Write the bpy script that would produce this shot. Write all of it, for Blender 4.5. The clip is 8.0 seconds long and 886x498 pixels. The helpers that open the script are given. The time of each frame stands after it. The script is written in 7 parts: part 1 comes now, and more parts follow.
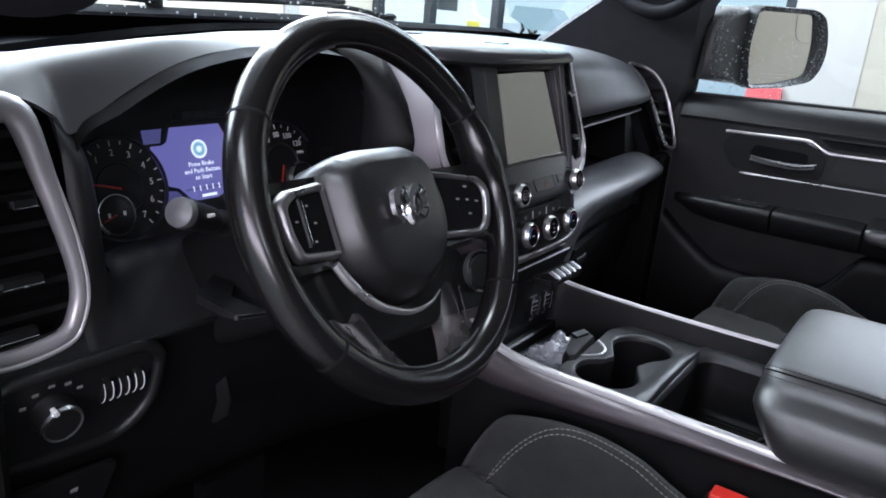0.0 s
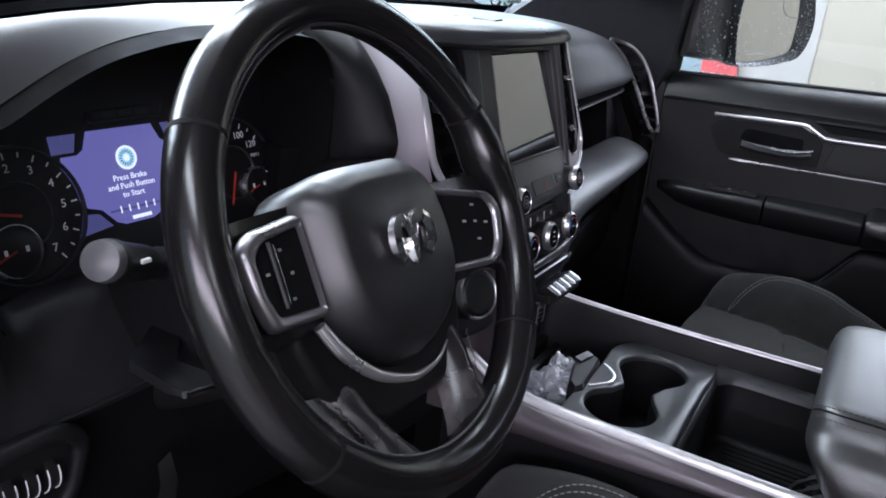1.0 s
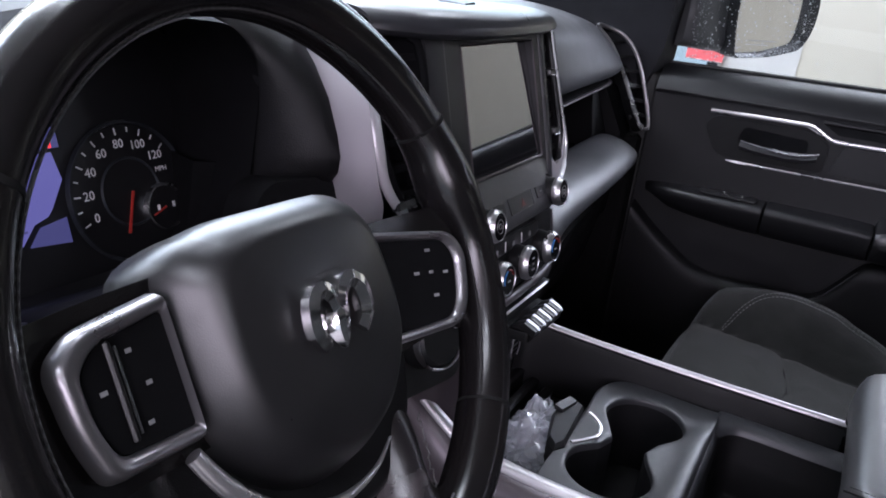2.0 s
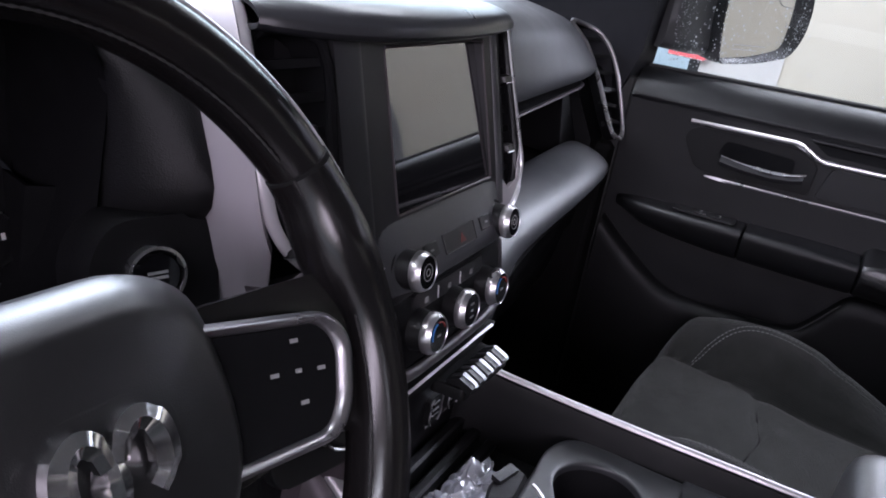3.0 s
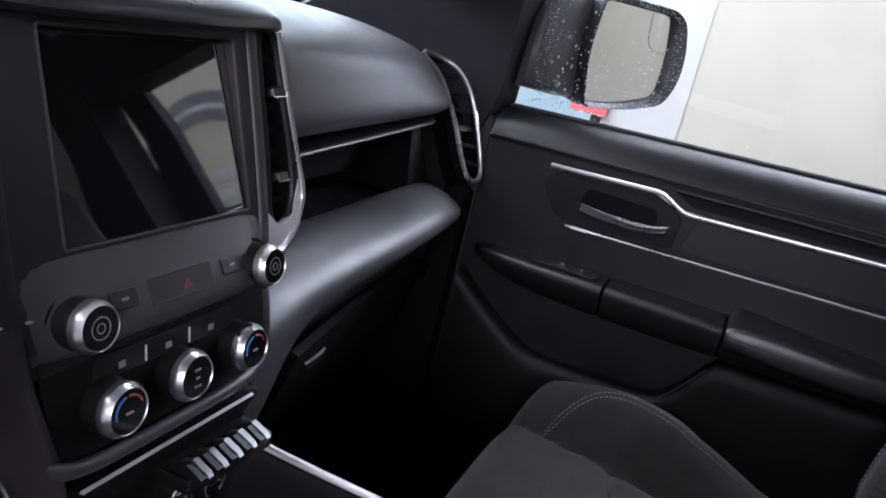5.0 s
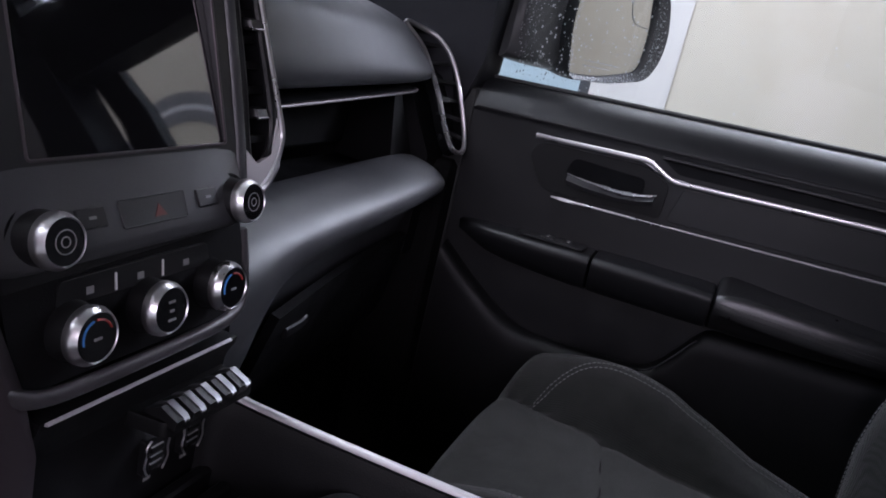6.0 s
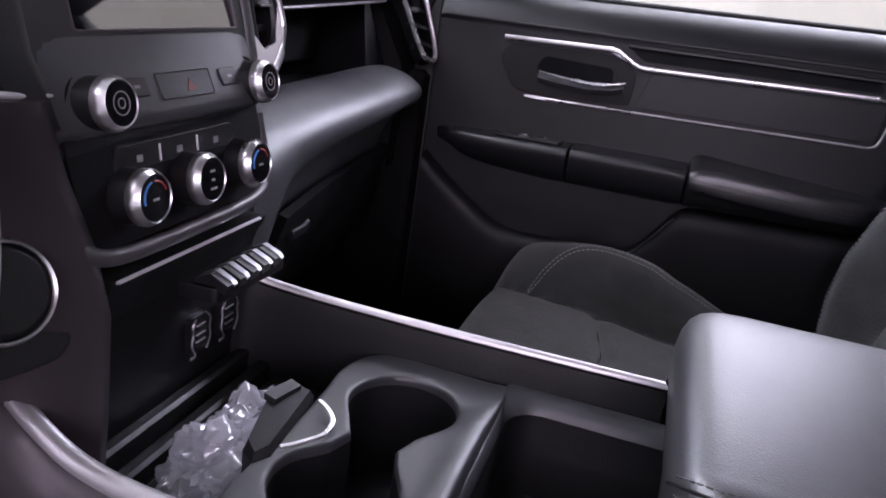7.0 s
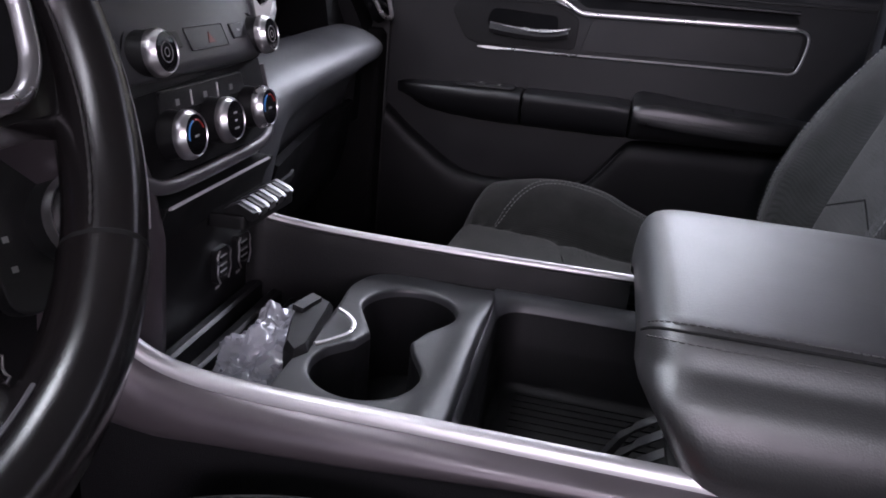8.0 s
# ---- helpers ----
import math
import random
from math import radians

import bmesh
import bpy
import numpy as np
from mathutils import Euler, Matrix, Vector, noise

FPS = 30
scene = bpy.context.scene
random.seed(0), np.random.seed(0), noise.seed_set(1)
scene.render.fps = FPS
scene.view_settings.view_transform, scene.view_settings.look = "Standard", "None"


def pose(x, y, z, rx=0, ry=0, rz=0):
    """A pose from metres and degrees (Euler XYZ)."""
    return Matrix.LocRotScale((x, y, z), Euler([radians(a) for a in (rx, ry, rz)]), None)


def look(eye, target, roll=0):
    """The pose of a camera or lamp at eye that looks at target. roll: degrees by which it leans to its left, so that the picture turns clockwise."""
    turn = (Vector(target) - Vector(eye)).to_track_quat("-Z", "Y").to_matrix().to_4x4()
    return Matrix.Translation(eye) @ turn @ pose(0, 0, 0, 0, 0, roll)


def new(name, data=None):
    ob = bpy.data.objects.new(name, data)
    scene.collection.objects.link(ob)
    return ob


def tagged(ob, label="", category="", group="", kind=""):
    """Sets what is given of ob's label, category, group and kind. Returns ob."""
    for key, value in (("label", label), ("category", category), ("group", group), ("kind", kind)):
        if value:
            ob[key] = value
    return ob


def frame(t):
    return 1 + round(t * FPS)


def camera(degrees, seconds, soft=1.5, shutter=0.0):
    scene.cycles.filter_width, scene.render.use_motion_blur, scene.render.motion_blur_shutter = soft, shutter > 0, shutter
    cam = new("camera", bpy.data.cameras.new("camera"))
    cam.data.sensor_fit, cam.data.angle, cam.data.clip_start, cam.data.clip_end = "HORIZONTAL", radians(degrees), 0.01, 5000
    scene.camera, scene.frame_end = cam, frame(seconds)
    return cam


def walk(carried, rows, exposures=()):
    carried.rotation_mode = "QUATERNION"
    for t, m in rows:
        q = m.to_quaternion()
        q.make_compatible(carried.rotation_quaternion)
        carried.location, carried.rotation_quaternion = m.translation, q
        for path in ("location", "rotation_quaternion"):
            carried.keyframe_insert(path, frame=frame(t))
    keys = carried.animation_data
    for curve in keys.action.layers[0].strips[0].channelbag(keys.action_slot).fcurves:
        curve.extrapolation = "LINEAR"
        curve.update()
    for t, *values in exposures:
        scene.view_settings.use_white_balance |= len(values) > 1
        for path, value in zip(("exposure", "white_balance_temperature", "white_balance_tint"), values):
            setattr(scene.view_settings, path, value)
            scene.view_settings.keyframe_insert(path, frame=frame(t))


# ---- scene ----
cam = camera(59.9, 8.0, 1.8)
PATH = [
    (0, (-1.081, -0.527, 1.505), (0.503, 0.532, 0.896), 5.1),
    (0.5, (-1.024, -0.434, 1.509), (0.599, 0.539, 0.86), 5.4),
    (1, (-0.954, -0.367, 1.5), (0.697, 0.542, 0.833), 5.7),
    (1.5, (-0.873, -0.326, 1.498), (0.789, 0.546, 0.808), 6.0),
    (3, (-0.626, -0.26, 1.506), (1.059, 0.517, 0.758), 10.1),
    (3.5, (-0.555, -0.272, 1.512), (1.144, 0.477, 0.769), 11.3),
    (4, (-0.493, -0.293, 1.515), (1.235, 0.416, 0.799), 12.3),
    (4.5, (-0.452, -0.32, 1.501), (1.318, 0.354, 0.86), 12.8),
    (6, (-0.419, -0.342, 1.41), (1.402, 0.275, 0.86), 12.8),
    (6.5, (-0.447, -0.326, 1.369), (1.382, 0.216, 0.768), 10.8),
    (7, (-0.495, -0.328, 1.342), (1.335, 0.152, 0.692), 8.4),
    (7.5, (-0.553, -0.328, 1.331), (1.279, 0.082, 0.643), 6.7),
    (8, (-0.614, -0.316, 1.328), (1.227, 0.014, 0.618), 5.7),
]
walk(cam, [(t, look(eye, target, roll)) for t, eye, target, roll in PATH],
     [(0, 0.26, 6150, 8), (1.5, 0.18, 6150, 13), (3, 0.25, 6250, 17), (4.5, 0.44, 6150, 14), (6, -0.15, 6200, 18), (6.5, 0.38, 6100, 20), (7, 0.50, 6350, 26), (7.5, 0.44, 6400, 22), (8, 0.26, 6400, 19)])

# ---- world, sun, large lights ----
world = bpy.data.worlds.new("world")
scene.world = world
world.use_nodes = True
wn = world.node_tree
sky = wn.nodes.new("ShaderNodeTexSky")
sky.sky_type, sky.sun_disc = "NISHITA", False
sky.sun_elevation, sky.sun_rotation = radians(50), radians(247)
wn.nodes["Background"].inputs[1].default_value = 0.15
wn.links.new(sky.outputs[0], wn.nodes["Background"].inputs[0])


def lamp(name, kind, m, energy, colour=(1, 1, 1), size=(1, 1), angle=0.0):
    data = bpy.data.lights.new(name, kind)
    data.energy, data.color = energy, colour
    if kind == "AREA":
        data.shape, data.size, data.size_y = "RECTANGLE", size[0], size[1]
    if kind == "SUN":
        data.angle = radians(angle)
    ob = new(name, data)
    ob.matrix_world = m
    return ob


lamp("sun", "SUN", look((-7, -3, 9), (0, 0, 0)), 4.0, (1, 0.96, 0.9), angle=10)
# glazed front's daylight; lamps added for an unseen driver-side roller door and high windows
lamp("added_door_daylight", "AREA", look((-5.35, -2.3, 2.7), (0, -0.4, 1.3)), 215, (1.0, 0.88, 1.0), (4.4, 1.5))
lamp("added_east_daylight", "AREA", look((3.36, -2.4, 3.25), (0, -2.0, 1.2)), 290, (0.84, 0.87, 1.0), (4.6, 0.85))
lamp("added_north_daylight", "AREA", look((0.5, 3.26, 3.1), (0.0, 0, 1.4)), 500, (0.78, 0.86, 1.0), (5.6, 1.3))
lamp("front_daylight", "AREA", look((3.3, 1.9, 1.9), (0, 1.2, 1.2)), 60, (0.72, 0.88, 1.0), (2.6, 2.2))
# unseen ceiling tubes, added to light the shop and cab
for ly in (-4.6, -0.4, 2.2):
    for lx in (-2.7, 2.35):
        lamp("added_tube_glow", "AREA", look((lx, ly, 3.85), (lx, ly, 0)), 50 if ly < -4 else 75, (0.88, 0.92, 1.0), (0.5, 2.4))
# one more tube, added ahead of the windscreen to brighten the dash top
lamp("added_tube_glow", "AREA", look((0.2, 1.75, 3.85), (0.2, 1.75, 0)), 110, (0.88, 0.92, 1.0), (0.5, 2.4))

# ---- materials ----


def mat(name, base, rough=0.5, metal=0.0, grain=0.0, grain_size=900.0, mottle=0.12, mottle_size=9.0, spec=0.5, coat=0.0, wear=0.0, wear_colour=(0.2, 0.17, 0.15), wear_size=14.0, smudge=0.15):
    """A surface with colour mottle, roughness smudges and fine relief."""
    m = bpy.data.materials.new(name)
    m.use_nodes = True
    nt = m.node_tree
    b = nt.nodes["Principled BSDF"]
    b.inputs["Metallic"].default_value = metal
    b.inputs["Specular IOR Level"].default_value = spec
    b.inputs["Coat Weight"].default_value = coat
    b.inputs["Coat Roughness"].default_value = 0.08
    co = nt.nodes.new("ShaderNodeTexCoord")
    n1 = nt.nodes.new("ShaderNodeTexNoise")
    n1.inputs["Scale"].default_value, n1.inputs["Detail"].default_value = mottle_size, 6
    nt.links.new(co.outputs["Object"], n1.inputs["Vector"])
    ramp = nt.nodes.new("ShaderNodeMapRange")
    ramp.inputs[1].default_value, ramp.inputs[2].default_value = 0.3, 0.7
    ramp.inputs[3].default_value, ramp.inputs[4].default_value = 1 - mottle, 1 + mottle
    nt.links.new(n1.outputs[0], ramp.inputs[0])
    mul = nt.nodes.new("ShaderNodeVectorMath")
    mul.operation = "SCALE"
    mul.inputs[0].default_value = base
    nt.links.new(ramp.outputs[0], mul.inputs["Scale"])
    colour = mul.outputs[0]
    if wear:
        n3 = nt.nodes.new("ShaderNodeTexNoise")
        n3.inputs["Scale"].default_value, n3.inputs["Detail"].default_value = wear_size, 8
        nt.links.new(co.outputs["Object"], n3.inputs["Vector"])
        r3 = nt.nodes.new("ShaderNodeMapRange")
        r3.inputs[1].default_value, r3.inputs[2].default_value = 0.5, 0.75
        r3.inputs[4].default_value = wear
        nt.links.new(n3.outputs[0], r3.inputs[0])
        mix = nt.nodes.new("ShaderNodeMix")
        mix.data_type = "RGBA"
        mix.inputs[7].default_value = (*wear_colour, 1)
        nt.links.new(r3.outputs[0], mix.inputs[0])
        nt.links.new(colour, mix.inputs[6])
        colour = mix.outputs[2]
    nt.links.new(colour, b.inputs["Base Color"])
    rr = nt.nodes.new("ShaderNodeMapRange")
    rr.inputs[1].default_value, rr.inputs[2].default_value = 0.3, 0.7
    rr.inputs[3].default_value, rr.inputs[4].default_value = rough * (1 - smudge), min(1, rough * (1 + smudge))
    n4 = nt.nodes.new("ShaderNodeTexNoise")
    n4.inputs["Scale"].default_value, n4.inputs["Detail"].default_value = 23, 5
    nt.links.new(co.outputs["Object"], n4.inputs["Vector"])
    nt.links.new(n4.outputs[0], rr.inputs[0])
    nt.links.new(rr.outputs[0], b.inputs["Roughness"])
    if grain:
        v = nt.nodes.new("ShaderNodeTexVoronoi")
        v.inputs["Scale"].default_value = grain_size
        nt.links.new(co.outputs["Object"], v.inputs["Vector"])
        bump = nt.nodes.new("ShaderNodeBump")
        bump.inputs["Strength"].default_value, bump.inputs["Distance"].default_value = grain, 0.001
        nt.links.new(v.outputs["Distance"], bump.inputs["Height"])
        nt.links.new(bump.outputs[0], b.inputs["Normal"])
    return m


def cloth(name, base, size=1100.0):
    """Woven seat cloth: crossed threads in relief, small flecks of lighter yarn, a little sheen."""
    m = mat(name, base, 0.9, mottle=0.2, mottle_size=30, spec=0.25)
    nt = m.node_tree
    b = nt.nodes["Principled BSDF"]
    b.inputs["Sheen Weight"].default_value, b.inputs["Sheen Roughness"].default_value = 0.15, 0.5
    co = nt.nodes.new("ShaderNodeTexCoord")
    waves = []
    for axis in ("X", "Y"):
        w = nt.nodes.new("ShaderNodeTexWave")
        w.bands_direction = axis
        w.inputs["Scale"].default_value, w.inputs["Distortion"].default_value = size / 6.0, 1.2
        nt.links.new(co.outputs["Object"], w.inputs["Vector"])
        waves.append(w)
    add = nt.nodes.new("ShaderNodeMath")
    nt.links.new(waves[0].outputs[1], add.inputs[0])
    nt.links.new(waves[1].outputs[1], add.inputs[1])
    bump = nt.nodes.new("ShaderNodeBump")
    bump.inputs["Strength"].default_value, bump.inputs["Distance"].default_value = 0.5, 0.001
    nt.links.new(add.outputs[0], bump.inputs["Height"])
    nt.links.new(bump.outputs[0], b.inputs["Normal"])
    return m


def glow(name, colour, strength, rough=0.25):
    m = mat(name, (0.01, 0.01, 0.012), rough)
    b = m.node_tree.nodes["Principled BSDF"]
    b.inputs["Emission Color"].default_value = (*colour, 1)
    b.inputs["Emission Strength"].default_value = strength
    return m


def glass(name, tint=(1, 1, 1), rough=0.0, ior=1.45):
    """Thin pane: clear with a mirror gloss that grows to the edge of view."""
    m = bpy.data.materials.new(name)
    m.use_nodes = True
    nt = m.node_tree
    nt.nodes.remove(nt.nodes["Principled BSDF"])
    clear, gloss, mix, fr, power, span = (nt.nodes.new("ShaderNode" + k) for k in ("BsdfTransparent", "BsdfGlossy", "MixShader", "LayerWeight", "Math", "MapRange"))
    clear.inputs[0].default_value = (*tint, 1)
    gloss.inputs["Roughness"].default_value = rough
    fr.inputs[0].default_value = 0.5
    power.operation = "POWER"
    power.inputs[1].default_value = 5
    f0 = ((ior - 1) / (ior + 1)) ** 2
    span.inputs[3].default_value, span.inputs[4].default_value = f0, 0.7
    nt.links.new(fr.outputs["Facing"], power.inputs[0])
    nt.links.new(power.outputs[0], span.inputs[0])
    nt.links.new(span.outputs[0], mix.inputs[0])
    nt.links.new(clear.outputs[0], mix.inputs[1])
    nt.links.new(gloss.outputs[0], mix.inputs[2])
    nt.links.new(mix.outputs[0], nt.nodes["Material Output"].inputs[0])
    return m


def film(name):
    """Crumpled clear film: mostly clear, milky in its folds, glossy."""
    m = glass(name, (0.95, 0.95, 0.97), 0.06, 2.2)
    nt = m.node_tree
    out = nt.nodes["Material Output"]
    first = out.inputs[0].links[0].from_socket
    milk, mix = nt.nodes.new("ShaderNodeBsdfTranslucent"), nt.nodes.new("ShaderNodeMixShader")
    milk2, both = nt.nodes.new("ShaderNodeBsdfDiffuse"), nt.nodes.new("ShaderNodeMixShader")
    milk.inputs[0].default_value = milk2.inputs[0].default_value = (0.8, 0.8, 0.84, 1)
    both.inputs[0].default_value, mix.inputs[0].default_value = 0.5, 0.34
    nt.links.new(milk.outputs[0], both.inputs[1])
    nt.links.new(milk2.outputs[0], both.inputs[2])
    nt.links.new(first, mix.inputs[1])
    nt.links.new(both.outputs[0], mix.inputs[2])
    nt.links.new(mix.outputs[0], out.inputs[0])
    return m


M = {
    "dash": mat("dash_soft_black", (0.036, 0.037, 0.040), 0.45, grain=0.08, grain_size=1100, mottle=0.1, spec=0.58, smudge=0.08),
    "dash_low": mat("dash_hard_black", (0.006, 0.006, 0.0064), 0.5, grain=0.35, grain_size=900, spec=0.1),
    "plastic": mat("black_plastic", (0.008, 0.008, 0.0085), 0.37, grain=0.15, grain_size=1200, spec=0.42),
    "matte": mat("matte_black_plastic", (0.005, 0.005, 0.0055), 0.7, grain=0.2, spec=0.12),
    "grey_plastic": mat("dark_grey_plastic", (0.022, 0.022, 0.024), 0.40, grain=0.2, grain_size=1200, spec=0.4),
    "tray": mat("console_grey_plastic", (0.027, 0.028, 0.030), 0.36, grain=0.16, grain_size=1300, wear=0.12, wear_colour=(0.12, 0.12, 0.12)),
    "gloss": mat("piano_black", (0.006, 0.006, 0.007), 0.08, mottle=0.05, coat=1.0),
    "leather": mat("wheel_leather", (0.006, 0.0054, 0.0056), 0.20, spec=0.48, grain=0.05, grain_size=1200, wear=0.2, wear_colour=(0.016, 0.012, 0.011)),
    # scuffs are real; their pale colour also paints the gloss highlight on the spokes
    "worn": mat("worn_lit_leather", (0.013, 0.0115, 0.012), 0.25, grain=0.12, grain_size=900, spec=0.7, wear=0.5, wear_colour=(0.17, 0.15, 0.155), wear_size=26),
    "airbag": mat("airbag_skin", (0.007, 0.0067, 0.0072), 0.38, grain=0.08, grain_size=1500, spec=0.75),
    "arm": mat("armrest_vinyl", (0.0105, 0.010, 0.0105), 0.40, grain=0.18, grain_size=700, spec=0.7, coat=0.75, smudge=0.06),
    "satin": mat("satin_silver", (0.56, 0.545, 0.55), 0.30, 0.9, mottle=0.05),
    "rail_satin": mat("rail_satin_silver", (0.50, 0.48, 0.49), 0.40, 0.85, mottle=0.04, smudge=0.05),
    "satin_dark": mat("satin_grey_panel", (0.10, 0.086, 0.093), 0.36, 0.6, mottle=0.06, mottle_size=5),
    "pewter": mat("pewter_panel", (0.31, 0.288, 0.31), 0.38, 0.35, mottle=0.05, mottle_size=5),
    "brushed": mat("brushed_aluminium", (0.58, 0.58, 0.59), 0.26, 1.0, mottle=0.08),
    "rubber": mat("black_rubber", (0.007, 0.007, 0.007), 0.85, spec=0.15),
    "cloth": cloth("charcoal_cloth", (0.0108, 0.0108, 0.0100)),
    "cloth_side": cloth("charcoal_cloth_bolster", (0.014, 0.014, 0.0145), 1500),
    "thread": mat("grey_thread", (0.15, 0.15, 0.15), 0.8),
    "dark_thread": mat("dark_thread", (0.016, 0.015, 0.015), 0.8),
    "carpet": mat("black_carpet", (0.005, 0.005, 0.005), 0.95, grain=1.0, grain_size=500, spec=0.1),
    "headliner": cloth("grey_headliner", (0.5, 0.5, 0.5), 700),
    "pillar": mat("pillar_black", (0.008, 0.008, 0.010), 0.65, grain=0.3, spec=0.2),
    "screen": mat("screen_glass", (0.006, 0.006, 0.007), 0.035, mottle=0.05, spec=0.75, smudge=0.0),
    "gauge": mat("gauge_face", (0.008, 0.008, 0.009), 0.35),
    "ink": mat("white_print", (0.6, 0.6, 0.6), 0.5),
    "dim_ink": mat("grey_print", (0.22, 0.22, 0.22), 0.5),
    "red": mat("red_plastic", (0.6, 0.03, 0.02), 0.35),
    # red paled so its colour holds the wash of the window reflection
    "red_paint": mat("washed_red_enamel", (0.5, 0.09, 0.10), 0.3),
    "blue_print": mat("blue_print", (0.05, 0.2, 0.5), 0.5),
    "orange_print": mat("red_print", (0.3, 0.025, 0.02), 0.5),
    "body": mat("truck_paint", (0.05, 0.052, 0.055), 0.25, 0.4, coat=0.8),
    "mirror": mat("mirror_glass", (0.86, 0.87, 0.86), 0.015, 1.0, mottle=0.01),
    "glass": glass("clear_glass", (0.96, 0.98, 0.97)),
    "privacy_glass": glass("privacy_glass", (0.28, 0.28, 0.30)),
    "shop_glass": glass("shop_glass", (0.92, 0.97, 1.0)),
    "cream": mat("cream_wall_paint", (0.352, 0.327, 0.276), 0.7, mottle=0.06, mottle_size=1.2, wear=0.45, wear_colour=(0.30, 0.255, 0.19), wear_size=1.7),
    "white": mat("white_wall_paint", (0.362, 0.350, 0.339), 0.6, mottle=0.03, mottle_size=1.0),
    "concrete": mat("shop_concrete", (0.15, 0.15, 0.145), 0.35, mottle=0.25, mottle_size=1.5, grain=0.2, grain_size=90),
    "asphalt": mat("wet_concrete", (0.36, 0.42, 0.46), 0.3, mottle=0.15, mottle_size=0.4),
    "frame_dark": mat("dark_aluminium_frame", (0.03, 0.034, 0.04), 0.4, 0.5),
    "water": mat("water_drop", (0.42, 0.44, 0.46), 0.06, spec=1.0, mottle=0.4, mottle_size=300),
    "film": film("clear_film"),
    "tube": glow("tube_light", (1, 0.98, 0.94), 9.0),
    "display": glow("display_blue", (0.18, 0.17, 0.52), 0.60),
    "display_dim": glow("display_dim", (0.10, 0.10, 0.30), 0.5),
    "display_white": glow("display_white", (0.75, 0.8, 1.0), 1.0),
    "display_cyan": glow("display_cyan", (0.35, 0.65, 0.9), 0.9),
    "vent_satin": mat("vent_trim_satin", (0.62, 0.60, 0.62), 0.32, 0.45, mottle=0.04),
    "emblem": mat("emblem_bright", (0.80, 0.79, 0.80), 0.14, 1.0, mottle=0.05),
    "sign_dark": mat("sign_dark_grey", (0.10, 0.10, 0.11), 0.5),
    "sign_pale": mat("sign_pale_grey", (0.36, 0.37, 0.39), 0.5),
    "stitch": mat("armrest_thread", (0.06, 0.058, 0.058), 0.7),
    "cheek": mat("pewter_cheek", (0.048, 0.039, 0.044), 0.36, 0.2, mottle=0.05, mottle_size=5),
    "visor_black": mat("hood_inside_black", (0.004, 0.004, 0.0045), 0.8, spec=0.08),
    "knob_metal": mat("knob_satin_chrome", (0.66, 0.64, 0.65), 0.30, 1.0, mottle=0.05),
    # same cream paint lightened, so the end wall's brightness sits in the colour
    "cream_lit": mat("lit_cream_wall_paint", (0.68, 0.64, 0.52), 0.7, mottle=0.05, mottle_size=1.2),
    "roll_grey": mat("satin_roll_grey", (0.058, 0.053, 0.057), 0.36, 0.1, mottle=0.05),
    "mirror_black": mat("mirror_housing_black", (0.014, 0.015, 0.017), 0.5, grain=0.2, spec=0.3),
    "mirror_grey": mat("mirror_arm_grey", (0.050, 0.051, 0.053), 0.4, grain=0.2, spec=0.5),
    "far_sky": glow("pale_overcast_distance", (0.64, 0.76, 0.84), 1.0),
    "toggle_metal": mat("toggle_satin_metal", (0.24, 0.24, 0.25), 0.36, 0.9),
    "face_black": mat("dash_face_black", (0.014, 0.014, 0.015), 0.42, grain=0.1, grain_size=1000, spec=0.4),
    "frame_satin": mat("switch_frame_satin", (0.25, 0.24, 0.25), 0.30, 0.85, mottle=0.06),
    "trim_grey": mat("trim_satin_grey", (0.40, 0.385, 0.40), 0.34, 0.5),
    "cap": mat("stalk_cap_grey", (0.075, 0.075, 0.08), 0.4),
    "cowl": mat("cowl_black", (0.004, 0.004, 0.005), 0.95, grain=0.3, spec=0.03),
    "yellow": mat("yellow_label", (0.75, 0.6, 0.05), 0.5),
    "van": mat("white_van_paint", (0.8, 0.81, 0.82), 0.25, coat=0.6),
    "suv": mat("blue_grey_car_paint", (0.30, 0.40, 0.45), 0.25, 0.3, coat=0.6),
    "car_glass": mat("dark_car_glass", (0.02, 0.025, 0.03), 0.05),
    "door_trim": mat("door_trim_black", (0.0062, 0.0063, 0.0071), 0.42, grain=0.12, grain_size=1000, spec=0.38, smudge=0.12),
    "door_vinyl": mat("door_rest_vinyl", (0.0075, 0.0072, 0.0076), 0.32, grain=0.15, grain_size=800, spec=0.9),
    "bin_black": mat("bin_black_plastic", (0.0045, 0.0045, 0.0048), 0.5, grain=0.2, grain_size=900, spec=0.22),
    "cap_gloss": mat("cap_soft_gloss", (0.020, 0.0205, 0.023), 0.30, grain=0.05, grain_size=1300, spec=0.55, smudge=0.1),
    "rubber_seal": mat("window_seal", (0.012, 0.012, 0.012), 0.6),
}

M["arm"].node_tree.nodes["Principled BSDF"].inputs["Coat Roughness"].default_value = 0.46
M["screen"].node_tree.nodes["Principled BSDF"].inputs["IOR"].default_value = 2.2

# ---- mesh helpers ----


def V(*a):
    return Vector(a)


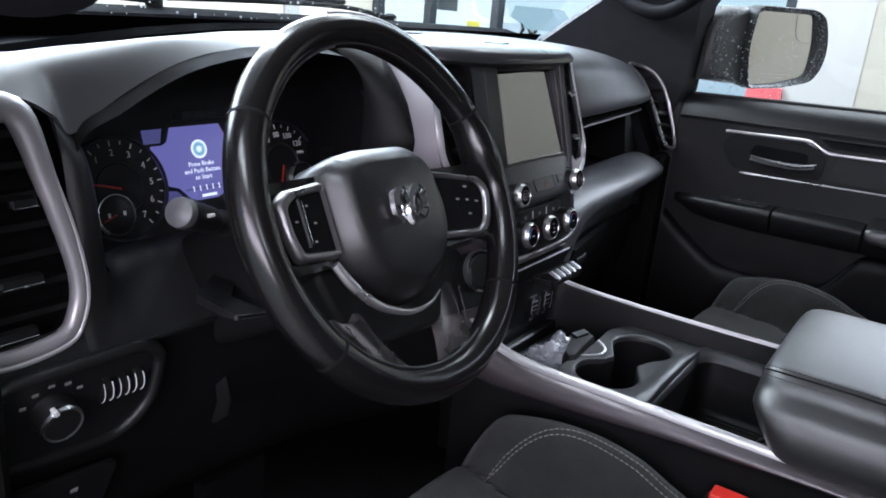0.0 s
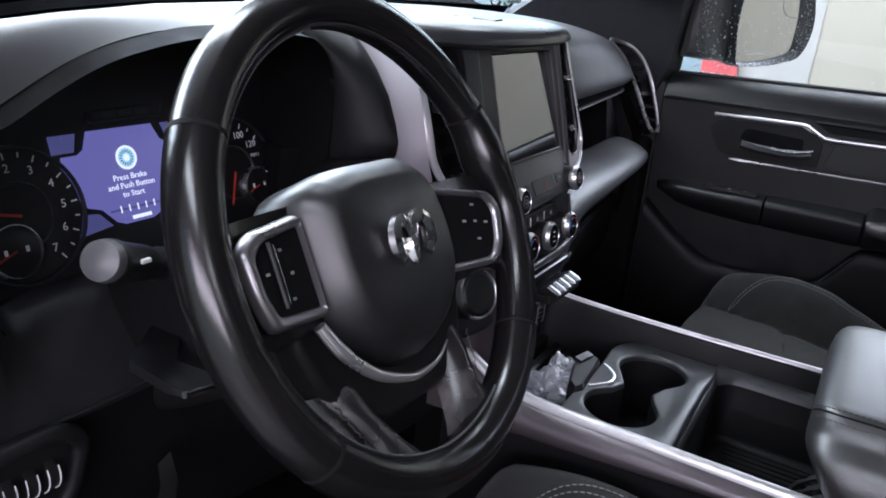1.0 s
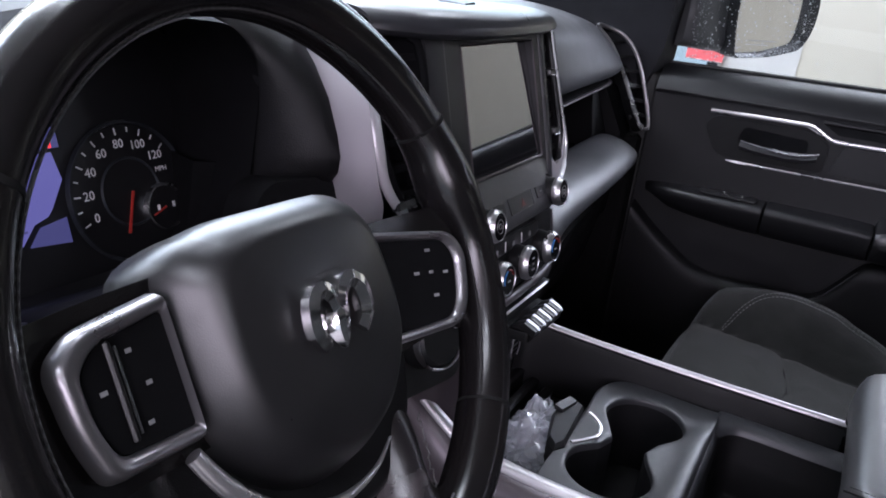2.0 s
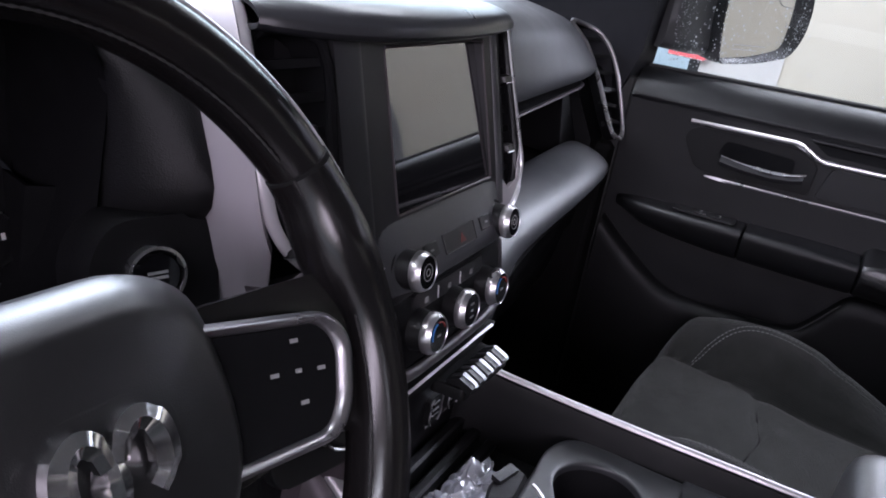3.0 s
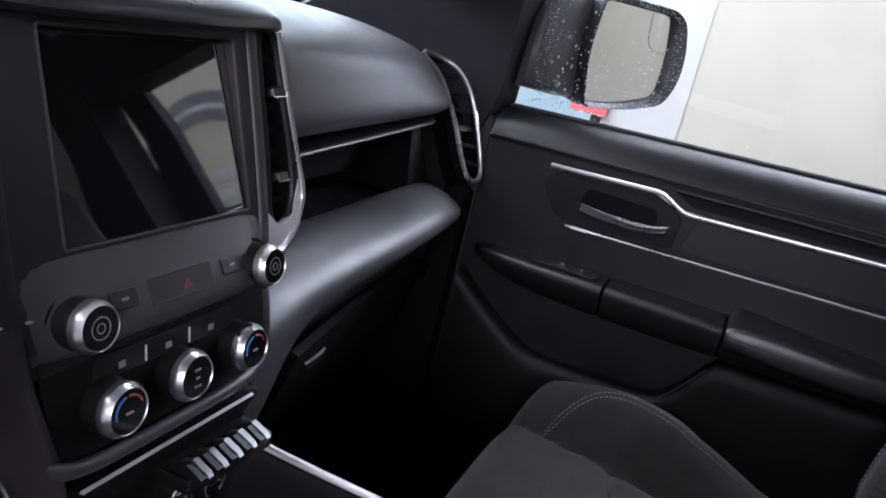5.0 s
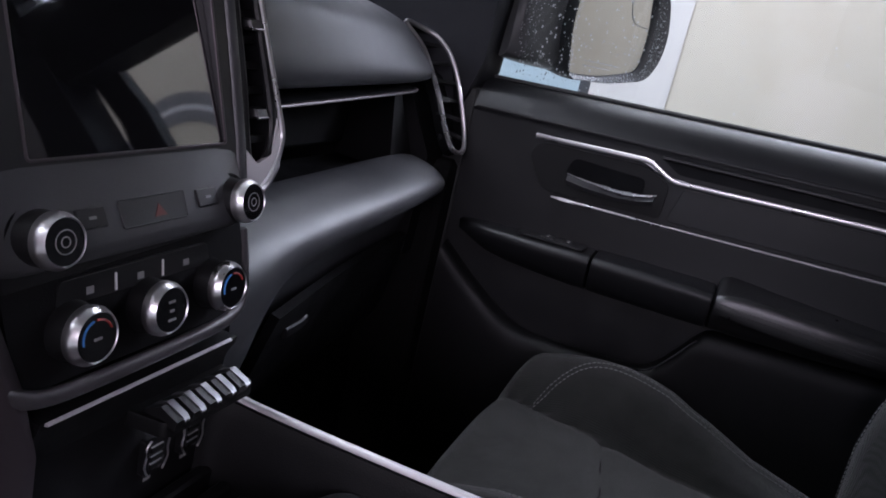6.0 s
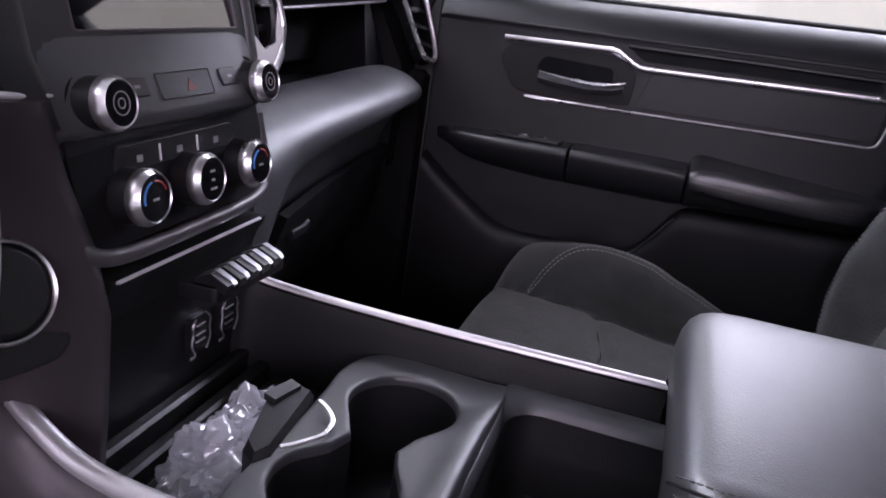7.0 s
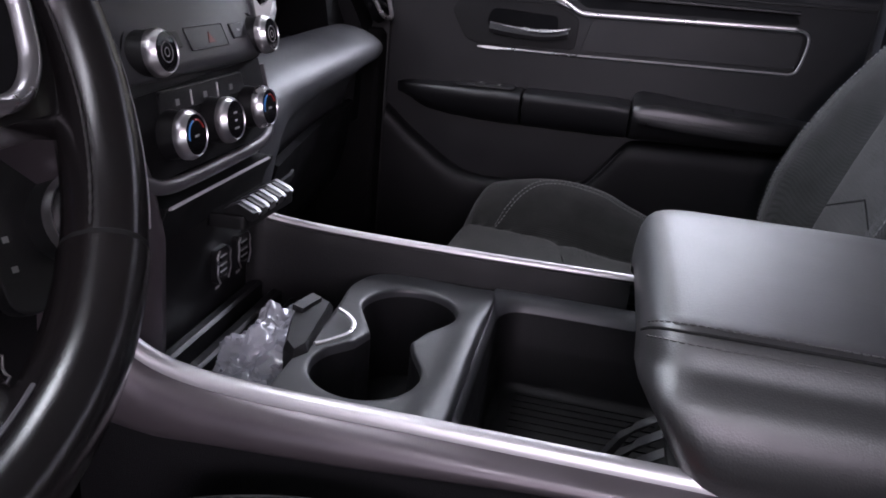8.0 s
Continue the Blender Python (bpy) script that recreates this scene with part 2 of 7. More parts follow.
def spline(pts, n, closed=False):
    """n points a stretch along a smooth curve through pts."""
    pts = [Vector(p) for p in pts]
    k, out = len(pts), []
    for i in range(k if closed else k - 1):
        if closed:
            p0, p1, p2, p3 = (pts[(i + d) % k] for d in (-1, 0, 1, 2))
        else:
            p0, p1, p2, p3 = pts[max(i - 1, 0)], pts[i], pts[i + 1], pts[min(i + 2, k - 1)]
        for j in range(n):
            t = j / n
            out.append(0.5 * (2 * p1 + (p2 - p0) * t + (2 * p0 - 5 * p1 + 4 * p2 - p3) * t * t + (3 * p1 - p0 - 3 * p2 + p3) * t ** 3))
    if not closed:
        out.append(pts[-1])
    return out


def rounded(pts, r, n=4):
    """A closed outline with its corners rounded. r: one radius or one for each corner."""
    pts = [Vector(p) for p in pts]
    k, out = len(pts), []
    rs = r if isinstance(r, (list, tuple)) else [r] * k
    for i in range(k):
        a, b, c = pts[i - 1], pts[i], pts[(i + 1) % k]
        d1, d2 = a - b, c - b
        s = min(rs[i], d1.length * 0.48, d2.length * 0.48)
        p, q = b + d1.normalized() * s, b + d2.normalized() * s
        for j in range(n + 1):
            t = j / n
            out.append((1 - t) ** 2 * p + 2 * t * (1 - t) * b + t * t * q)
    return out


def loft(loops, cyclic=True, cap=True, bm=None):
    bm = bm or bmesh.new()
    rows = [[bm.verts.new(p) for p in loop] for loop in loops]
    k = len(rows[0])
    for a, b in zip(rows, rows[1:]):
        for i in range(k if cyclic else k - 1):
            j = (i + 1) % k
            bm.faces.new((a[i], a[j], b[j], b[i]))
    if cyclic and cap:
        bm.faces.new(list(reversed(rows[0])))
        bm.faces.new(rows[-1])
    return bm


def frames_along(path, closed=False, up=(0, 0, 1)):
    k, out, last = len(path), [], Vector(up)
    for i, p in enumerate(path):
        a = path[i - 1] if closed or i else path[i]
        b = path[(i + 1) % k] if closed or i < k - 1 else path[i]
        t = (b - a).normalized()
        s = last - t * last.dot(t)
        if s.length < 1e-4:
            s = t.orthogonal()
        s.normalize()
        last = s
        out.append((p, t, s, t.cross(s)))
    return out


def tube(path, r, n=8, closed=False, flat=1.0, up=(0, 0, 1), bm=None):
    """A rod along path. r: radius, or one for each point. flat: its width against its height along up."""
    path = [Vector(p) for p in path]
    rs = r if isinstance(r, (list, tuple)) else [r] * len(path)
    loops = []
    for (p, t, s, u), q in zip(frames_along(path, closed, up), rs):
        loops.append([p + s * (q * math.cos(2 * math.pi * i / n)) + u * (q * flat * math.sin(2 * math.pi * i / n)) for i in range(n)])
    if closed:
        loops.append(loops[0])
        out = loft(loops, True, False, bm)
        bmesh.ops.remove_doubles(out, verts=out.verts, dist=1e-6)
        return out
    return loft(loops, True, True, bm)


def box(lo, hi, bevel=0.0, seg=2, m=None, bm=None):
    b2 = bmesh.new()
    bmesh.ops.create_cube(b2, size=1)
    lo, hi = Vector(lo), Vector(hi)
    for v in b2.verts:
        v.co = Vector((v.co[i] * (hi[i] - lo[i]) + (hi[i] + lo[i]) / 2 for i in range(3)))
    if bevel:
        bmesh.ops.bevel(b2, geom=b2.edges, offset=bevel, segments=seg, affect="EDGES", profile=0.5)
    if m is not None:
        bmesh.ops.transform(b2, matrix=m, verts=b2.verts)
    return merge(bm, b2) if bm else b2


def merge(bm, other):
    me = bpy.data.meshes.new("tmp")
    other.to_mesh(me)
    other.free()
    bm.from_mesh(me)
    bpy.data.meshes.remove(me)
    return bm


def prism(outline, depth, m=None, bevel=0.0, seg=2, bm=None):
    """A plate: outline of (x, y) raised from z=0 to z=depth, its top edge bevelled, placed by m."""
    b2 = bmesh.new()
    low = [b2.verts.new((p[0], p[1], 0)) for p in outline]
    f = b2.faces.new(low)
    top = bmesh.ops.extrude_face_region(b2, geom=[f])["geom"]
    tv = [g for g in top if isinstance(g, bmesh.types.BMVert)]
    bmesh.ops.translate(b2, vec=(0, 0, depth), verts=tv)
    bmesh.ops.recalc_face_normals(b2, faces=b2.faces)
    if bevel:
        tset = set(tv)
        es = [e for e in b2.edges if e.verts[0] in tset and e.verts[1] in tset]
        bmesh.ops.bevel(b2, geom=es, offset=bevel, segments=seg, affect="EDGES", profile=0.5, clamp_overlap=True)
    if m is not None:
        bmesh.ops.transform(b2, matrix=m, verts=b2.verts)
    return merge(bm, b2) if bm else b2


def ring(outer, inner, depth, m=None, bm=None):
    """A flat frame between two outlines of as many points each."""
    k = len(outer)
    loops = [[(p[0], p[1], 0) for p in inner], [(p[0], p[1], 0) for p in outer], [(p[0], p[1], depth) for p in outer],
             [(p[0], p[1], depth) for p in inner], [(p[0], p[1], 0) for p in inner]]
    b2 = loft([[Vector(p) for p in l] for l in loops], True, False)
    bmesh.ops.remove_doubles(b2, verts=b2.verts, dist=1e-6)
    if m is not None:
        bmesh.ops.transform(b2, matrix=m, verts=b2.verts)
    return merge(bm, b2) if bm else b2


def lathe(profile, n=24, m=None, bm=None):
    """profile of (radius, height) turned round z."""
    loops = [[Vector((r * math.cos(2 * math.pi * i / n), r * math.sin(2 * math.pi * i / n), h)) for i in range(n)] for r, h in profile]
    b2 = loft(loops, True, False)
    bmesh.ops.remove_doubles(b2, verts=b2.verts, dist=1e-7)
    if m is not None:
        bmesh.ops.transform(b2, matrix=m, verts=b2.verts)
    return merge(bm, b2) if bm else b2


def shell(rows, thick, bm=None):
    """A sheet of rows of points, given thickness along its normals."""
    b2 = loft([[Vector(p) for p in r] for r in rows], False, False)
    bmesh.ops.recalc_face_normals(b2, faces=b2.faces)
    bmesh.ops.solidify(b2, geom=b2.faces, thickness=thick)
    return merge(bm, b2) if bm else b2


def thing(name, loc, label, category, group="", kind=""):
    ob = new(name)
    ob.empty_display_size = 0.05
    ob.location = loc
    return tagged(ob, label, category, group, kind)


def part(name, bm, material, parent=None, label="", smooth=38, fix=True):
    """Links a bmesh as one mesh object under a thing or a part."""
    if fix:
        bmesh.ops.recalc_face_normals(bm, faces=bm.faces)
    me = bpy.data.meshes.new(name)
    bm.to_mesh(me)
    bm.free()
    me.materials.append(M[material] if isinstance(material, str) else material)
    if smooth:
        me.shade_smooth()
        me.set_sharp_from_angle(angle=radians(smooth))
    ob = new(name, me)
    if smooth:
        ob.modifiers.new("even_normals", "WEIGHTED_NORMAL").keep_sharp = True
    if parent is not None:
        up, off = parent, Vector((0, 0, 0))
        while up is not None:
            if up.type == "EMPTY":
                off += up.location
            up = up.parent
        ob.parent = parent
        if parent.type == "EMPTY":
            ob.matrix_parent_inverse = Matrix.Translation(-off)
    if label:
        tagged(ob, label)
    return ob


def structure(name, bm, material, label, category, smooth=38):
    return tagged(part(name, bm, material, None, "", smooth), label, category, "", "structure")


def text(name, words, size, m, material, parent, depth=0.0002):
    """Lettering as a mesh, centred on m, read along its x."""
    cu = bpy.data.curves.new(name, "FONT")
    cu.body, cu.size, cu.align_x, cu.align_y, cu.extrude, cu.resolution_u = words, size, "CENTER", "CENTER", depth, 2
    tmp = bpy.data.objects.new(name, cu)
    me = bpy.data.meshes.new_from_object(tmp)
    bpy.data.objects.remove(tmp)
    bm = bmesh.new()
    bm.from_mesh(me)
    bpy.data.meshes.remove(me)
    bmesh.ops.transform(bm, matrix=m, verts=bm.verts)
    return part(name, bm, material, parent, smooth=0, fix=False)


def facing(origin, right, up):
    """A frame whose x is right, y is up and z comes out of the face."""
    x = Vector(right).normalized()
    z = x.cross(Vector(up)).normalized()
    y = z.cross(x)
    m = Matrix((x, y, z)).transposed().to_4x4()
    m.translation = Vector(origin)
    return m


def dashes(path, step, length, r, bm=None):
    """Stitches along a polyline."""
    bm = bm or bmesh.new()
    path = [Vector(p) for p in path]
    dist, want = 0.0, 0.0
    for a, b in zip(path, path[1:]):
        seg = (b - a).length
        while seg > 1e-9 and want <= dist + seg:
            p = a.lerp(b, (want - dist) / seg)
            d = (b - a).normalized() * length / 2
            tube([p - d, p, p + d], [r * 0.5, r, r * 0.5], 5, bm=bm)
            want += step
        dist += seg
    return bm

# ---- the shop round the truck ----
ground = structure("ground", box((-300, -300, -0.4), (300, 300, -0.02)), "asphalt", "wet pale concrete lot round the shop", "ground", 0)
structure("floor_shop", box((-5.6, -7.15, -0.02), (3.55, 3.45, 0)), "concrete", "smooth grey concrete floor of the shop", "floor", 0)
EX = 3.4
# east wall: cream stretch, white stretch, then a glazed front with dark frames
structure("wall_east", box((EX, -7.0, 0), (EX + 0.15, 0.03, 2.8)), "cream", "plain cream painted shop wall", "wall", 0)
structure("wall_east_high", box((EX, -7.0, 3.7), (EX + 0.15, 0.03, 4.2)), "cream", "cream wall over the added high windows", "wall", 0)
for a, b in ((-7.0, -4.8), (-0.05, 0.03)):
    structure("wall_east_pier", box((EX, a, 2.8), (EX + 0.15, b, 3.7)), "cream", "cream wall beside the added high windows", "wall", 0)
structure("wall_east_white", box((EX - 0.004, 0.03, 0), (EX + 0.15, 0.40, 4.2)), "white", "white painted stretch of shop wall", "wall", 0)
structure("wall_east_base", box((EX, 0.40, 0), (EX + 0.15, 3.30, 0.35)), "white", "low white wall under the shop glazing", "wall", 0)
structure("wall_east_top", box((EX, 0.40, 2.9), (EX + 0.15, 3.30, 4.2)), "white", "white wall over the shop glazing", "wall", 0)
structure("wall_north", box((-5.6, 3.30, 0), (EX + 0.15, 3.45, 2.4)), "cream_lit", "plain cream end wall of the shop, its brightness put in the paint", "wall", 0)
structure("wall_north_high", box((-5.6, 3.30, 3.8), (EX + 0.15, 3.45, 4.2)), "cream_lit", "cream wall over the added high windows, brightness put in the paint", "wall", 0)
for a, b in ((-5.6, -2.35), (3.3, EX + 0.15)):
    structure("wall_north_pier", box((a, 3.30, 2.4), (b, 3.45, 3.8)), "cream_lit", "cream wall beside the added high windows", "wall", 0)
structure("wall_south", box((-5.6, -7.15, 0), (EX + 0.15, -7.0, 4.2)), "cream", "cream painted rear wall of the shop", "wall", 0)
structure("wall_west_a", box((-5.6, -7.0, 0), (-5.45, -4.6, 4.2)), "cream", "cream painted shop wall", "wall", 0)
structure("wall_west_b", box((-5.6, 1.4, 0), (-5.45, 3.30, 4.2)), "cream", "cream painted shop wall", "wall", 0)
structure("wall_west_top", box((-5.6, -4.6, 3.5), (-5.45, 1.4, 4.2)), "cream", "cream wall over the added roller door opening", "wall", 0)
structure("ceiling", box((-5.6, -7.15, 4.2), (EX + 0.15, 3.45, 4.3)), "white", "white painted shop ceiling", "ceiling", 0)
glazing = thing("window_1", (EX + 0.07, 1.85, 0.35), "dark framed shop glazing from floor to lintel", "window", "", "structure")
for fy in (0.40, 1.45, 2.22, 2.77, 3.24):
    part("window_frame", box((EX + 0.03, fy, 0.35), (EX + 0.11, fy + 0.06, 2.9), 0.004, 1), "frame_dark", glazing)
for fz in (0.35, 2.84):
    part("window_frame", box((EX + 0.032, 0.46, fz), (EX + 0.108, 3.24, fz + 0.06), 0.004, 1), "frame_dark", glazing)
for a, b in ((0.46, 1.45), (1.51, 2.22), (2.28, 2.77), (2.83, 3.24)):
    p = part("pane", box((EX + 0.066, a, 0.41), (EX + 0.074, b, 2.84)), "shop_glass", glazing)
    p.visible_shadow = False
# high windows added out of view to hold the daylight lamps
high = thing("window_3", (EX + 0.07, -2.4, 2.8), "unseen high windows with dark frames, added for their daylight", "window", "", "structure")
for k in range(5):
    part("window_frame", box((EX + 0.04, -4.8 + k * 1.175, 2.8), (EX + 0.10, -4.75 + k * 1.175, 3.7), 0.004, 1), "frame_dark", high)
high = thing("window_4", (0.5, 3.37, 2.4), "unseen high windows with dark frames, added for their daylight", "window", "", "structure")
for k in range(5):
    part("window_frame", box((-2.35 + k * 1.4, 3.34, 2.4), (-2.30 + k * 1.4, 3.40, 3.8), 0.004, 1), "frame_dark", high)
post = structure("trim", box((2.55, 3.27, 0), (2.68, 3.297, 4.2), 0.004, 1), "white", "white conduit post on the cream end wall", "trim", 0)


def tube_light(x, y):
    t = thing("ceiling_light", (x, y, 4.2), "long white ceiling tube light, switched on, added out of view", "ceiling light", "shop ceiling lights")
    part("housing", box((x - 0.14, y - 1.25, 4.08), (x + 0.14, y + 1.25, 4.2), 0.02, 2), "white", t)
    for d in (-0.06, 0.06):
        part("tube", tube([(x + d, y - 1.2, 4.05), (x + d, y + 1.2, 4.05)], 0.018, 10), "tube", t)


for ly in (-4.6, -0.4, 2.2):
    for lx in (-2.7, 2.35):
        tube_light(lx, ly)
tube_light(0.2, 1.75)

sign = thing("wall_sign", (EX - 0.02, 0.5, 1.15), "narrow red sign strip on the white wall", "sign")
part("board", box((EX - 0.032, 0.375, 1.145), (EX - 0.014, 0.56, 1.222), 0.003, 1), "red_paint", sign)
part("sign_edge", tube([(EX - 0.033, 0.375, 1.148), (EX - 0.033, 0.56, 1.148)], 0.003, 6), "brushed", sign)

# round sign on the cream wall, opposite the passenger's window: plain rings
rs = thing("round_wall_sign", (EX - 0.02, -2.72, 1.74), "round grey ringed sign on the cream wall", "sign")
SGm = facing((EX - 0.002, -2.72, 1.74), (0, -1, 0), (0, 0, 1))
for name, ri, ro, ink in (("outer_band", 0.535, 0.61, "sign_dark"), ("pale_band", 0.505, 0.533, "sign_pale"), ("inner_band", 0.43, 0.503, "sign_dark")):
    part(name, lathe([(ri, 0.0), (ri, 0.006), (ro, 0.006), (ro, 0.0)], 72, SGm), ink, rs)
for k, w in enumerate((0.30, 0.22)):
    part("letter_bar", box((-w / 2, 0.05 - k * 0.12, 0.0), (w / 2, 0.11 - k * 0.12, 0.006), m=SGm), "sign_pale", rs)

# outdoors: parked vehicles behind the glazing


def wheel(parent, x, y, z, r, side):
    m = Matrix.Translation((x, y, z)) @ pose(0, 0, 0, 0, 90 * side, 0)
    w = part("wheel", lathe([(r * 0.62, -0.09), (r * 0.9, -0.1), (r, -0.07), (r, 0.07), (r * 0.9, 0.1), (r * 0.62, 0.09)], 28, m), "rubber", parent)
    part("rim", lathe([(0.02, 0.05), (r * 0.2, 0.085), (r * 0.5, 0.06), (r * 0.62, 0.085), (r * 0.62, -0.05), (0.02, -0.05)], 20, m), "brushed", w)


def vehicle(name, x, y, length, width, height, paint, label, van=False):
    z0 = -0.02
    v = thing(name, (x, y, z0), label, "van" if van else "car", "parked vehicles")
    h, l, w = height, length / 2, width / 2
    prof = [(-l, 0.35), (-l + 0.05, 0.85), (-l + 0.9, 1.0), (-l + 1.5, h - 0.06), (-l + 2.0, h), (l - 0.35, h), (l - 0.05, h * 0.62), (l, 0.35)]
    if van:
        prof = [(-l, 0.35), (-l, 1.1), (-l + 0.45, 1.3), (-l + 1.0, h - 0.1), (-l + 1.3, h), (l - 0.1, h), (l, h - 0.1), (l, 0.35)]
    loops = []
    for s, inset in ((-1, 0.12), (-0.9, 0.0), (0, 0), (0.9, 0.0), (1, 0.12)):
        loops.append([Vector((x + s * w, y + py * (1 - inset * 0.2), z0 + (pz - inset * 0.5 if pz > 1 else pz))) for py, pz in prof])
    part("body", loft(loops), paint, v, smooth=30)
    for s in (-1, 1):
        for wy in (-l + 0.85, l - 0.85):
            wheel(v, x + s * (w - 0.06), y + wy, z0 + 0.36, 0.36, s)
        if van:
            part("window", box((x + s * w - 0.012, y - l + 1.15, z0 + 1.3), (x + s * w + 0.012, y - l + 1.9, z0 + h - 0.3), 0.01, 1), "car_glass", v)
        else:
            for a, b in ((-l + 1.45, -0.05), (0.03, 1.05), (1.12, l - 0.6)):
                part("window", box((x + s * w * 0.955 - 0.03, y + a, z0 + 1.02), (x + s * w * 0.955 + 0.03, y + b, z0 + h - 0.2), 0.02, 1), "car_glass", v)
    for s in (-0.7, 0.7):
        part("headlight", box((x + s * w - 0.16, y - l - 0.015, z0 + 0.7), (x + s * w + 0.16, y - l + 0.1, z0 + 0.84), 0.03, 2), "ink", v)
    part("bumper", box((x - w * 0.96, y - l - 0.06, z0 + 0.32), (x + w * 0.96, y - l + 0.1, z0 + 0.55), 0.04, 2), "plastic", v)
    return v


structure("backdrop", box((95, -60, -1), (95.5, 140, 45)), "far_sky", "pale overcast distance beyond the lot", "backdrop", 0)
vehicle("parked_car", 44.5, 23.6, 4.5, 1.85, 1.72, "suv", "blue-grey estate car parked on the wet lot")
van = vehicle("delivery_van", 20.0, 14.6, 5.2, 2.0, 2.5, "van", "white delivery van with a yellow plate on its side", True)
part("plate", box((18.975, 12.3, 0.65), (18.99, 12.75, 1.05), 0.004, 1), "yellow", van, "yellow plate")

# ---- the cab ----
FLOOR = 0.60
structure("floor", box((-0.86, -2.0, FLOOR - 0.06), (0.86, 0.62, FLOOR), 0.01, 1), "carpet", "black carpeted cab floor", "floor", 0)
structure("wall_firewall", box((-0.86, 0.62, FLOOR - 0.06), (0.86, 0.68, 1.36)), "carpet", "black lined firewall behind the dashboard", "wall", 0)
structure("wall_cab_back_low", box((-0.86, -2.06, FLOOR - 0.06), (0.86, -2.0, 1.36)), "cloth_side", "dark lined rear wall of the cab", "wall", 0)
rw = thing("window_2", (0, -2.03, 1.36), "rear cab window in a black frame", "window", "", "structure")
part("window_frame", ring(rounded([(-0.86, 1.36), (0.86, 1.36), (0.78, 1.9), (-0.78, 1.9)], 0.01), rounded([(-0.7, 1.42), (0.7, 1.42), (0.64, 1.8), (-0.64, 1.8)], 0.05), 0.05,
     Matrix(((1, 0, 0, 0), (0, 0, 1, -2.055), (0, 1, 0, 0), (0, 0, 0, 1)))), "pillar", rw)
p = part("pane", box((-0.71, -2.035, 1.41), (0.71, -2.03, 1.81)), "glass", rw)
p.visible_shadow = False
roof_rows = []
for y, z in ((0.02, 1.86), (-0.2, 1.885), (-0.8, 1.905), (-1.5, 1.895), (-2.06, 1.87)):
    roof_rows.append([V(x, y, z - 0.07 * (abs(x) / 0.74) ** 4) for x in (-0.74, -0.6, -0.3, 0, 0.3, 0.6, 0.74)])
structure("ceiling_headliner", shell(roof_rows, 0.015), "headliner", "light grey cloth headliner", "ceiling")
structure("roof_skin", shell([[p + V(0, 0, 0.03) for p in r] for r in roof_rows], 0.004), "body", "painted truck roof", "roof")


def side(s, tag):
    """Pillars and rail of one side of the cab."""
    X = lambda x: s * x
    # A pillar, from the dash end up to the roof
    a = [[V(X(0.87), 0.52, 1.30), V(X(0.81), 0.48, 1.30), V(X(0.845), 0.115, 1.28), V(X(0.90), 0.10, 1.28), V(X(0.91), 0.46, 1.30)],
         [V(X(0.86), 0.56, 1.40), V(X(0.80), 0.50, 1.41), V(X(0.835), 0.085, 1.37), V(X(0.90), 0.075, 1.35), V(X(0.91), 0.5, 1.37)],
         [V(X(0.86), 0.36, 1.545), V(X(0.80), 0.31, 1.55), V(X(0.80), 0.07, 1.55), V(X(0.885), 0.06, 1.55), V(X(0.885), 0.34, 1.55)],
         [V(X(0.80), 0.10, 1.72), V(X(0.74), 0.07, 1.72), V(X(0.745), -0.04, 1.72), V(X(0.825), -0.05, 1.72), V(X(0.825), 0.09, 1.72)],
         [V(X(0.77), 0.03, 1.86), V(X(0.69), 0.0, 1.84), V(X(0.70), -0.12, 1.83), V(X(0.79), -0.12, 1.86), V(X(0.79), 0.02, 1.87)]]
    structure("pillar_a_" + tag, loft(a), "pillar", "black trimmed windscreen pillar", "pillar", 50)
    b = [[V(X(0.80), -0.76, FLOOR), V(X(0.89), -0.76, FLOOR), V(X(0.89), -0.90, FLOOR), V(X(0.80), -0.90, FLOOR)],
         [V(X(0.80), -0.75, 1.34), V(X(0.89), -0.75, 1.34), V(X(0.89), -0.88, 1.34), V(X(0.80), -0.88, 1.34)],
         [V(X(0.71), -0.78, 1.84), V(X(0.79), -0.78, 1.86), V(X(0.79), -0.88, 1.86), V(X(0.71), -0.88, 1.84)]]
    structure("pillar_b_" + tag, loft(b), "pillar", "black trimmed door pillar", "pillar", 50)
    structure("roof_rail_" + tag, loft([[V(X(0.70), y, 1.83), V(X(0.79), y, 1.86), V(X(0.77), y, 1.905), V(X(0.69), y, 1.895)] for y in (0.03, -0.8, -2.04)]), "headliner", "grey roof rail above the doors", "trim")
    # block added to stop daylight leaking between door and kick panel
    structure("door_gap_filler_" + tag, box((min(X(0.85), X(0.95)), 0.088, 0.5), (max(X(0.85), X(0.95)), 0.14, 1.32), 0.004, 1), "rubber_seal", "black filler block that closes the door gap to daylight", "trim")
    structure("kick_" + tag, box((min(X(0.80), X(0.88)), 0.095, FLOOR), (max(X(0.80), X(0.88)), 0.63, 1.19), 0.01, 1), "carpet", "black trimmed kick panel", "trim")
    structure("sill_" + tag, box((min(X(0.80), X(0.92)), -2.0, 0.5), (max(X(0.80), X(0.92)), 0.55, FLOOR + 0.03), 0.02, 2), "matte", "black door sill", "trim")


side(1, "right")
side(-1, "left")
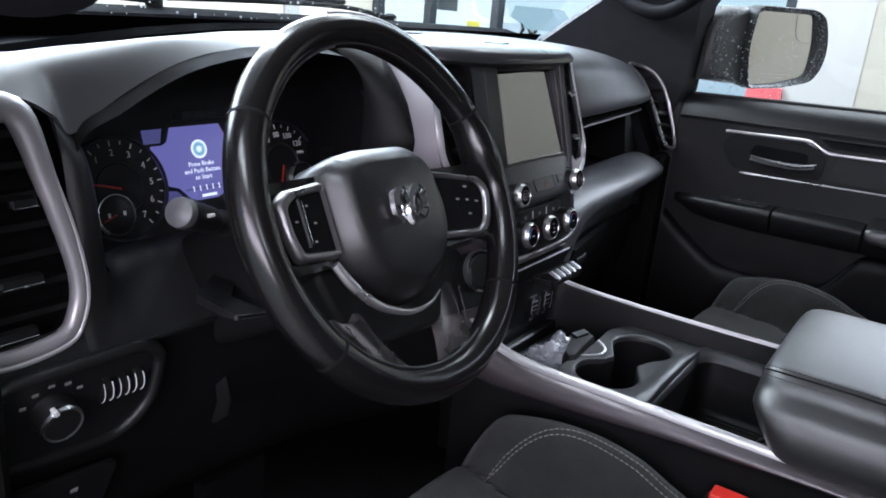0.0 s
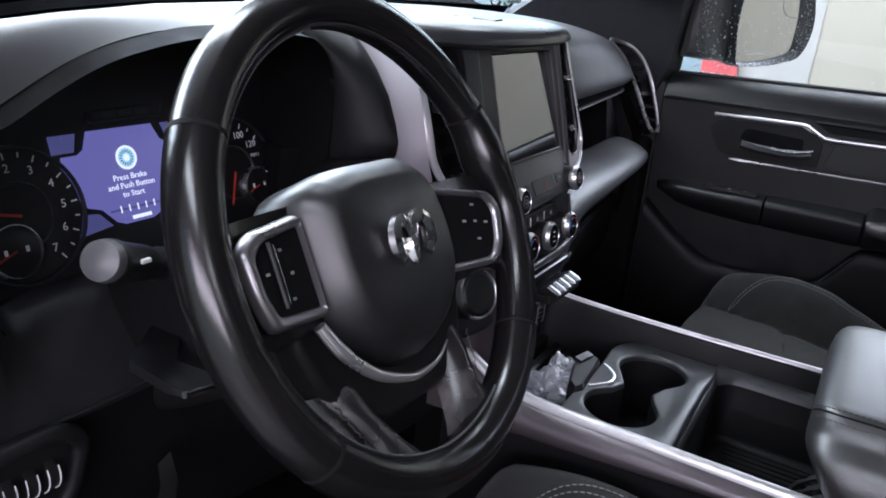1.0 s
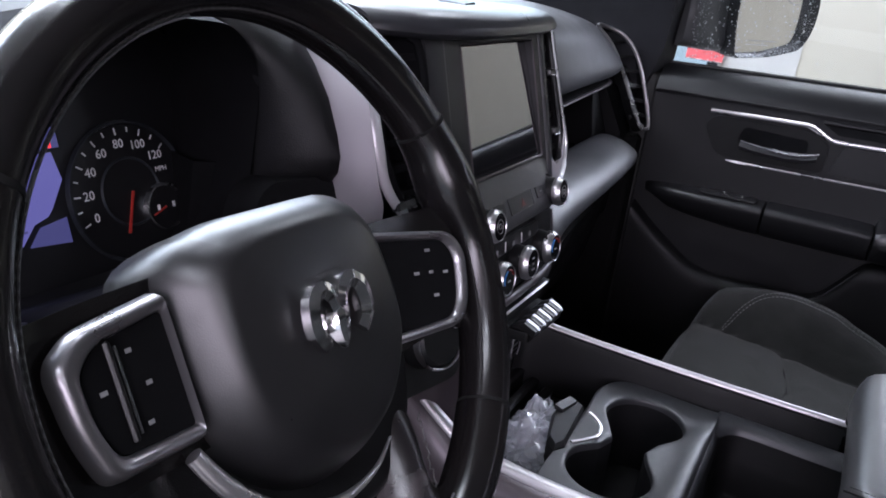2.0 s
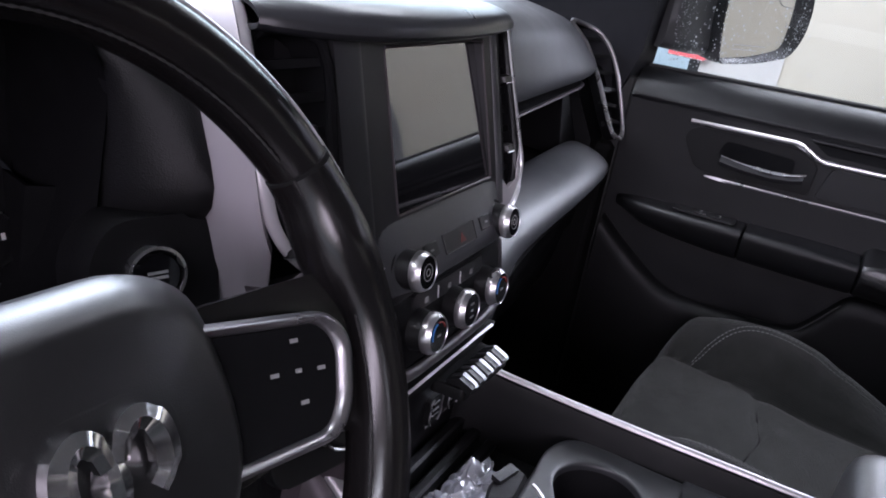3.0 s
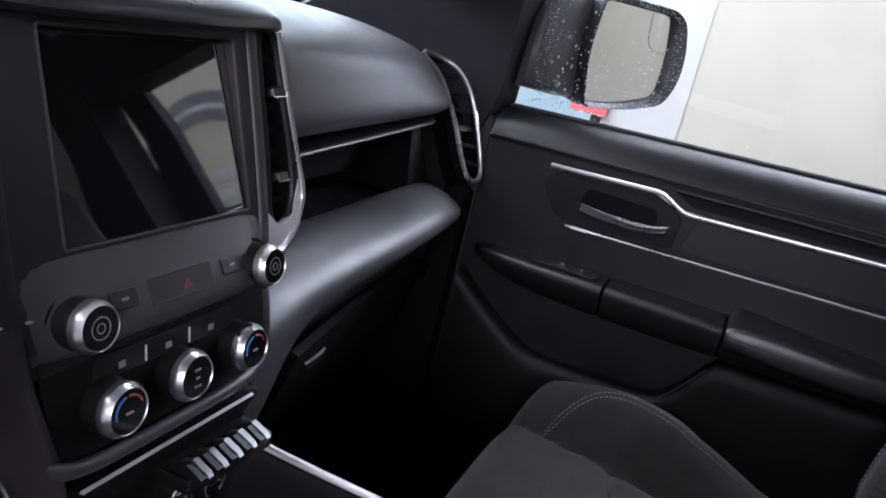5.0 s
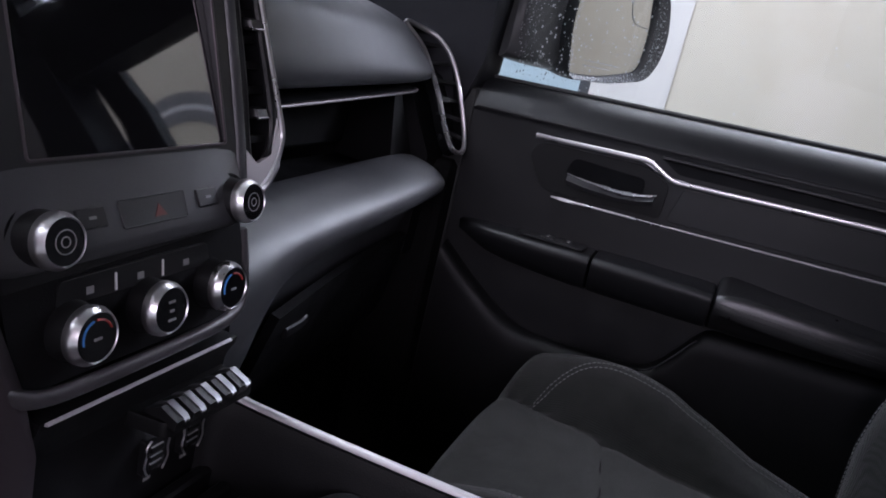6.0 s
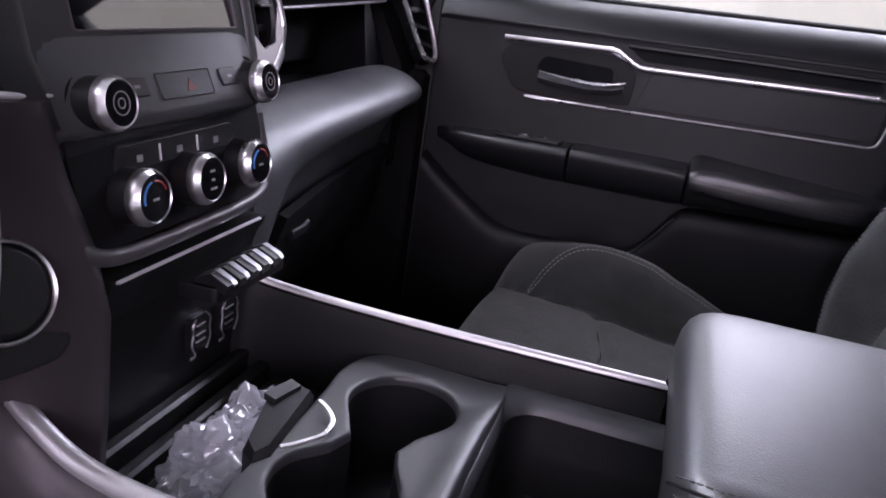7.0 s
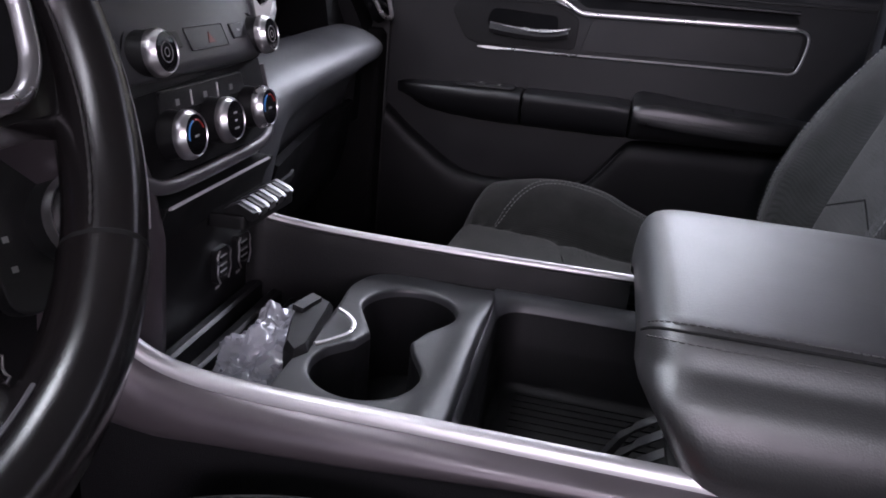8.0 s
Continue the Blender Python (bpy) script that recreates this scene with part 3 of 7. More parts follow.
# rear doors, with their windows
for s, tag in ((1, "right"), (-1, "left")):
    d = thing("rear_door", (s * 0.85, -1.4, FLOOR), "black trimmed rear door with a dark tinted window", "door")
    lo, hi = sorted((s * 0.80, s * 0.89))
    part("panel", box((lo, -1.96, FLOOR + 0.04), (hi, -0.905, 1.35), 0.03, 3), "dash_low", d)
    pr = rounded([(-1.96, 1.352), (-0.905, 1.352), (-0.905, 1.82), (-1.86, 1.82)], 0.01)
    ir = rounded([(-1.90, 1.362), (-0.95, 1.362), (-0.95, 1.77), (-1.80, 1.77)], 0.04)
    fm = Matrix(((0, 0, 1, lo + 0.02), (1, 0, 0, 0), (0, 1, 0, 0), (0, 0, 0, 1)))
    part("window_frame", ring(pr, ir, 0.04, fm), "pillar", d)
    g = part("pane", box(((lo + hi) / 2 - 0.003, -1.9, 1.36), ((lo + hi) / 2 + 0.003, -0.95, 1.77)), "privacy_glass", d)
    g.visible_shadow = False

# windscreen: lower edge bowed forward, leaning back to the roof
ws = []
for k in range(9):
    u = -1 + k / 4
    lowp = V(0.87 * u, 0.80 - 0.25 * u * u, 1.405 + 0.01 * u * u)
    topp = V(0.76 * u, 0.06 - 0.05 * u * u, 1.875 - 0.02 * u * u)
    ws.append([lowp.lerp(topp, t) + V(0, 0.03, 0.03) * math.sin(math.pi * t) for t in (0, 0.25, 0.5, 0.75, 1)])
screen = structure("window_windscreen", shell(ws, 0.005), "glass", "clear curved windscreen", "window")
screen.visible_shadow = False
frit = [[r[0].lerp(r[1], t) + V(0, -0.006, -0.003) for t in (-0.05, 0.08, 0.16, 0.25)] for r in ws]
structure("trim_frit", shell(frit, 0.002), "cowl", "black painted band along the foot of the windscreen", "trim")
cowl = []
for k in range(17):
    u = -1 + k / 8
    y0 = 0.80 - 0.25 * u * u
    cowl.append([V(0.9 * u, y0 + 0.02, 1.398), V(0.9 * u, y0 + 0.04, 1.436), V(0.9 * u, y0 + 0.10, 1.448), V(0.9 * u, y0 + 0.22, 1.442), V(0.9 * u, y0 + 0.26, 1.3)])
structure("cowl", shell(cowl, 0.006), "cowl", "black plastic cowl under the windscreen", "trim")
hood = []
for k in range(13):
    u = -1 + k / 6
    hood.append([V(0.93 * u, 1.06 - 0.25 * u * u + d, z - 0.05 * u * u + (0.02 if abs(u) < 0.5 else 0)) for d, z in ((0, 1.37), (0.3, 1.375), (0.8, 1.35), (1.1, 1.3), (1.22, 1.15))])
structure("hood", shell(hood, 0.006), "body", "dark painted truck bonnet", "hood")


# black defroster strip behind the dash pads, and rain on the foot of the glass
strip = []
for k in range(35):
    x = -0.85 + 0.05 * k
    ye = float(np.interp(x, (-0.85, -0.7, -0.56, -0.45, -0.30, -0.1, 0.1, 0.5, 0.75, 0.85), (0.275, 0.285, 0.292, 0.342, 0.417, 0.485, 0.545, 0.52, 0.46, 0.44)))
    ze = float(np.interp(x, (-0.85, -0.78, -0.735, -0.685, -0.635, -0.568, -0.494, -0.38, 0.16, 0.3, 0.5, 0.68, 0.76, 0.85), (1.410, 1.4165, 1.4215, 1.426, 1.433, 1.4415, 1.4455, 1.4475, 1.4475, 1.445, 1.4395, 1.429, 1.42, 1.412)))
    yb = 0.795 - 0.25 * (x / 0.87) ** 2
    strip.append([V(x, ye, ze - 0.008), V(x, ye + 0.006, ze + 0.001), V(x, ye + 0.03, ze - 0.022), V(x, ye + (yb - ye) * 0.5, ze - 0.040), V(x, yb - 0.02, min(ze - 0.035, 1.40)), V(x, yb, 1.40)])
structure("trim_defroster", shell(strip, 0.003), "cowl", "black defroster strip along the windscreen", "trim")
random.seed(5)
wet = bmesh.new()
for k in range(260):
    u, t = random.uniform(-1, 0.6), abs(random.gauss(0, 0.14))
    if t > 0.9:
        continue
    lowp = V(0.87 * u, 0.80 - 0.25 * u * u, 1.405 + 0.01 * u * u)
    topp = V(0.76 * u, 0.06 - 0.05 * u * u, 1.875 - 0.02 * u * u)
    p = lowp.lerp(topp, t) + V(0, 0.03, 0.03) * math.sin(math.pi * t) + V(0, 0.006, 0.004)
    bmesh.ops.create_icosphere(wet, subdivisions=1, radius=random.choice((0.0008, 0.0012, 0.0018, 0.0026)), matrix=Matrix.Translation(p))
tagged(structure("windscreen_rain", wet, "water", "clear rain drops on the windscreen", "rain"), kind="stuff")


def wiper(pts):
    w = thing("wiper", pts[0], "black windscreen wiper lying along the glass", "wiper", "wipers")
    part("arm", tube(spline(pts, 5), 0.006, 8, flat=0.7), "matte", w)
    part("blade", tube(spline([Vector(p) + V(0.02, 0.012, 0.012) for p in pts[1:]], 5), 0.006, 6), "rubber", w)
    part("pivot", lathe([(0.0, -0.01), (0.018, -0.01), (0.018, 0.006), (0.01, 0.012), (0.0, 0.012)], 14, Matrix.Translation(pts[0])), "matte", w)


wiper([(-0.08, 0.90, 1.458), (-0.3, 0.84, 1.466), (-0.55, 0.79, 1.462), (-0.72, 0.74, 1.456)])
wiper([(0.62, 0.85, 1.452), (0.45, 0.87, 1.472), (0.2, 0.895, 1.472), (-0.05, 0.90, 1.466)])

vis = thing("sun_visor", (-0.78, 0.0, 1.62), "dark folded-down sun visor", "sun visor")
part("panel", prism(rounded([(-0.875, 1.480), (-0.771, 1.4665), (-0.716, 1.480), (-0.690, 1.575), (-0.683, 1.78), (-0.875, 1.78)], [0.05, 0.05, 0.03, 0.03, 0.02, 0.02], 6), 0.016,
     Matrix(((1, 0, 0, 0), (0, -0.30, 1, 0.50), (0, 1, 0, 0.0), (0, 0, 0, 1))), 0.005), "pillar", vis)
part("hinge_rod", tube([(-0.70, -0.03, 1.775), (-0.69, -0.06, 1.84)], 0.006, 8), "plastic", vis)

gh = thing("grab_handle", (0.79, 0.15, 1.5), "dark grab handle on the windscreen pillar", "handle")
part("grip", tube(spline([(0.79, 0.285, 1.60), (0.765, 0.26, 1.565), (0.755, 0.195, 1.53), (0.755, 0.13, 1.53), (0.755, 0.07, 1.57), (0.745, 0.03, 1.63), (0.735, -0.005, 1.70), (0.765, -0.02, 1.72)], 5), [0.012] + [0.017] * 34 + [0.012], 12, flat=0.8), "pillar", gh)
for y, z, x in ((0.285, 1.60, 0.79), (-0.015, 1.715, 0.76)):
    part("end_cap", lathe([(0.0, 0), (0.028, 0), (0.026, 0.014), (0.0, 0.018)], 16, Matrix.Translation((x + 0.012, y, z)) @ pose(0, 0, 0, 0, -90, 0)), "pillar", gh)

# ---- dashboard ----
dash = thing("dashboard", (0, 0.35, 0.9), "black soft-touch dashboard with satin silver trim", "dashboard")


def sect(sections, n=6, m=8):
    """Sections (x, [(y, z), ...]) joined smoothly along x, each smoothed in itself."""
    rows = []
    for k in range(len(sections[0][1])):
        rows.append(spline([V(x, p[k][0], p[k][1]) for x, p in sections], m))
    cols = list(zip(*rows))
    return [spline(list(c), n) for c in cols]


# upper pad on the passenger's side
up = sect([
    (0.135, [(0.74, 1.405), (0.50, 1.437), (0.30, 1.44), (0.17, 1.432), (0.115, 1.405), (0.098, 1.36), (0.10, 1.318), (0.16, 1.300), (0.26, 1.300)]),
    (0.30, [(0.73, 1.405), (0.50, 1.437), (0.32, 1.442), (0.20, 1.432), (0.145, 1.405), (0.125, 1.36), (0.122, 1.316), (0.16, 1.304), (0.26, 1.304)]),
    (0.50, [(0.68, 1.405), (0.50, 1.433), (0.34, 1.437), (0.225, 1.425), (0.165, 1.40), (0.14, 1.36), (0.13, 1.322), (0.16, 1.309), (0.26, 1.309)]),
    (0.68, [(0.60, 1.405), (0.48, 1.423), (0.34, 1.427), (0.24, 1.415), (0.185, 1.395), (0.155, 1.36), (0.135, 1.328), (0.16, 1.315), (0.26, 1.315)]),
    (0.76, [(0.57, 1.40), (0.46, 1.413), (0.34, 1.418), (0.255, 1.408), (0.205, 1.392), (0.17, 1.36), (0.145, 1.33), (0.17, 1.318), (0.26, 1.318)]),
])
part("upper_pad", shell(up, -0.004), "dash", dash)
part("end_cheek", loft([[V(0.755, 0.52, 1.41), V(0.765, 0.27, 1.412), V(0.77, 0.22, 1.37), V(0.765, 0.16, 1.27), V(0.76, 0.12, 1.20), V(0.76, 0.13, 1.02), V(0.76, 0.5, 0.95)],
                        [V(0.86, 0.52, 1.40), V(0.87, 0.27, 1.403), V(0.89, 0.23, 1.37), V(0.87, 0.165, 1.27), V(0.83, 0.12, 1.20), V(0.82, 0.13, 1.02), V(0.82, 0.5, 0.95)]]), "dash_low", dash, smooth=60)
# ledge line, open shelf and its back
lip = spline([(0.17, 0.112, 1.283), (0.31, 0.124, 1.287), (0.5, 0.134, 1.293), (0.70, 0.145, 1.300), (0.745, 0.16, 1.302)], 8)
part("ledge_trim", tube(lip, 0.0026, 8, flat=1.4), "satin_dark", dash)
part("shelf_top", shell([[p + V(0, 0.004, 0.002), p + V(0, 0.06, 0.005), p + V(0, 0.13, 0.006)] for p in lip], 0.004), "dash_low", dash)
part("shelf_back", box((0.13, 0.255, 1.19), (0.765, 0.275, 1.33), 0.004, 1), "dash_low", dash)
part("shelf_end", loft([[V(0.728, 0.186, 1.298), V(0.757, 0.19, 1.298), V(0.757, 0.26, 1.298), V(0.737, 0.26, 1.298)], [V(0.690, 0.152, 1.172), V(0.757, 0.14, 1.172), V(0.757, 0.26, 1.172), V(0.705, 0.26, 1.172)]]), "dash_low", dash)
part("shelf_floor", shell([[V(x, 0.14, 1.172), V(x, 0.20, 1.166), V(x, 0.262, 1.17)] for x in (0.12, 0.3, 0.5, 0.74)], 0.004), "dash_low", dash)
# lower pad: a soft roll whose crest fronts the shelf; it turns under to the glove box and down beside the stack
lowp = sect([
    (0.118, [(0.150, 1.172), (0.135, 1.182), (0.115, 1.186), (0.085, 1.183), (0.052, 1.172), (0.030, 1.150), (0.022, 1.11), (0.030, 1.05), (0.06, 0.98), (0.09, 0.94)]),
    (0.17, [(0.150, 1.174), (0.135, 1.184), (0.115, 1.188), (0.085, 1.185), (0.052, 1.174), (0.030, 1.153), (0.026, 1.115), (0.040, 1.05), (0.07, 0.99), (0.095, 0.94)]),
    (0.25, [(0.150, 1.175), (0.138, 1.186), (0.118, 1.190), (0.088, 1.187), (0.058, 1.177), (0.040, 1.160), (0.044, 1.132), (0.08, 1.085), (0.11, 1.03), (0.13, 0.95)]),
    (0.34, [(0.152, 1.176), (0.140, 1.188), (0.121, 1.192), (0.090, 1.190), (0.060, 1.181), (0.043, 1.165), (0.050, 1.142), (0.09, 1.105), (0.13, 1.05), (0.145, 0.96)]),
    (0.50, [(0.155, 1.177), (0.144, 1.191), (0.126, 1.196), (0.095, 1.194), (0.065, 1.186), (0.048, 1.171), (0.056, 1.150), (0.10, 1.12), (0.14, 1.06), (0.15, 0.96)]),
    (0.62, [(0.158, 1.178), (0.148, 1.193), (0.131, 1.199), (0.102, 1.197), (0.073, 1.189), (0.056, 1.174), (0.064, 1.154), (0.11, 1.125), (0.145, 1.07), (0.155, 0.97)]),
    (0.72, [(0.164, 1.176), (0.154, 1.190), (0.138, 1.196), (0.112, 1.193), (0.086, 1.184), (0.070, 1.170), (0.078, 1.152), (0.115, 1.125), (0.148, 1.07), (0.158, 0.975)]),
    (0.79, [(0.175, 1.160), (0.168, 1.172), (0.156, 1.177), (0.138, 1.173), (0.118, 1.165), (0.106, 1.154), (0.110, 1.140), (0.13, 1.12), (0.152, 1.07), (0.16, 0.98)]),
], 5, 8)
part("lower_pad", shell(lowp, -0.004), "dash", dash, smooth=60)
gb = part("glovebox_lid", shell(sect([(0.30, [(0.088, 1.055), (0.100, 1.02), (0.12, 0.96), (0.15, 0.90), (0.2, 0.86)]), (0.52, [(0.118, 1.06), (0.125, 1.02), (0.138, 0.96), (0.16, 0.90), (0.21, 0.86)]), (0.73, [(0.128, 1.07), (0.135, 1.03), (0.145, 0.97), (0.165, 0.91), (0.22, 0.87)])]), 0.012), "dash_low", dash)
part("latch", tube([(0.345, 0.092, 1.014), (0.39, 0.098, 1.010), (0.41, 0.102, 1.012)], 0.007, 8, flat=0.6), "plastic", gb)
part("kick_panel", box((0.11, 0.20, 0.62), (0.78, 0.24, 0.99)), "carpet", dash)

# passenger's outer vent: leaning oval bezel with slats
vo = [(0.765, 0.208, 1.400), (0.800, 0.182, 1.364), (0.792, 0.141, 1.306), (0.764, 0.104, 1.255), (0.758, 0.082, 1.223), (0.786, 0.075, 1.214), (0.822, 0.083, 1.226), (0.830, 0.105, 1.284), (0.830, 0.133, 1.346), (0.828, 0.165, 1.382), (0.812, 0.198, 1.396)]
vo = [V(*p) for p in vo]
nrm = V(-0.55, -0.70, 0.45).normalized()


def vent(name, outline, nrm, slats, along, parent, label, trim="satin", tabs=((0.5, 0.5),), blade="bin_black"):
    """A framed air vent: bezel, dark box, slats along a direction, and its small sliders."""
    ctr = sum(outline, V(0, 0, 0)) / len(outline)
    v = part(name, tube(spline(outline, 4, True), 0.0042, 8, True, up=nrm), trim, parent, label)
    deep = -0.03
    ring1 = spline([ctr + (p - ctr) * 0.985 for p in outline], 4, True)
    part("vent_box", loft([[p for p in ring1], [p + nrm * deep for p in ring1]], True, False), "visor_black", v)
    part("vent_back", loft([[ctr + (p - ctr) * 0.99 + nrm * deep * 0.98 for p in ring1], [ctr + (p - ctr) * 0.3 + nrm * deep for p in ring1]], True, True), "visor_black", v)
    side_dir = nrm.cross(along).normalized()
    hs = [(p - ctr).dot(side_dir) for p in outline]
    for i in range(slats):
        h = min(hs) + (max(hs) - min(hs)) * (i + 1) / (slats + 1)
        # the slat runs between the two sides of the outline at this height
        xs, k = [], len(ring1)
        for a, b in zip(ring1, ring1[1:] + ring1[:1]):
            ha, hb = (a - ctr).dot(side_dir), (b - ctr).dot(side_dir)
            if (ha - h) * (hb - h) <= 0 and abs(ha - hb) > 1e-7:
                xs.append(a.lerp(b, (h - ha) / (hb - ha)))
        if len(xs) >= 2:
            a, b = xs[0], xs[1]
            d = nrm * -0.006
            lift = side_dir * 0.004
            bmS = loft([[a + d, a + d - nrm * 0.014 + lift, a + d - nrm * 0.0135 + lift + side_dir * 0.003, a + d + side_dir * 0.0065],
                        [b + d, b + d - nrm * 0.014 + lift, b + d - nrm * 0.0135 + lift + side_dir * 0.003, b + d + side_dir * 0.0065]])
            part("slat", bmS, blade, v)
    for fx, fh, w in tabs:
        h = min(hs) + (max(hs) - min(hs)) * fh
        c = ctr + side_dir * h + along.normalized() * fx + nrm * -0.003
        a = along.normalized() * w
        tab = part("slider", loft([[c + a * f - side_dir * 0.005 * g, c + a * f + side_dir * 0.005 * g, c + a * f + side_dir * 0.003 * g + nrm * 0.007 * g, c + a * f - side_dir * 0.004 * g + nrm * 0.008 * g] for f, g in ((-1, 0.7), (-0.85, 1), (0.85, 1), (1, 0.7))]), "plastic", v)
        low = -1.0 if side_dir.z > 0 else 1.0
        part("slider_edge", tube([c + a * f + side_dir * 0.0046 * low + nrm * 0.0075 for f in (-0.95, -0.5, 0.5, 0.95)], 0.0011, 6), "brushed", tab)
    return v


vent("air_vent", vo, nrm, 6, V(0.78, -0.63, 0), dash, "tall satin-framed outer air vent", "satin", ((0.0, 0.42, 0.012), (0.0, 0.12, 0.008)))

# ---- driver's side: hood over the instruments, dash top, outer vent, lower panel ----
brow = [(-0.66, 1.215), (-0.692, 1.28), (-0.682, 1.352), (-0.635, 1.381), (-0.568, 1.413), (-0.494, 1.429), (-0.42, 1.434), (-0.35, 1.432), (-0.306, 1.422), (-0.279, 1.39), (-0.281, 1.34), (-0.295, 1.26), (-0.33, 1.205)]
bro = spline([V(x, 0.18, z) for x, z in brow], 6)
mid = V(-0.48, 0, 1.29)


def grow(p, k, y, dz=0.0):
    return V(mid.x + (p.x - mid.x) * k, y, mid.z + (p.z - mid.z) * k + dz)


hood_rows = [[grow(p, 1.0 if p.x < -0.45 else 1.03, 0.268) for p in bro], [grow(p, 1.0 if p.x < -0.45 else 1.01, 0.215) for p in bro], [p + V(0, 0.004, 0) for p in bro], [grow(p, 1.003, 0.178) for p in bro], [grow(p, 1.010, 0.184) for p in bro]]
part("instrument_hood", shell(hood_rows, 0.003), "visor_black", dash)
part("brow_edge", tube([grow(p, 1.001, 0.1765) for p in bro[1:-26]], 0.0011, 6), "trim_grey", dash, "thin pale edge of the brow")
top_sections = [
    (-0.85, [(0.55, 1.40), (0.44, 1.405), (0.33, 1.405), (0.25, 1.400), (0.205, 1.390)]),
    (-0.78, [(0.58, 1.402), (0.47, 1.411), (0.35, 1.413), (0.25, 1.408), (0.182, 1.396)]),
    (-0.735, [(0.60, 1.402), (0.48, 1.416), (0.36, 1.418), (0.255, 1.410), (0.172, 1.391)]),
    (-0.705, [(0.615, 1.402), (0.49, 1.419), (0.36, 1.420), (0.26, 1.408), (0.172, 1.375)]),
    (-0.685, [(0.63, 1.402), (0.50, 1.420), (0.36, 1.422), (0.265, 1.408), (0.178, 1.357)]),
    (-0.635, [(0.66, 1.403), (0.50, 1.426), (0.36, 1.429), (0.27, 1.420), (0.183, 1.386)]),
    (-0.568, [(0.69, 1.403), (0.51, 1.431), (0.37, 1.437), (0.28, 1.435), (0.185, 1.417)]),
    (-0.494, [(0.72, 1.404), (0.53, 1.435), (0.38, 1.441), (0.28, 1.441), (0.187, 1.433)]),
    (-0.38, [(0.75, 1.405), (0.54, 1.437), (0.40, 1.443), (0.29, 1.444), (0.190, 1.438)]),
    (-0.31, [(0.76, 1.405), (0.55, 1.438), (0.40, 1.443), (0.30, 1.443), (0.195, 1.437)]),
    (-0.25, [(0.77, 1.405), (0.55, 1.438), (0.40, 1.443), (0.30, 1.443), (0.20, 1.440)]),
    (-0.10, [(0.79, 1.405), (0.55, 1.438), (0.40, 1.443), (0.28, 1.443), (0.17, 1.440)]),
    (0.05, [(0.79, 1.405), (0.55, 1.438), (0.40, 1.443), (0.28, 1.443), (0.15, 1.440)]),
    (0.16, [(0.78, 1.405), (0.55, 1.4375), (0.40, 1.4425), (0.28, 1.4425), (0.17, 1.437)]),
]
cut = lambda x: float(np.interp(x, (-0.85, -0.7, -0.56, -0.45, -0.30, -0.1, 0.1, 0.2), (0.275, 0.285, 0.292, 0.342, 0.417, 0.485, 0.545, 0.56)))
top = []
for x, p in top_sections:
    y1, z1 = p[-1]
    if -0.69 < x < -0.33:
        y1, z1 = y1 - 0.004, z1 - 0.023 * (z1 - 1.29)
    q = (cut(x) + 0.01 - y1) / (p[0][0] - y1)
    top.append((x, [(cut(x) + 0.01, p[1][1] - 0.006)] + [(y1 + (y - y1) * q, z) for y, z in p[1:-1]] + [(y1, z1)]))
top = sect(top)
part("top_pad", shell(top, -0.004), "dash", dash)
# rounded member between the end vent and the instruments, running into the lower face
face = sect([
    (-0.702, [(0.172, 1.378), (0.160, 1.34), (0.153, 1.28), (0.150, 1.22), (0.146, 1.165), (0.135, 1.135)]),
    (-0.690, [(0.176, 1.362), (0.156, 1.335), (0.147, 1.28), (0.145, 1.22), (0.142, 1.165), (0.133, 1.135)]),
    (-0.672, [(0.183, 1.345), (0.164, 1.32), (0.155, 1.275), (0.152, 1.215), (0.146, 1.165), (0.134, 1.135)]),
    (-0.655, [(0.188, 1.235), (0.176, 1.222), (0.166, 1.208), (0.160, 1.19), (0.150, 1.165), (0.135, 1.135)]),
    (-0.60, [(0.215, 1.22), (0.20, 1.215), (0.19, 1.205), (0.18, 1.19), (0.16, 1.165), (0.135, 1.135)]),
    (-0.45, [(0.23, 1.215), (0.21, 1.21), (0.195, 1.20), (0.18, 1.185), (0.155, 1.16), (0.13, 1.135)]),
    (-0.30, [(0.23, 1.215), (0.20, 1.21), (0.18, 1.20), (0.16, 1.18), (0.13, 1.155), (0.11, 1.13)]),
])
part("outer_face", shell(face, -0.004), "face_black", dash)
part("vent_bay", box((-0.86, 0.195, 1.13), (-0.69, 0.22, 1.365)), "matte", dash)
part("low_face", shell(sect([(-0.85, [(0.152, 1.172), (0.144, 1.155), (0.135, 1.135)]), (-0.78, [(0.150, 1.170), (0.144, 1.153), (0.135, 1.135)]), (-0.70, [(0.149, 1.176), (0.145, 1.155), (0.135, 1.135)])]), -0.004), "face_black", dash)
knee = sect([
    (-0.85, [(0.135, 1.137), (0.15, 1.09), (0.16, 1.04), (0.18, 0.97), (0.22, 0.88), (0.3, 0.80)]),
    (-0.62, [(0.135, 1.137), (0.145, 1.09), (0.155, 1.04), (0.18, 0.97), (0.22, 0.88), (0.3, 0.80)]),
    (-0.45, [(0.13, 1.137), (0.135, 1.09), (0.145, 1.04), (0.17, 0.97), (0.21, 0.88), (0.3, 0.80)]),
    (-0.26, [(0.105, 1.137), (0.105, 1.09), (0.11, 1.04), (0.13, 0.97), (0.18, 0.88), (0.27, 0.80)]),
    (-0.13, [(0.06, 1.137), (0.05, 1.09), (0.05, 1.04), (0.06, 0.97), (0.12, 0.88), (0.22, 0.80)]),
])
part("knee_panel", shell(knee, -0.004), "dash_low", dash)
part("face_seam", tube(spline([(-0.70, 0.139, 1.139), (-0.62, 0.133, 1.1405), (-0.52, 0.131, 1.141), (-0.47, 0.129, 1.141)], 4), 0.0028, 6), "plastic", dash)
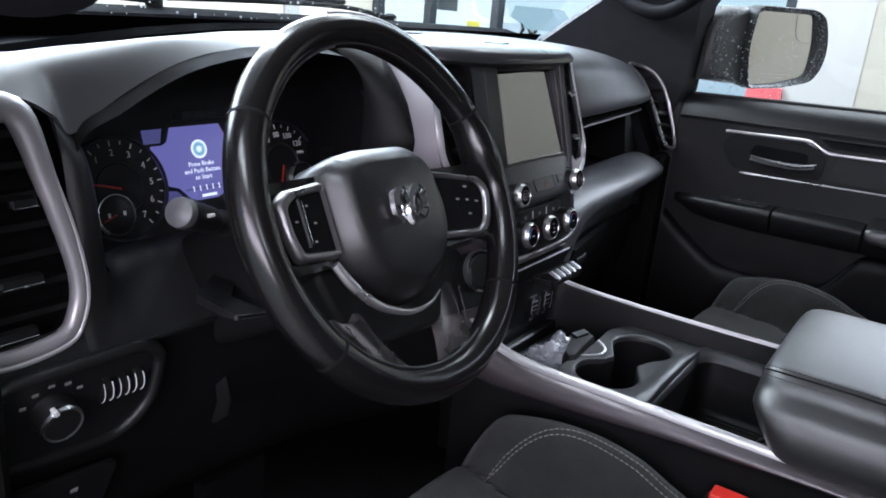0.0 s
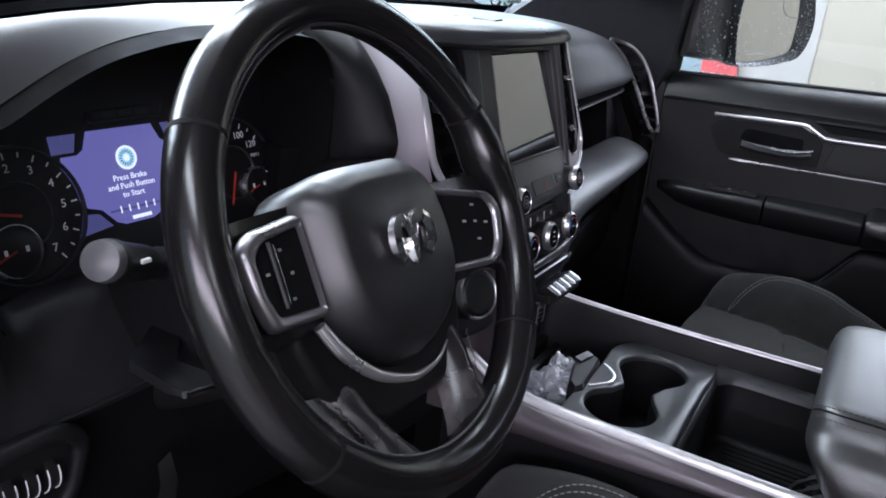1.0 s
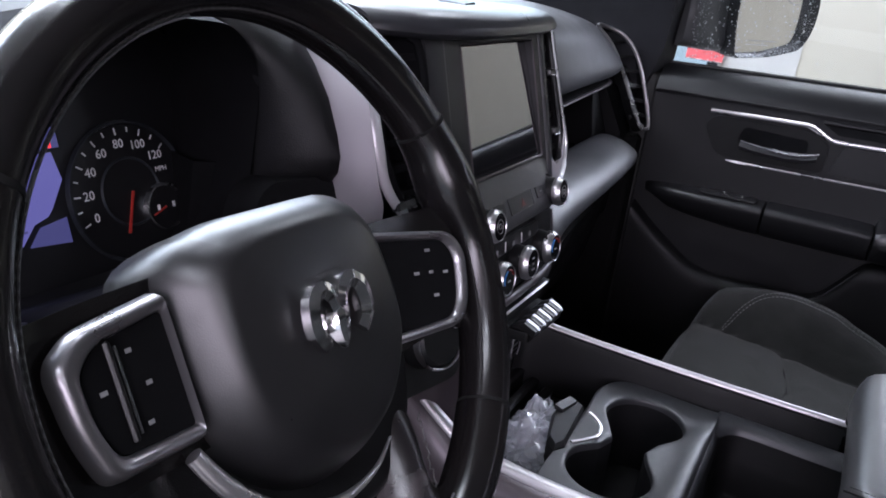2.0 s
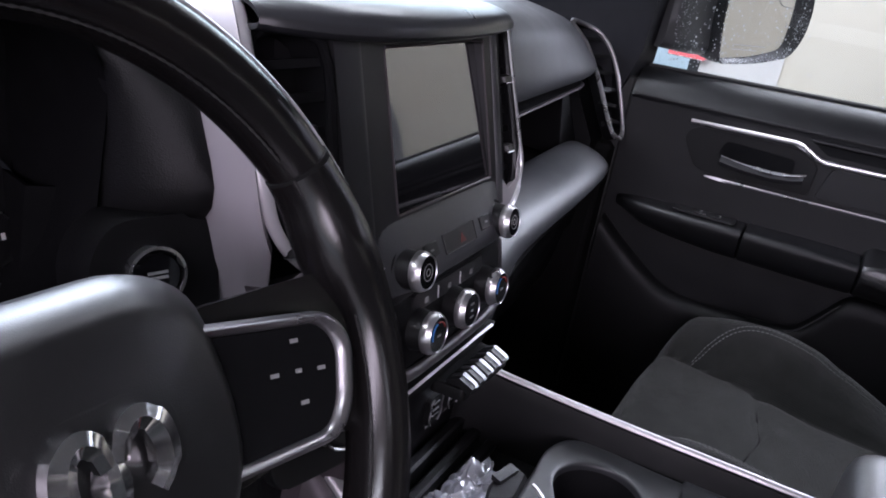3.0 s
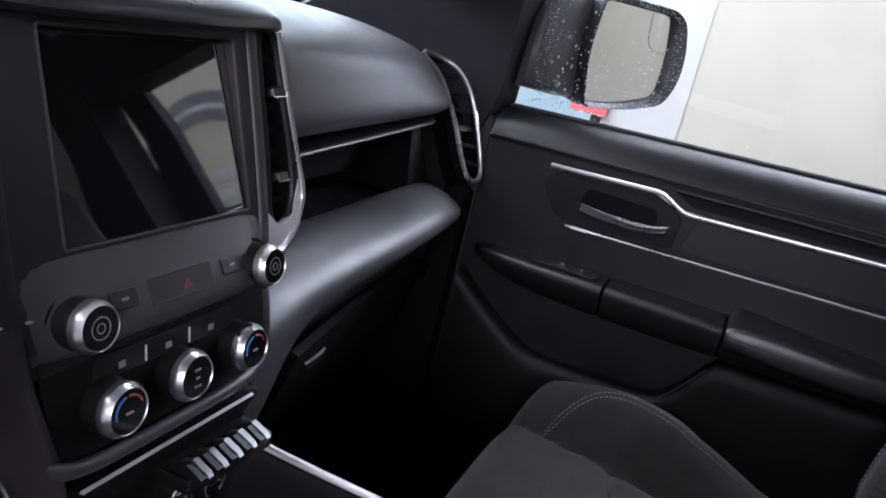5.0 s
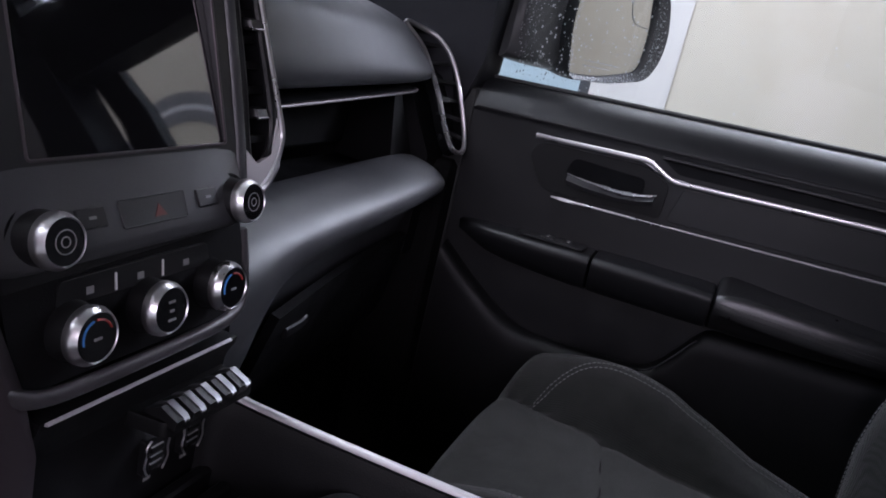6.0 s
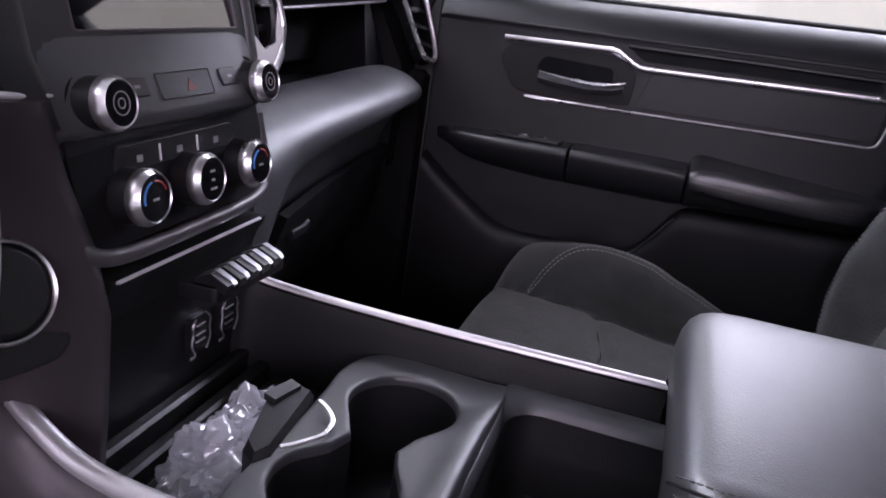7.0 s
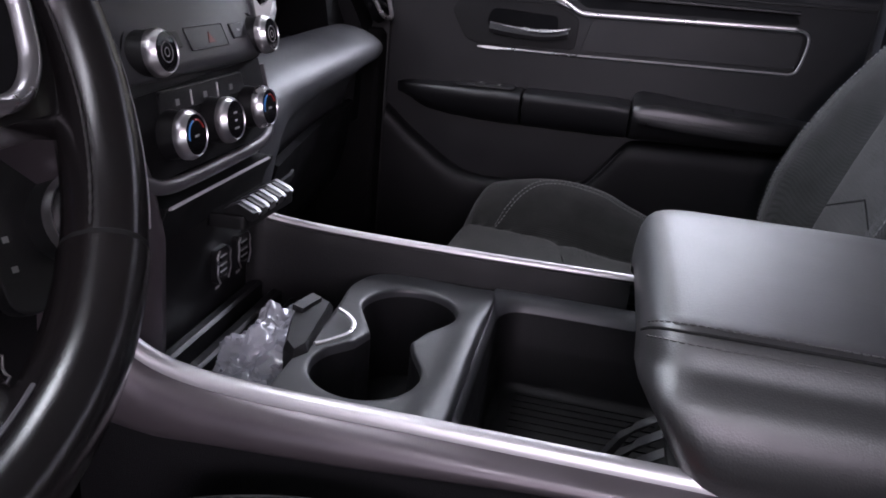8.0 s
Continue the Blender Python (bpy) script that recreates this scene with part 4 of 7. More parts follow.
part("release_lever", loft([[V(-0.556 + a, 0.122, 1.055 + b) for a, b in ((0, 0), (0.014, 0.006), (0.012, 0.012), (-0.002, 0.006))], [V(-0.562 + a, 0.112, 1.036 + b) for a, b in ((0, 0), (0.018, 0.004), (0.016, 0.012), (-0.002, 0.008))], [V(-0.573 + a, 0.108, 1.022 + b) for a, b in ((0, 0), (0.022, 0.002), (0.020, 0.008), (-0.002, 0.006))]]), "plastic", dash, "small release lever")
lv = [V(-0.765, 0.165, 1.388), V(-0.739, 0.162, 1.380), V(-0.722, 0.158, 1.325), V(-0.699, 0.152, 1.228), V(-0.706, 0.148, 1.182), V(-0.728, 0.145, 1.165), V(-0.79, 0.145, 1.163), V(-0.83, 0.148, 1.19), V(-0.835, 0.155, 1.30), V(-0.815, 0.162, 1.375)]
vent("air_vent", lv, V(0, -1, 0.06).normalized(), 7, V(1, 0, 0), dash, "satin-framed air vent at the dash end", "satin", ((0.01, 0.30, 0.02), (0.02, 0.62, 0.012), (0.0, 0.08, 0.02)))
lc = sum(lv, V(0, 0, 0)) / len(lv)
vt_path = spline(lv[:8], 5)
vt = part("vent_trim", tube(vt_path, [float(np.interp(k / (len(vt_path) - 1), (0, 0.18, 0.40, 1), (0.0150, 0.0125, 0.0090, 0.0085))) for k in range(len(vt_path))], 10, up=(0, -1, 0), flat=1.0), "trim_grey", dash, "wide satin grey trim round the end vent")
part("trim_edge", tube([p + (p - lc).normalized() * 0.0062 + V(0, -0.0055, 0) for p in vt_path], 0.0034, 8, up=(0, -1, 0)), "vent_satin", vt, "bright satin edge")

# silver panel between the instruments and the middle
sp = []
for z, xl, yl, xr, yr in ((1.4475, -0.168, 0.33, -0.185, 0.21), (1.4485, -0.180, 0.28, -0.199, 0.158), (1.4455, -0.190, 0.25, -0.208, 0.132), (1.438, -0.198, 0.235, -0.2145, 0.118), (1.42, -0.208, 0.225, -0.2195, 0.107), (1.39, -0.218, 0.20, -0.228, 0.091), (1.37, -0.225, 0.185, -0.2345, 0.079), (1.345, -0.229, 0.16, -0.2385, 0.070), (1.32, -0.232, 0.135, -0.2385, 0.064), (1.30, -0.235, 0.12, -0.236, 0.060), (1.28, -0.235, 0.120, -0.227, 0.060), (1.24, -0.232, 0.128, -0.222, 0.064), (1.20, -0.225, 0.134, -0.212, 0.070), (1.185, -0.222, 0.136, -0.208, 0.072)):
    a, b = V(xl, yl, z), V(xr, yr, z)
    sp.append([a + V(0.03, 0.03, 0)] + [a.lerp(b, t) + V(-0.008, -0.006, 0) * math.sin(math.pi * t) for t in (0, 0.2, 0.4, 0.6, 0.8, 1)] + [b + V(0.006, 0.004, 0)])
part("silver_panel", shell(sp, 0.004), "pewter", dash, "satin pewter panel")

# fat rounded cheek at the inner end of the hood, lying against the silver panel, and the dark recess under it


def cheek_rows(rows, bulge):
    out = []
    for z, xa, ya, xb, yb in rows:
        a, b = V(xa, ya, z), V(xb, yb, z)
        out.append([a + V(0.012, 0.05, 0)] + [a.lerp(b, t) + V(-0.012, -0.010, 0) * bulge * math.sin(math.pi * t) ** 0.8 for t in (0, 0.12, 0.3, 0.5, 0.7, 0.88, 1)] + [b + V(0.012, 0.006, 0)])
    return out


part("hood_cheek", shell(cheek_rows(((1.440, -0.300, 0.215, -0.232, 0.200), (1.432, -0.298, 0.198, -0.236, 0.178), (1.415, -0.292, 0.190, -0.240, 0.153), (1.395, -0.279, 0.188, -0.2435, 0.131), (1.37, -0.276, 0.188, -0.2465, 0.110), (1.34, -0.277, 0.187, -0.2480, 0.096), (1.322, -0.279, 0.187, -0.2485, 0.091), (1.307, -0.280, 0.187, -0.2480, 0.093), (1.293, -0.281, 0.188, -0.2465, 0.103), (1.283, -0.282, 0.192, -0.2440, 0.122), (1.277, -0.282, 0.198, -0.2400, 0.150), (1.275, -0.281, 0.207, -0.2340, 0.178)), 1.0), -0.003), "bin_black", dash, smooth=60)
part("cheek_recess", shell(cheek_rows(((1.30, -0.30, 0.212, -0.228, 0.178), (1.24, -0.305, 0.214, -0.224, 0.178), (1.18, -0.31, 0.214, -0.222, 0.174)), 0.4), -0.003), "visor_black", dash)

# start button with its ring
SBm = facing((-0.285, 0.105, 1.264), (0.93, -0.3, 0), (0, 0.25, 1)) @ Matrix.Scale(0.88, 4)
part("start_mount", loft([[SBm @ V(x, y, 0) for x, y in rounded([(-0.045, -0.09), (0.05, -0.09), (0.055, 0.045), (-0.03, 0.045), (-0.05, 0.015)], 0.03)], [SBm @ V(x * 1.12, y * 1.1, -0.05) for x, y in rounded([(-0.045, -0.09), (0.05, -0.09), (0.055, 0.045), (-0.03, 0.045), (-0.05, 0.015)], 0.03)]]), "matte", dash)
sb = part("start_button", lathe([(0.0, 0.006), (0.0175, 0.006), (0.019, 0.003), (0.019, -0.004), (0.0, -0.004)], 28, SBm), "gloss", dash, "round black start button")
part("ring", lathe([(0.019, 0.0), (0.021, 0.0075), (0.0235, 0.007), (0.0245, 0.0), (0.0245, -0.004), (0.019, -0.004)], 28, SBm), "brushed", sb)
for k, (w, y) in enumerate(((0.016, 0.003), (0.016, -0.001), (0.008, -0.0145))):
    part("mark", box((-w / 2, y - 0.0012, 0.0062), (w / 2, y + 0.0012, 0.0068), m=SBm), "dim_ink", sb)

# rotary shifter low beside the middle
SHm = facing((-0.174, 0.016, 1.139), (1, -0.3, 0), (0, 0.4, 1)) @ Matrix.Scale(1.18, 4)
part("shifter_plate", prism(rounded([(-0.05, -0.048), (0.040, -0.044), (0.044, 0.042), (-0.05, 0.055)], 0.018, 5), 0.012, SHm @ Matrix.Translation((0, 0, -0.024)), 0.003), "plastic", dash)
sh = part("shifter_knob", lathe([(0.0, 0.012), (0.02, 0.012), (0.0235, 0.009), (0.0255, -0.002), (0.027, -0.018), (0.0, -0.018)], 36, SHm), "plastic", dash, "round rotary gear selector")
part("knob_ring", lathe([(0.0240, 0.0105), (0.0252, 0.0115), (0.0266, 0.008), (0.0262, 0.004), (0.0245, 0.005)], 36, SHm), "knob_metal", sh)
for k in range(4):
    part("letter_mark", box((-0.042, 0.03 - k * 0.017, -0.0115), (-0.0385, 0.0335 - k * 0.017, -0.011), m=SHm), "dim_ink", sh)

# headlight switch pod on the knee panel
LPm = facing((-0.713, 0.138, 1.100), (1, -0.04, 0), (0, -0.25, 1))
pod = rounded([(-0.085, -0.052), (0.045, -0.062), (0.078, -0.03), (0.082, 0.03), (0.06, 0.048), (-0.075, 0.045), (-0.09, 0.03)], 0.02, 5)
hs = part("headlight_panel", prism([Vector(p[:2]).to_3d() * 0.93 for p in [V(q[0], q[1], 0) for q in pod]], 0.006, LPm, 0.001), "plastic", dash, "black headlight switch panel")
part("panel_rim", tube([LPm @ V(p[0] * 1.02, p[1] * 1.03, 0.006) for p in pod], 0.0075, 10, True, up=LPm.to_3x3() @ V(0, 0, 1)), "plastic", hs)
lk = part("knob", lathe([(0.0, 0.024), (0.017, 0.024), (0.0195, 0.0215), (0.021, 0.006), (0.024, 0.0)], 30, LPm @ Matrix.Translation((-0.03, 0.0, 0.004))), "plastic", hs, "round headlight knob")
KM = LPm @ Matrix.Translation((-0.03, 0.0, 0.004))
part("knob_ring", lathe([(0.0165, 0.0235), (0.0195, 0.0245), (0.0205, 0.021), (0.0185, 0.02)], 30, KM), "brushed", lk)
part("pointer", box((-0.0025, 0.016, 0.018), (0.0025, 0.024, 0.026), 0.001, 1, m=KM @ pose(0, 0, 0, 0, 0, 25)), "ink", lk)
for k in range(5):
    a = radians(150 - k * 28)
    part("mark", box((-0.003, -0.0018, 0.0065), (0.003, 0.0018, 0.007), m=LPm @ Matrix.Translation((-0.03 + 0.033 * math.cos(a), 0.033 * math.sin(a), 0))), "dim_ink", hs)
for k in range(3):
    part("dimmer_wheel", lathe([(0.0, -0.004), (0.016, -0.004), (0.0165, 0), (0.016, 0.004), (0.0, 0.004)], 18, LPm @ Matrix.Translation((0.022 + k * 0.017, 0.006, 0.0)) @ pose(0, 0, 0, 0, 90, 0)), "plastic", hs)
    for d in (-0.0045, 0.0045):
        part("wheel_edge", tube([LPm @ V(0.022 + k * 0.017 + d, 0.006 + 0.0172 * math.sin(a), 0.0172 * math.cos(a)) for a in (-0.8, -0.4, 0, 0.4, 0.8)], 0.0006, 5), "ink", hs)
pk = part("brake_panel", prism(rounded([(-0.10, -0.06), (0.015, -0.06), (0.035, 0.03), (-0.10, 0.045)], 0.012), 0.006, facing((-0.70, 0.165, 0.975), (1, -0.03, 0), (0, -0.3, 1)), 0.002), "plastic", dash)
BPm = facing((-0.70, 0.165, 0.975), (1, -0.03, 0), (0, -0.3, 1)) @ Matrix.Translation((0, 0, 0.0065))
for x, y, w, h in ((-0.015, 0.012, 0.008, 0.006), (-0.015, -0.004, 0.008, 0.005), (-0.062, 0.0, 0.014, 0.004), (-0.066, -0.012, 0.02, 0.003)):
    part("mark", box((x - w / 2, y - h / 2, 0), (x + w / 2, y + h / 2, 0.0006), m=BPm), "dim_ink", pk)

# ---- instruments ----
cl = thing("instrument_cluster", (-0.45, 0.262, 1.20), "dark instrument cluster with a lit blue display", "instrument cluster")
CLm = facing((-0.449, 0.2505, 1.30), (1, 0, 0), (0, 0.3, 1))
part("face_plate", prism(rounded([(-0.235, -0.10), (0.19, -0.10), (0.195, 0.10), (0.12, 0.13), (-0.16, 0.13), (-0.235, 0.07)], 0.03), 0.008, CLm @ Matrix.Translation((0, 0, -0.0095))), "gauge", cl)


def gauge(cx, cy, r, words, a0, a1, ticks, sub, needle):
    g = part("gauge", lathe([(0.0, 0.0), (r * 0.98, 0.0), (r * 0.98, -0.001), (0.0, -0.001)], 40, CLm @ Matrix.Translation((cx, cy, 0.0014))), "gauge", cl, "round dial")
    part("bezel", lathe([(r * 0.985, 0.0), (r * 1.0, 0.004), (r * 1.025, 0.004), (r * 1.035, -0.001)], 48, CLm @ Matrix.Translation((cx, cy, 0.0014))), "frame_dark", g)
    for i in range(ticks):
        a = radians(a0 + (a1 - a0) * i / (ticks - 1))
        long = 0.10 if i % 2 == 0 else 0.07
        part("tick", box((r * (0.93 - long), -0.0006, 0.0003), (r * 0.93, 0.0006, 0.0007), m=CLm @ Matrix.Translation((cx, cy, 0.0014)) @ Matrix.Rotation(a, 4, "Z")), "ink", g)
    for i, w in enumerate(words):
        a = radians(a0 + (a1 - a0) * i / (len(words) - 1))
        if w:
            text("numeral", w, r * 0.18, CLm @ Matrix.Translation((cx + r * 0.70 * math.cos(a), cy + r * 0.70 * math.sin(a), 0.0019)), "ink", g)
    a = radians(needle)
    part("needle", box((0.0, -0.0012, 0.002), (r * 0.62, 0.0012, 0.003), m=CLm @ Matrix.Translation((cx, cy, 0.0014)) @ Matrix.Rotation(a, 4, "Z")), "orange_print", g)
    part("inner_ring", lathe([(r * 0.47, 0.0), (r * 0.49, 0.002), (r * 0.51, 0.0)], 36, CLm @ Matrix.Translation((cx, cy, 0.0016))), "frame_dark", g)
    sx, sy, sr = sub
    s = part("sub_dial", lathe([(0.0, 0.0035), (sr * 0.9, 0.0035), (sr, 0.002), (sr, 0.0)], 28, CLm @ Matrix.Translation((cx + sx, cy + sy, 0.0014))), "gauge", g)
    part("sub_bezel", lathe([(sr * 0.95, 0.0036), (sr * 1.0, 0.006), (sr * 1.06, 0.0055), (sr * 1.08, 0.0)], 30, CLm @ Matrix.Translation((cx + sx, cy + sy, 0.0014))), "brushed", s)
    part("sub_needle", box((0, -0.0008, 0.0042), (sr * 0.8, 0.0008, 0.005), m=CLm @ Matrix.Translation((cx + sx, cy + sy, 0.0014)) @ Matrix.Rotation(radians(200), 4, "Z")), "orange_print", s)
    for d in (-0.4, 0.45):
        part("mark", box((sr * d - 0.0015, -0.002, 0.0038), (sr * d + 0.0015, 0.003, 0.0042), m=CLm @ Matrix.Translation((cx + sx, cy + sy, 0.0014))), "ink", s)
    return g


gauge(-0.143, -0.026, 0.058, ["", "1", "2", "3", "4", "5", "6", "7"], 152, -55, 15, (-0.013, -0.028, 0.022), 165)
sg = gauge(0.103, -0.028, 0.060, ["0", "20", "40", "60", "80", "100", "120"], 202, 40, 13, (0.030, -0.020, 0.020), 250)
text("unit", "MPH", 0.0065, CLm @ Matrix.Translation((0.139, -0.014, 0.0019)), "ink", sg)
DC = -0.028
half_d = [(0.036, 0.0365), (0.043, 0.0205), (0.050, 0.0165), (0.066, 0.0165), (0.070, -0.006), (0.056, -0.027), (0.051, -0.0325), (0.038, -0.0365), (0.025, -0.0505), (0.016, -0.0545)]
ds = part("display", prism([(DC - x, y) for x, y in half_d] + [(DC + x, y) for x, y in half_d[::-1]], 0.0008, CLm), "display", cl, "lit blue information screen")
for s in (-1, 1):
    part("corner_pane", prism([(DC + s * x, y) for x, y in ((0.074, 0.036), (0.047, 0.036), (0.052, 0.0195), (0.074, 0.0195))][::s], 0.0007, CLm), "display_dim", ds)
    part("low_pane", prism([(DC + s * x, y) for x, y in ((0.066, -0.036), (0.042, -0.0395), (0.030, -0.053), (0.066, -0.057))][::s], 0.0007, CLm), "display_dim", ds)
part("emblem", lathe([(0.0, 0.0009), (0.0032, 0.0009), (0.0034, 0.0013), (0.0, 0.0013)], 24, CLm @ Matrix.Translation((-0.028, 0.0075, 0))), "display_white", ds)
part("emblem_disc", lathe([(0.0032, 0.0009), (0.0034, 0.0011), (0.0100, 0.0011), (0.0100, 0.0009)], 28, CLm @ Matrix.Translation((-0.028, 0.0075, 0))), "display_cyan", ds)
for k in range(16):
    part("emblem_tooth", box((0.0050, -0.0005, 0.0011), (0.0078, 0.0005, 0.0014), m=CLm @ Matrix.Translation((-0.028, 0.0075, 0)) @ Matrix.Rotation(k * math.pi / 8, 4, "Z")), "display_dim", ds)
part("emblem_ring", lathe([(0.0092, 0.0009), (0.0092, 0.0014), (0.0116, 0.0014), (0.0116, 0.0009)], 28, CLm @ Matrix.Translation((-0.028, 0.0075, 0))), "display_white", ds)
for k, w in enumerate(("Press Brake", "and Push Button", "to Start")):
    text("message", w, 0.0080, CLm @ Matrix.Translation((-0.0285, -0.0105 - 0.0082 * k, 0.0012)), "display_white", ds)
part("status_strip", box((-0.058, -0.0412, 0.0008), (0.003, -0.0395, 0.0012), m=CLm), "display_dim", ds)
for k in range(5):
    part("bar", box((-0.047 + k * 0.0095, -0.0435, 0.001), (-0.0458 + k * 0.0095, -0.0368, 0.0015), m=CLm), "display_white", ds)
part("odometer_bars", box((-0.036, -0.0515, 0.001), (-0.014, -0.0480, 0.0014), m=CLm), "display_white", ds)
part("warning_lamp", box((0.036, 0.02, 0.001), (0.039, 0.026, 0.0016), m=CLm), glow("warning_red", (1, 0.05, 0.05), 1.2), ds)
bd = part("badge", prism(rounded([(-0.062, 0.0435), (-0.058, 0.054), (0.014, 0.054), (0.02, 0.0435)], 0.003), 0.006, CLm, 0.001), "plastic", cl, "small dark badge")
part("badge_edge", tube([CLm @ V(*p) for p in ((-0.061, 0.0535, 0.0065), (-0.064, 0.047, 0.0065), (-0.060, 0.043, 0.0065), (0.017, 0.043, 0.0065), (0.021, 0.0545, 0.0065))], 0.0009, 6), "frame_dark", bd)
for k in range(3):
    part("badge_bar", box((-0.046 + k * 0.018, 0.0465, 0.006), (-0.033 + k * 0.018, 0.0515, 0.0066), m=CLm), "frame_dark", bd)

# ---- centre stack ----
cs = thing("centre_stack", (0, 0.06, 1.0), "black centre stack with touchscreen, knobs and switches", "centre stack")
CSm = facing((0, 0.036, 1.28), (1, 0, 0), (0, 0.25, 1))
SC = 1 / math.cos(math.atan(0.25))


def cz(z):
    """Height along the leaning face for a height z."""
    return (z - 1.28) * SC


# hood cap over the screen, rolled at its front
cap = sect([
    (-0.208, [(0.20, 1.4405), (0.155, 1.4450), (0.116, 1.4435), (0.100, 1.437), (0.102, 1.430), (0.15, 1.428)]),
    (-0.190, [(0.20, 1.4415), (0.135, 1.4460), (0.098, 1.4445), (0.083, 1.437), (0.086, 1.429), (0.14, 1.427)]),
    (-0.155, [(0.20, 1.4425), (0.115, 1.4470), (0.078, 1.4455), (0.064, 1.437), (0.067, 1.428), (0.13, 1.426)]),
    (-0.08, [(0.20, 1.443), (0.10, 1.448), (0.060, 1.446), (0.045, 1.437), (0.050, 1.428), (0.12, 1.426)]),
    (0.04, [(0.20, 1.443), (0.10, 1.448), (0.060, 1.446), (0.045, 1.437), (0.050, 1.429), (0.12, 1.427)]),
    (0.12, [(0.20, 1.441), (0.11, 1.446), (0.072, 1.444), (0.058, 1.437), (0.062, 1.430), (0.12, 1.428)]),
    (0.158, [(0.21, 1.437), (0.13, 1.438), (0.092, 1.436), (0.078, 1.432), (0.08, 1.428), (0.12, 1.427)]),
], 5, 6)
part("hood_cap", shell(cap, -0.004), "cap_gloss", cs, "rolled dark grey cap")
part("cap_line", tube(spline([(-0.207, 0.099, 1.4285), (-0.190, 0.082, 1.4280), (-0.155, 0.063, 1.4275), (-0.08, 0.044, 1.4275), (0.04, 0.044, 1.4285), (0.12, 0.056, 1.4295), (0.156, 0.076, 1.429)], 6), 0.0016, 6), "brushed", cs)
# open tray on the dash top behind the cap, with the embossed pad
tray_p = rounded([(-0.170, 0.084), (-0.055, 0.078), (-0.040, 0.17), (-0.160, 0.176)], [0.03, 0.012, 0.012, 0.03], 6)
part("top_tray", ring([(p[0] * 1.0 + (p[0] + 0.105) * 0.08, p[1] + (p[1] - 0.127) * 0.1) for p in tray_p], tray_p, 0.0016, Matrix.Translation((0, 0, 1.4472))), "cap_gloss", cs)
# flat black plate paints the shade of the tray's hollow
part("tray_shade_plate", prism(tray_p, 0.0008, Matrix.Translation((0, 0, 1.4472))), "visor_black", cs)
part("tray_lug", loft([[V(x, y, z) for x, y in ((-0.062, 0.082), (-0.020, 0.088), (-0.012, 0.125), (-0.05, 0.13))] for z in (1.446,)] + [[V(-0.056, 0.086, 1.4535), V(-0.026, 0.091, 1.4545), V(-0.020, 0.118, 1.4545), V(-0.046, 0.122, 1.4535)]]), "grey_plastic", cs, smooth=30)
part("raised_lid", prism(rounded([(0.03, 0.165), (0.105, 0.108), (0.150, 0.135), (0.150, 0.235), (0.06, 0.215)], 0.012, 4), 0.004, Matrix.Translation((0, 0, 1.4445)), 0.002), "dash", cs)
emb = part("embossed_badge", box((0.06, 0.385, 1.4435), (0.20, 0.41, 1.4445), 0.0004, 1), "dash", cs)
for k in range(3):
    part("emblem_bar", box((0.075 + k * 0.045, 0.388, 1.4445), (0.105 + k * 0.045, 0.407, 1.4465), 0.0006, 1), "grey_plastic", emb)

# screen surround, side columns
bez_o = rounded([(-0.128, cz(1.205)), (0.118, cz(1.235)), (0.112, cz(1.430)), (-0.128, cz(1.429))], [0.02, 0.012, 0.006, 0.006], 5)
bez_i = rounded([(-0.0885, cz(1.281)), (0.0985, cz(1.281)), (0.0905, cz(1.416)), (-0.0925, cz(1.416))], [0.004] * 4, 5)
part("screen_surround", ring(bez_o, bez_i, 0.010, CSm @ Matrix.Translation((0, 0, -0.008))), "face_black", cs)
# rolled face that flares out under the screen and carries the radio knobs
lip = []
for k in range(17):
    u = k / 16
    x, f = -0.124 + 0.240 * u, min(1.0, 7 * u + 0.12, 7 * (1 - u) + 0.12)
    drop = 0.010 * max(0.0, u - 0.9) / 0.1
    lip.append([CSm @ V(x, cz(z + drop * (1.28 - z) / 0.06), 0.001 + d * f) for z, d in ((1.2785, 0.0008), (1.272, 0.0030), (1.262, 0.0068), (1.250, 0.0105), (1.238, 0.0135), (1.228, 0.0152), (1.222, 0.0148), (1.2185, 0.0118), (1.2170, 0.006), (1.2175, 0.0))])
part("screen_lip", loft(lip), "dash", cs, "rolled face under the screen", smooth=60)
part("surround_core", box((-0.125, -0.03, -0.05), (0.11, cz(1.42), -0.0085), m=CSm), "matte", cs)
part("column", loft([[CSm @ V(x, y, zz) for x, zz in ((-0.162, -0.03), (-0.158, 0.001), (-0.135, 0.006), (-0.126, 0.003), (-0.126, -0.03))] for y in (cz(1.429), cz(1.33), cz(1.27))]
     + [[CSm @ V(x + d, y, zz) for x, zz, d in ((-0.162, -0.03, 0.02), (-0.158, 0.001, 0.02), (-0.135, 0.006, 0.014), (-0.126, 0.003, 0.012), (-0.126, -0.03, 0.012))] for y in (cz(1.225),)]), "face_black", cs, smooth=60)
ts = part("touchscreen", prism(bez_i, 0.004, CSm @ Matrix.Translation((0, cz(1.35), -0.008)) @ Matrix.Rotation(radians(-3.0), 4, "X") @ Matrix.Translation((0, -cz(1.35), 0)), 0.0006), "screen", cs, "switched-off glossy touchscreen", smooth=0)
part("screen_frame", tube([CSm @ V(p[0], p[1], 0.002) for p in bez_i], 0.0012, 6, True, up=(0, -1, 0)), "satin_dark", ts)
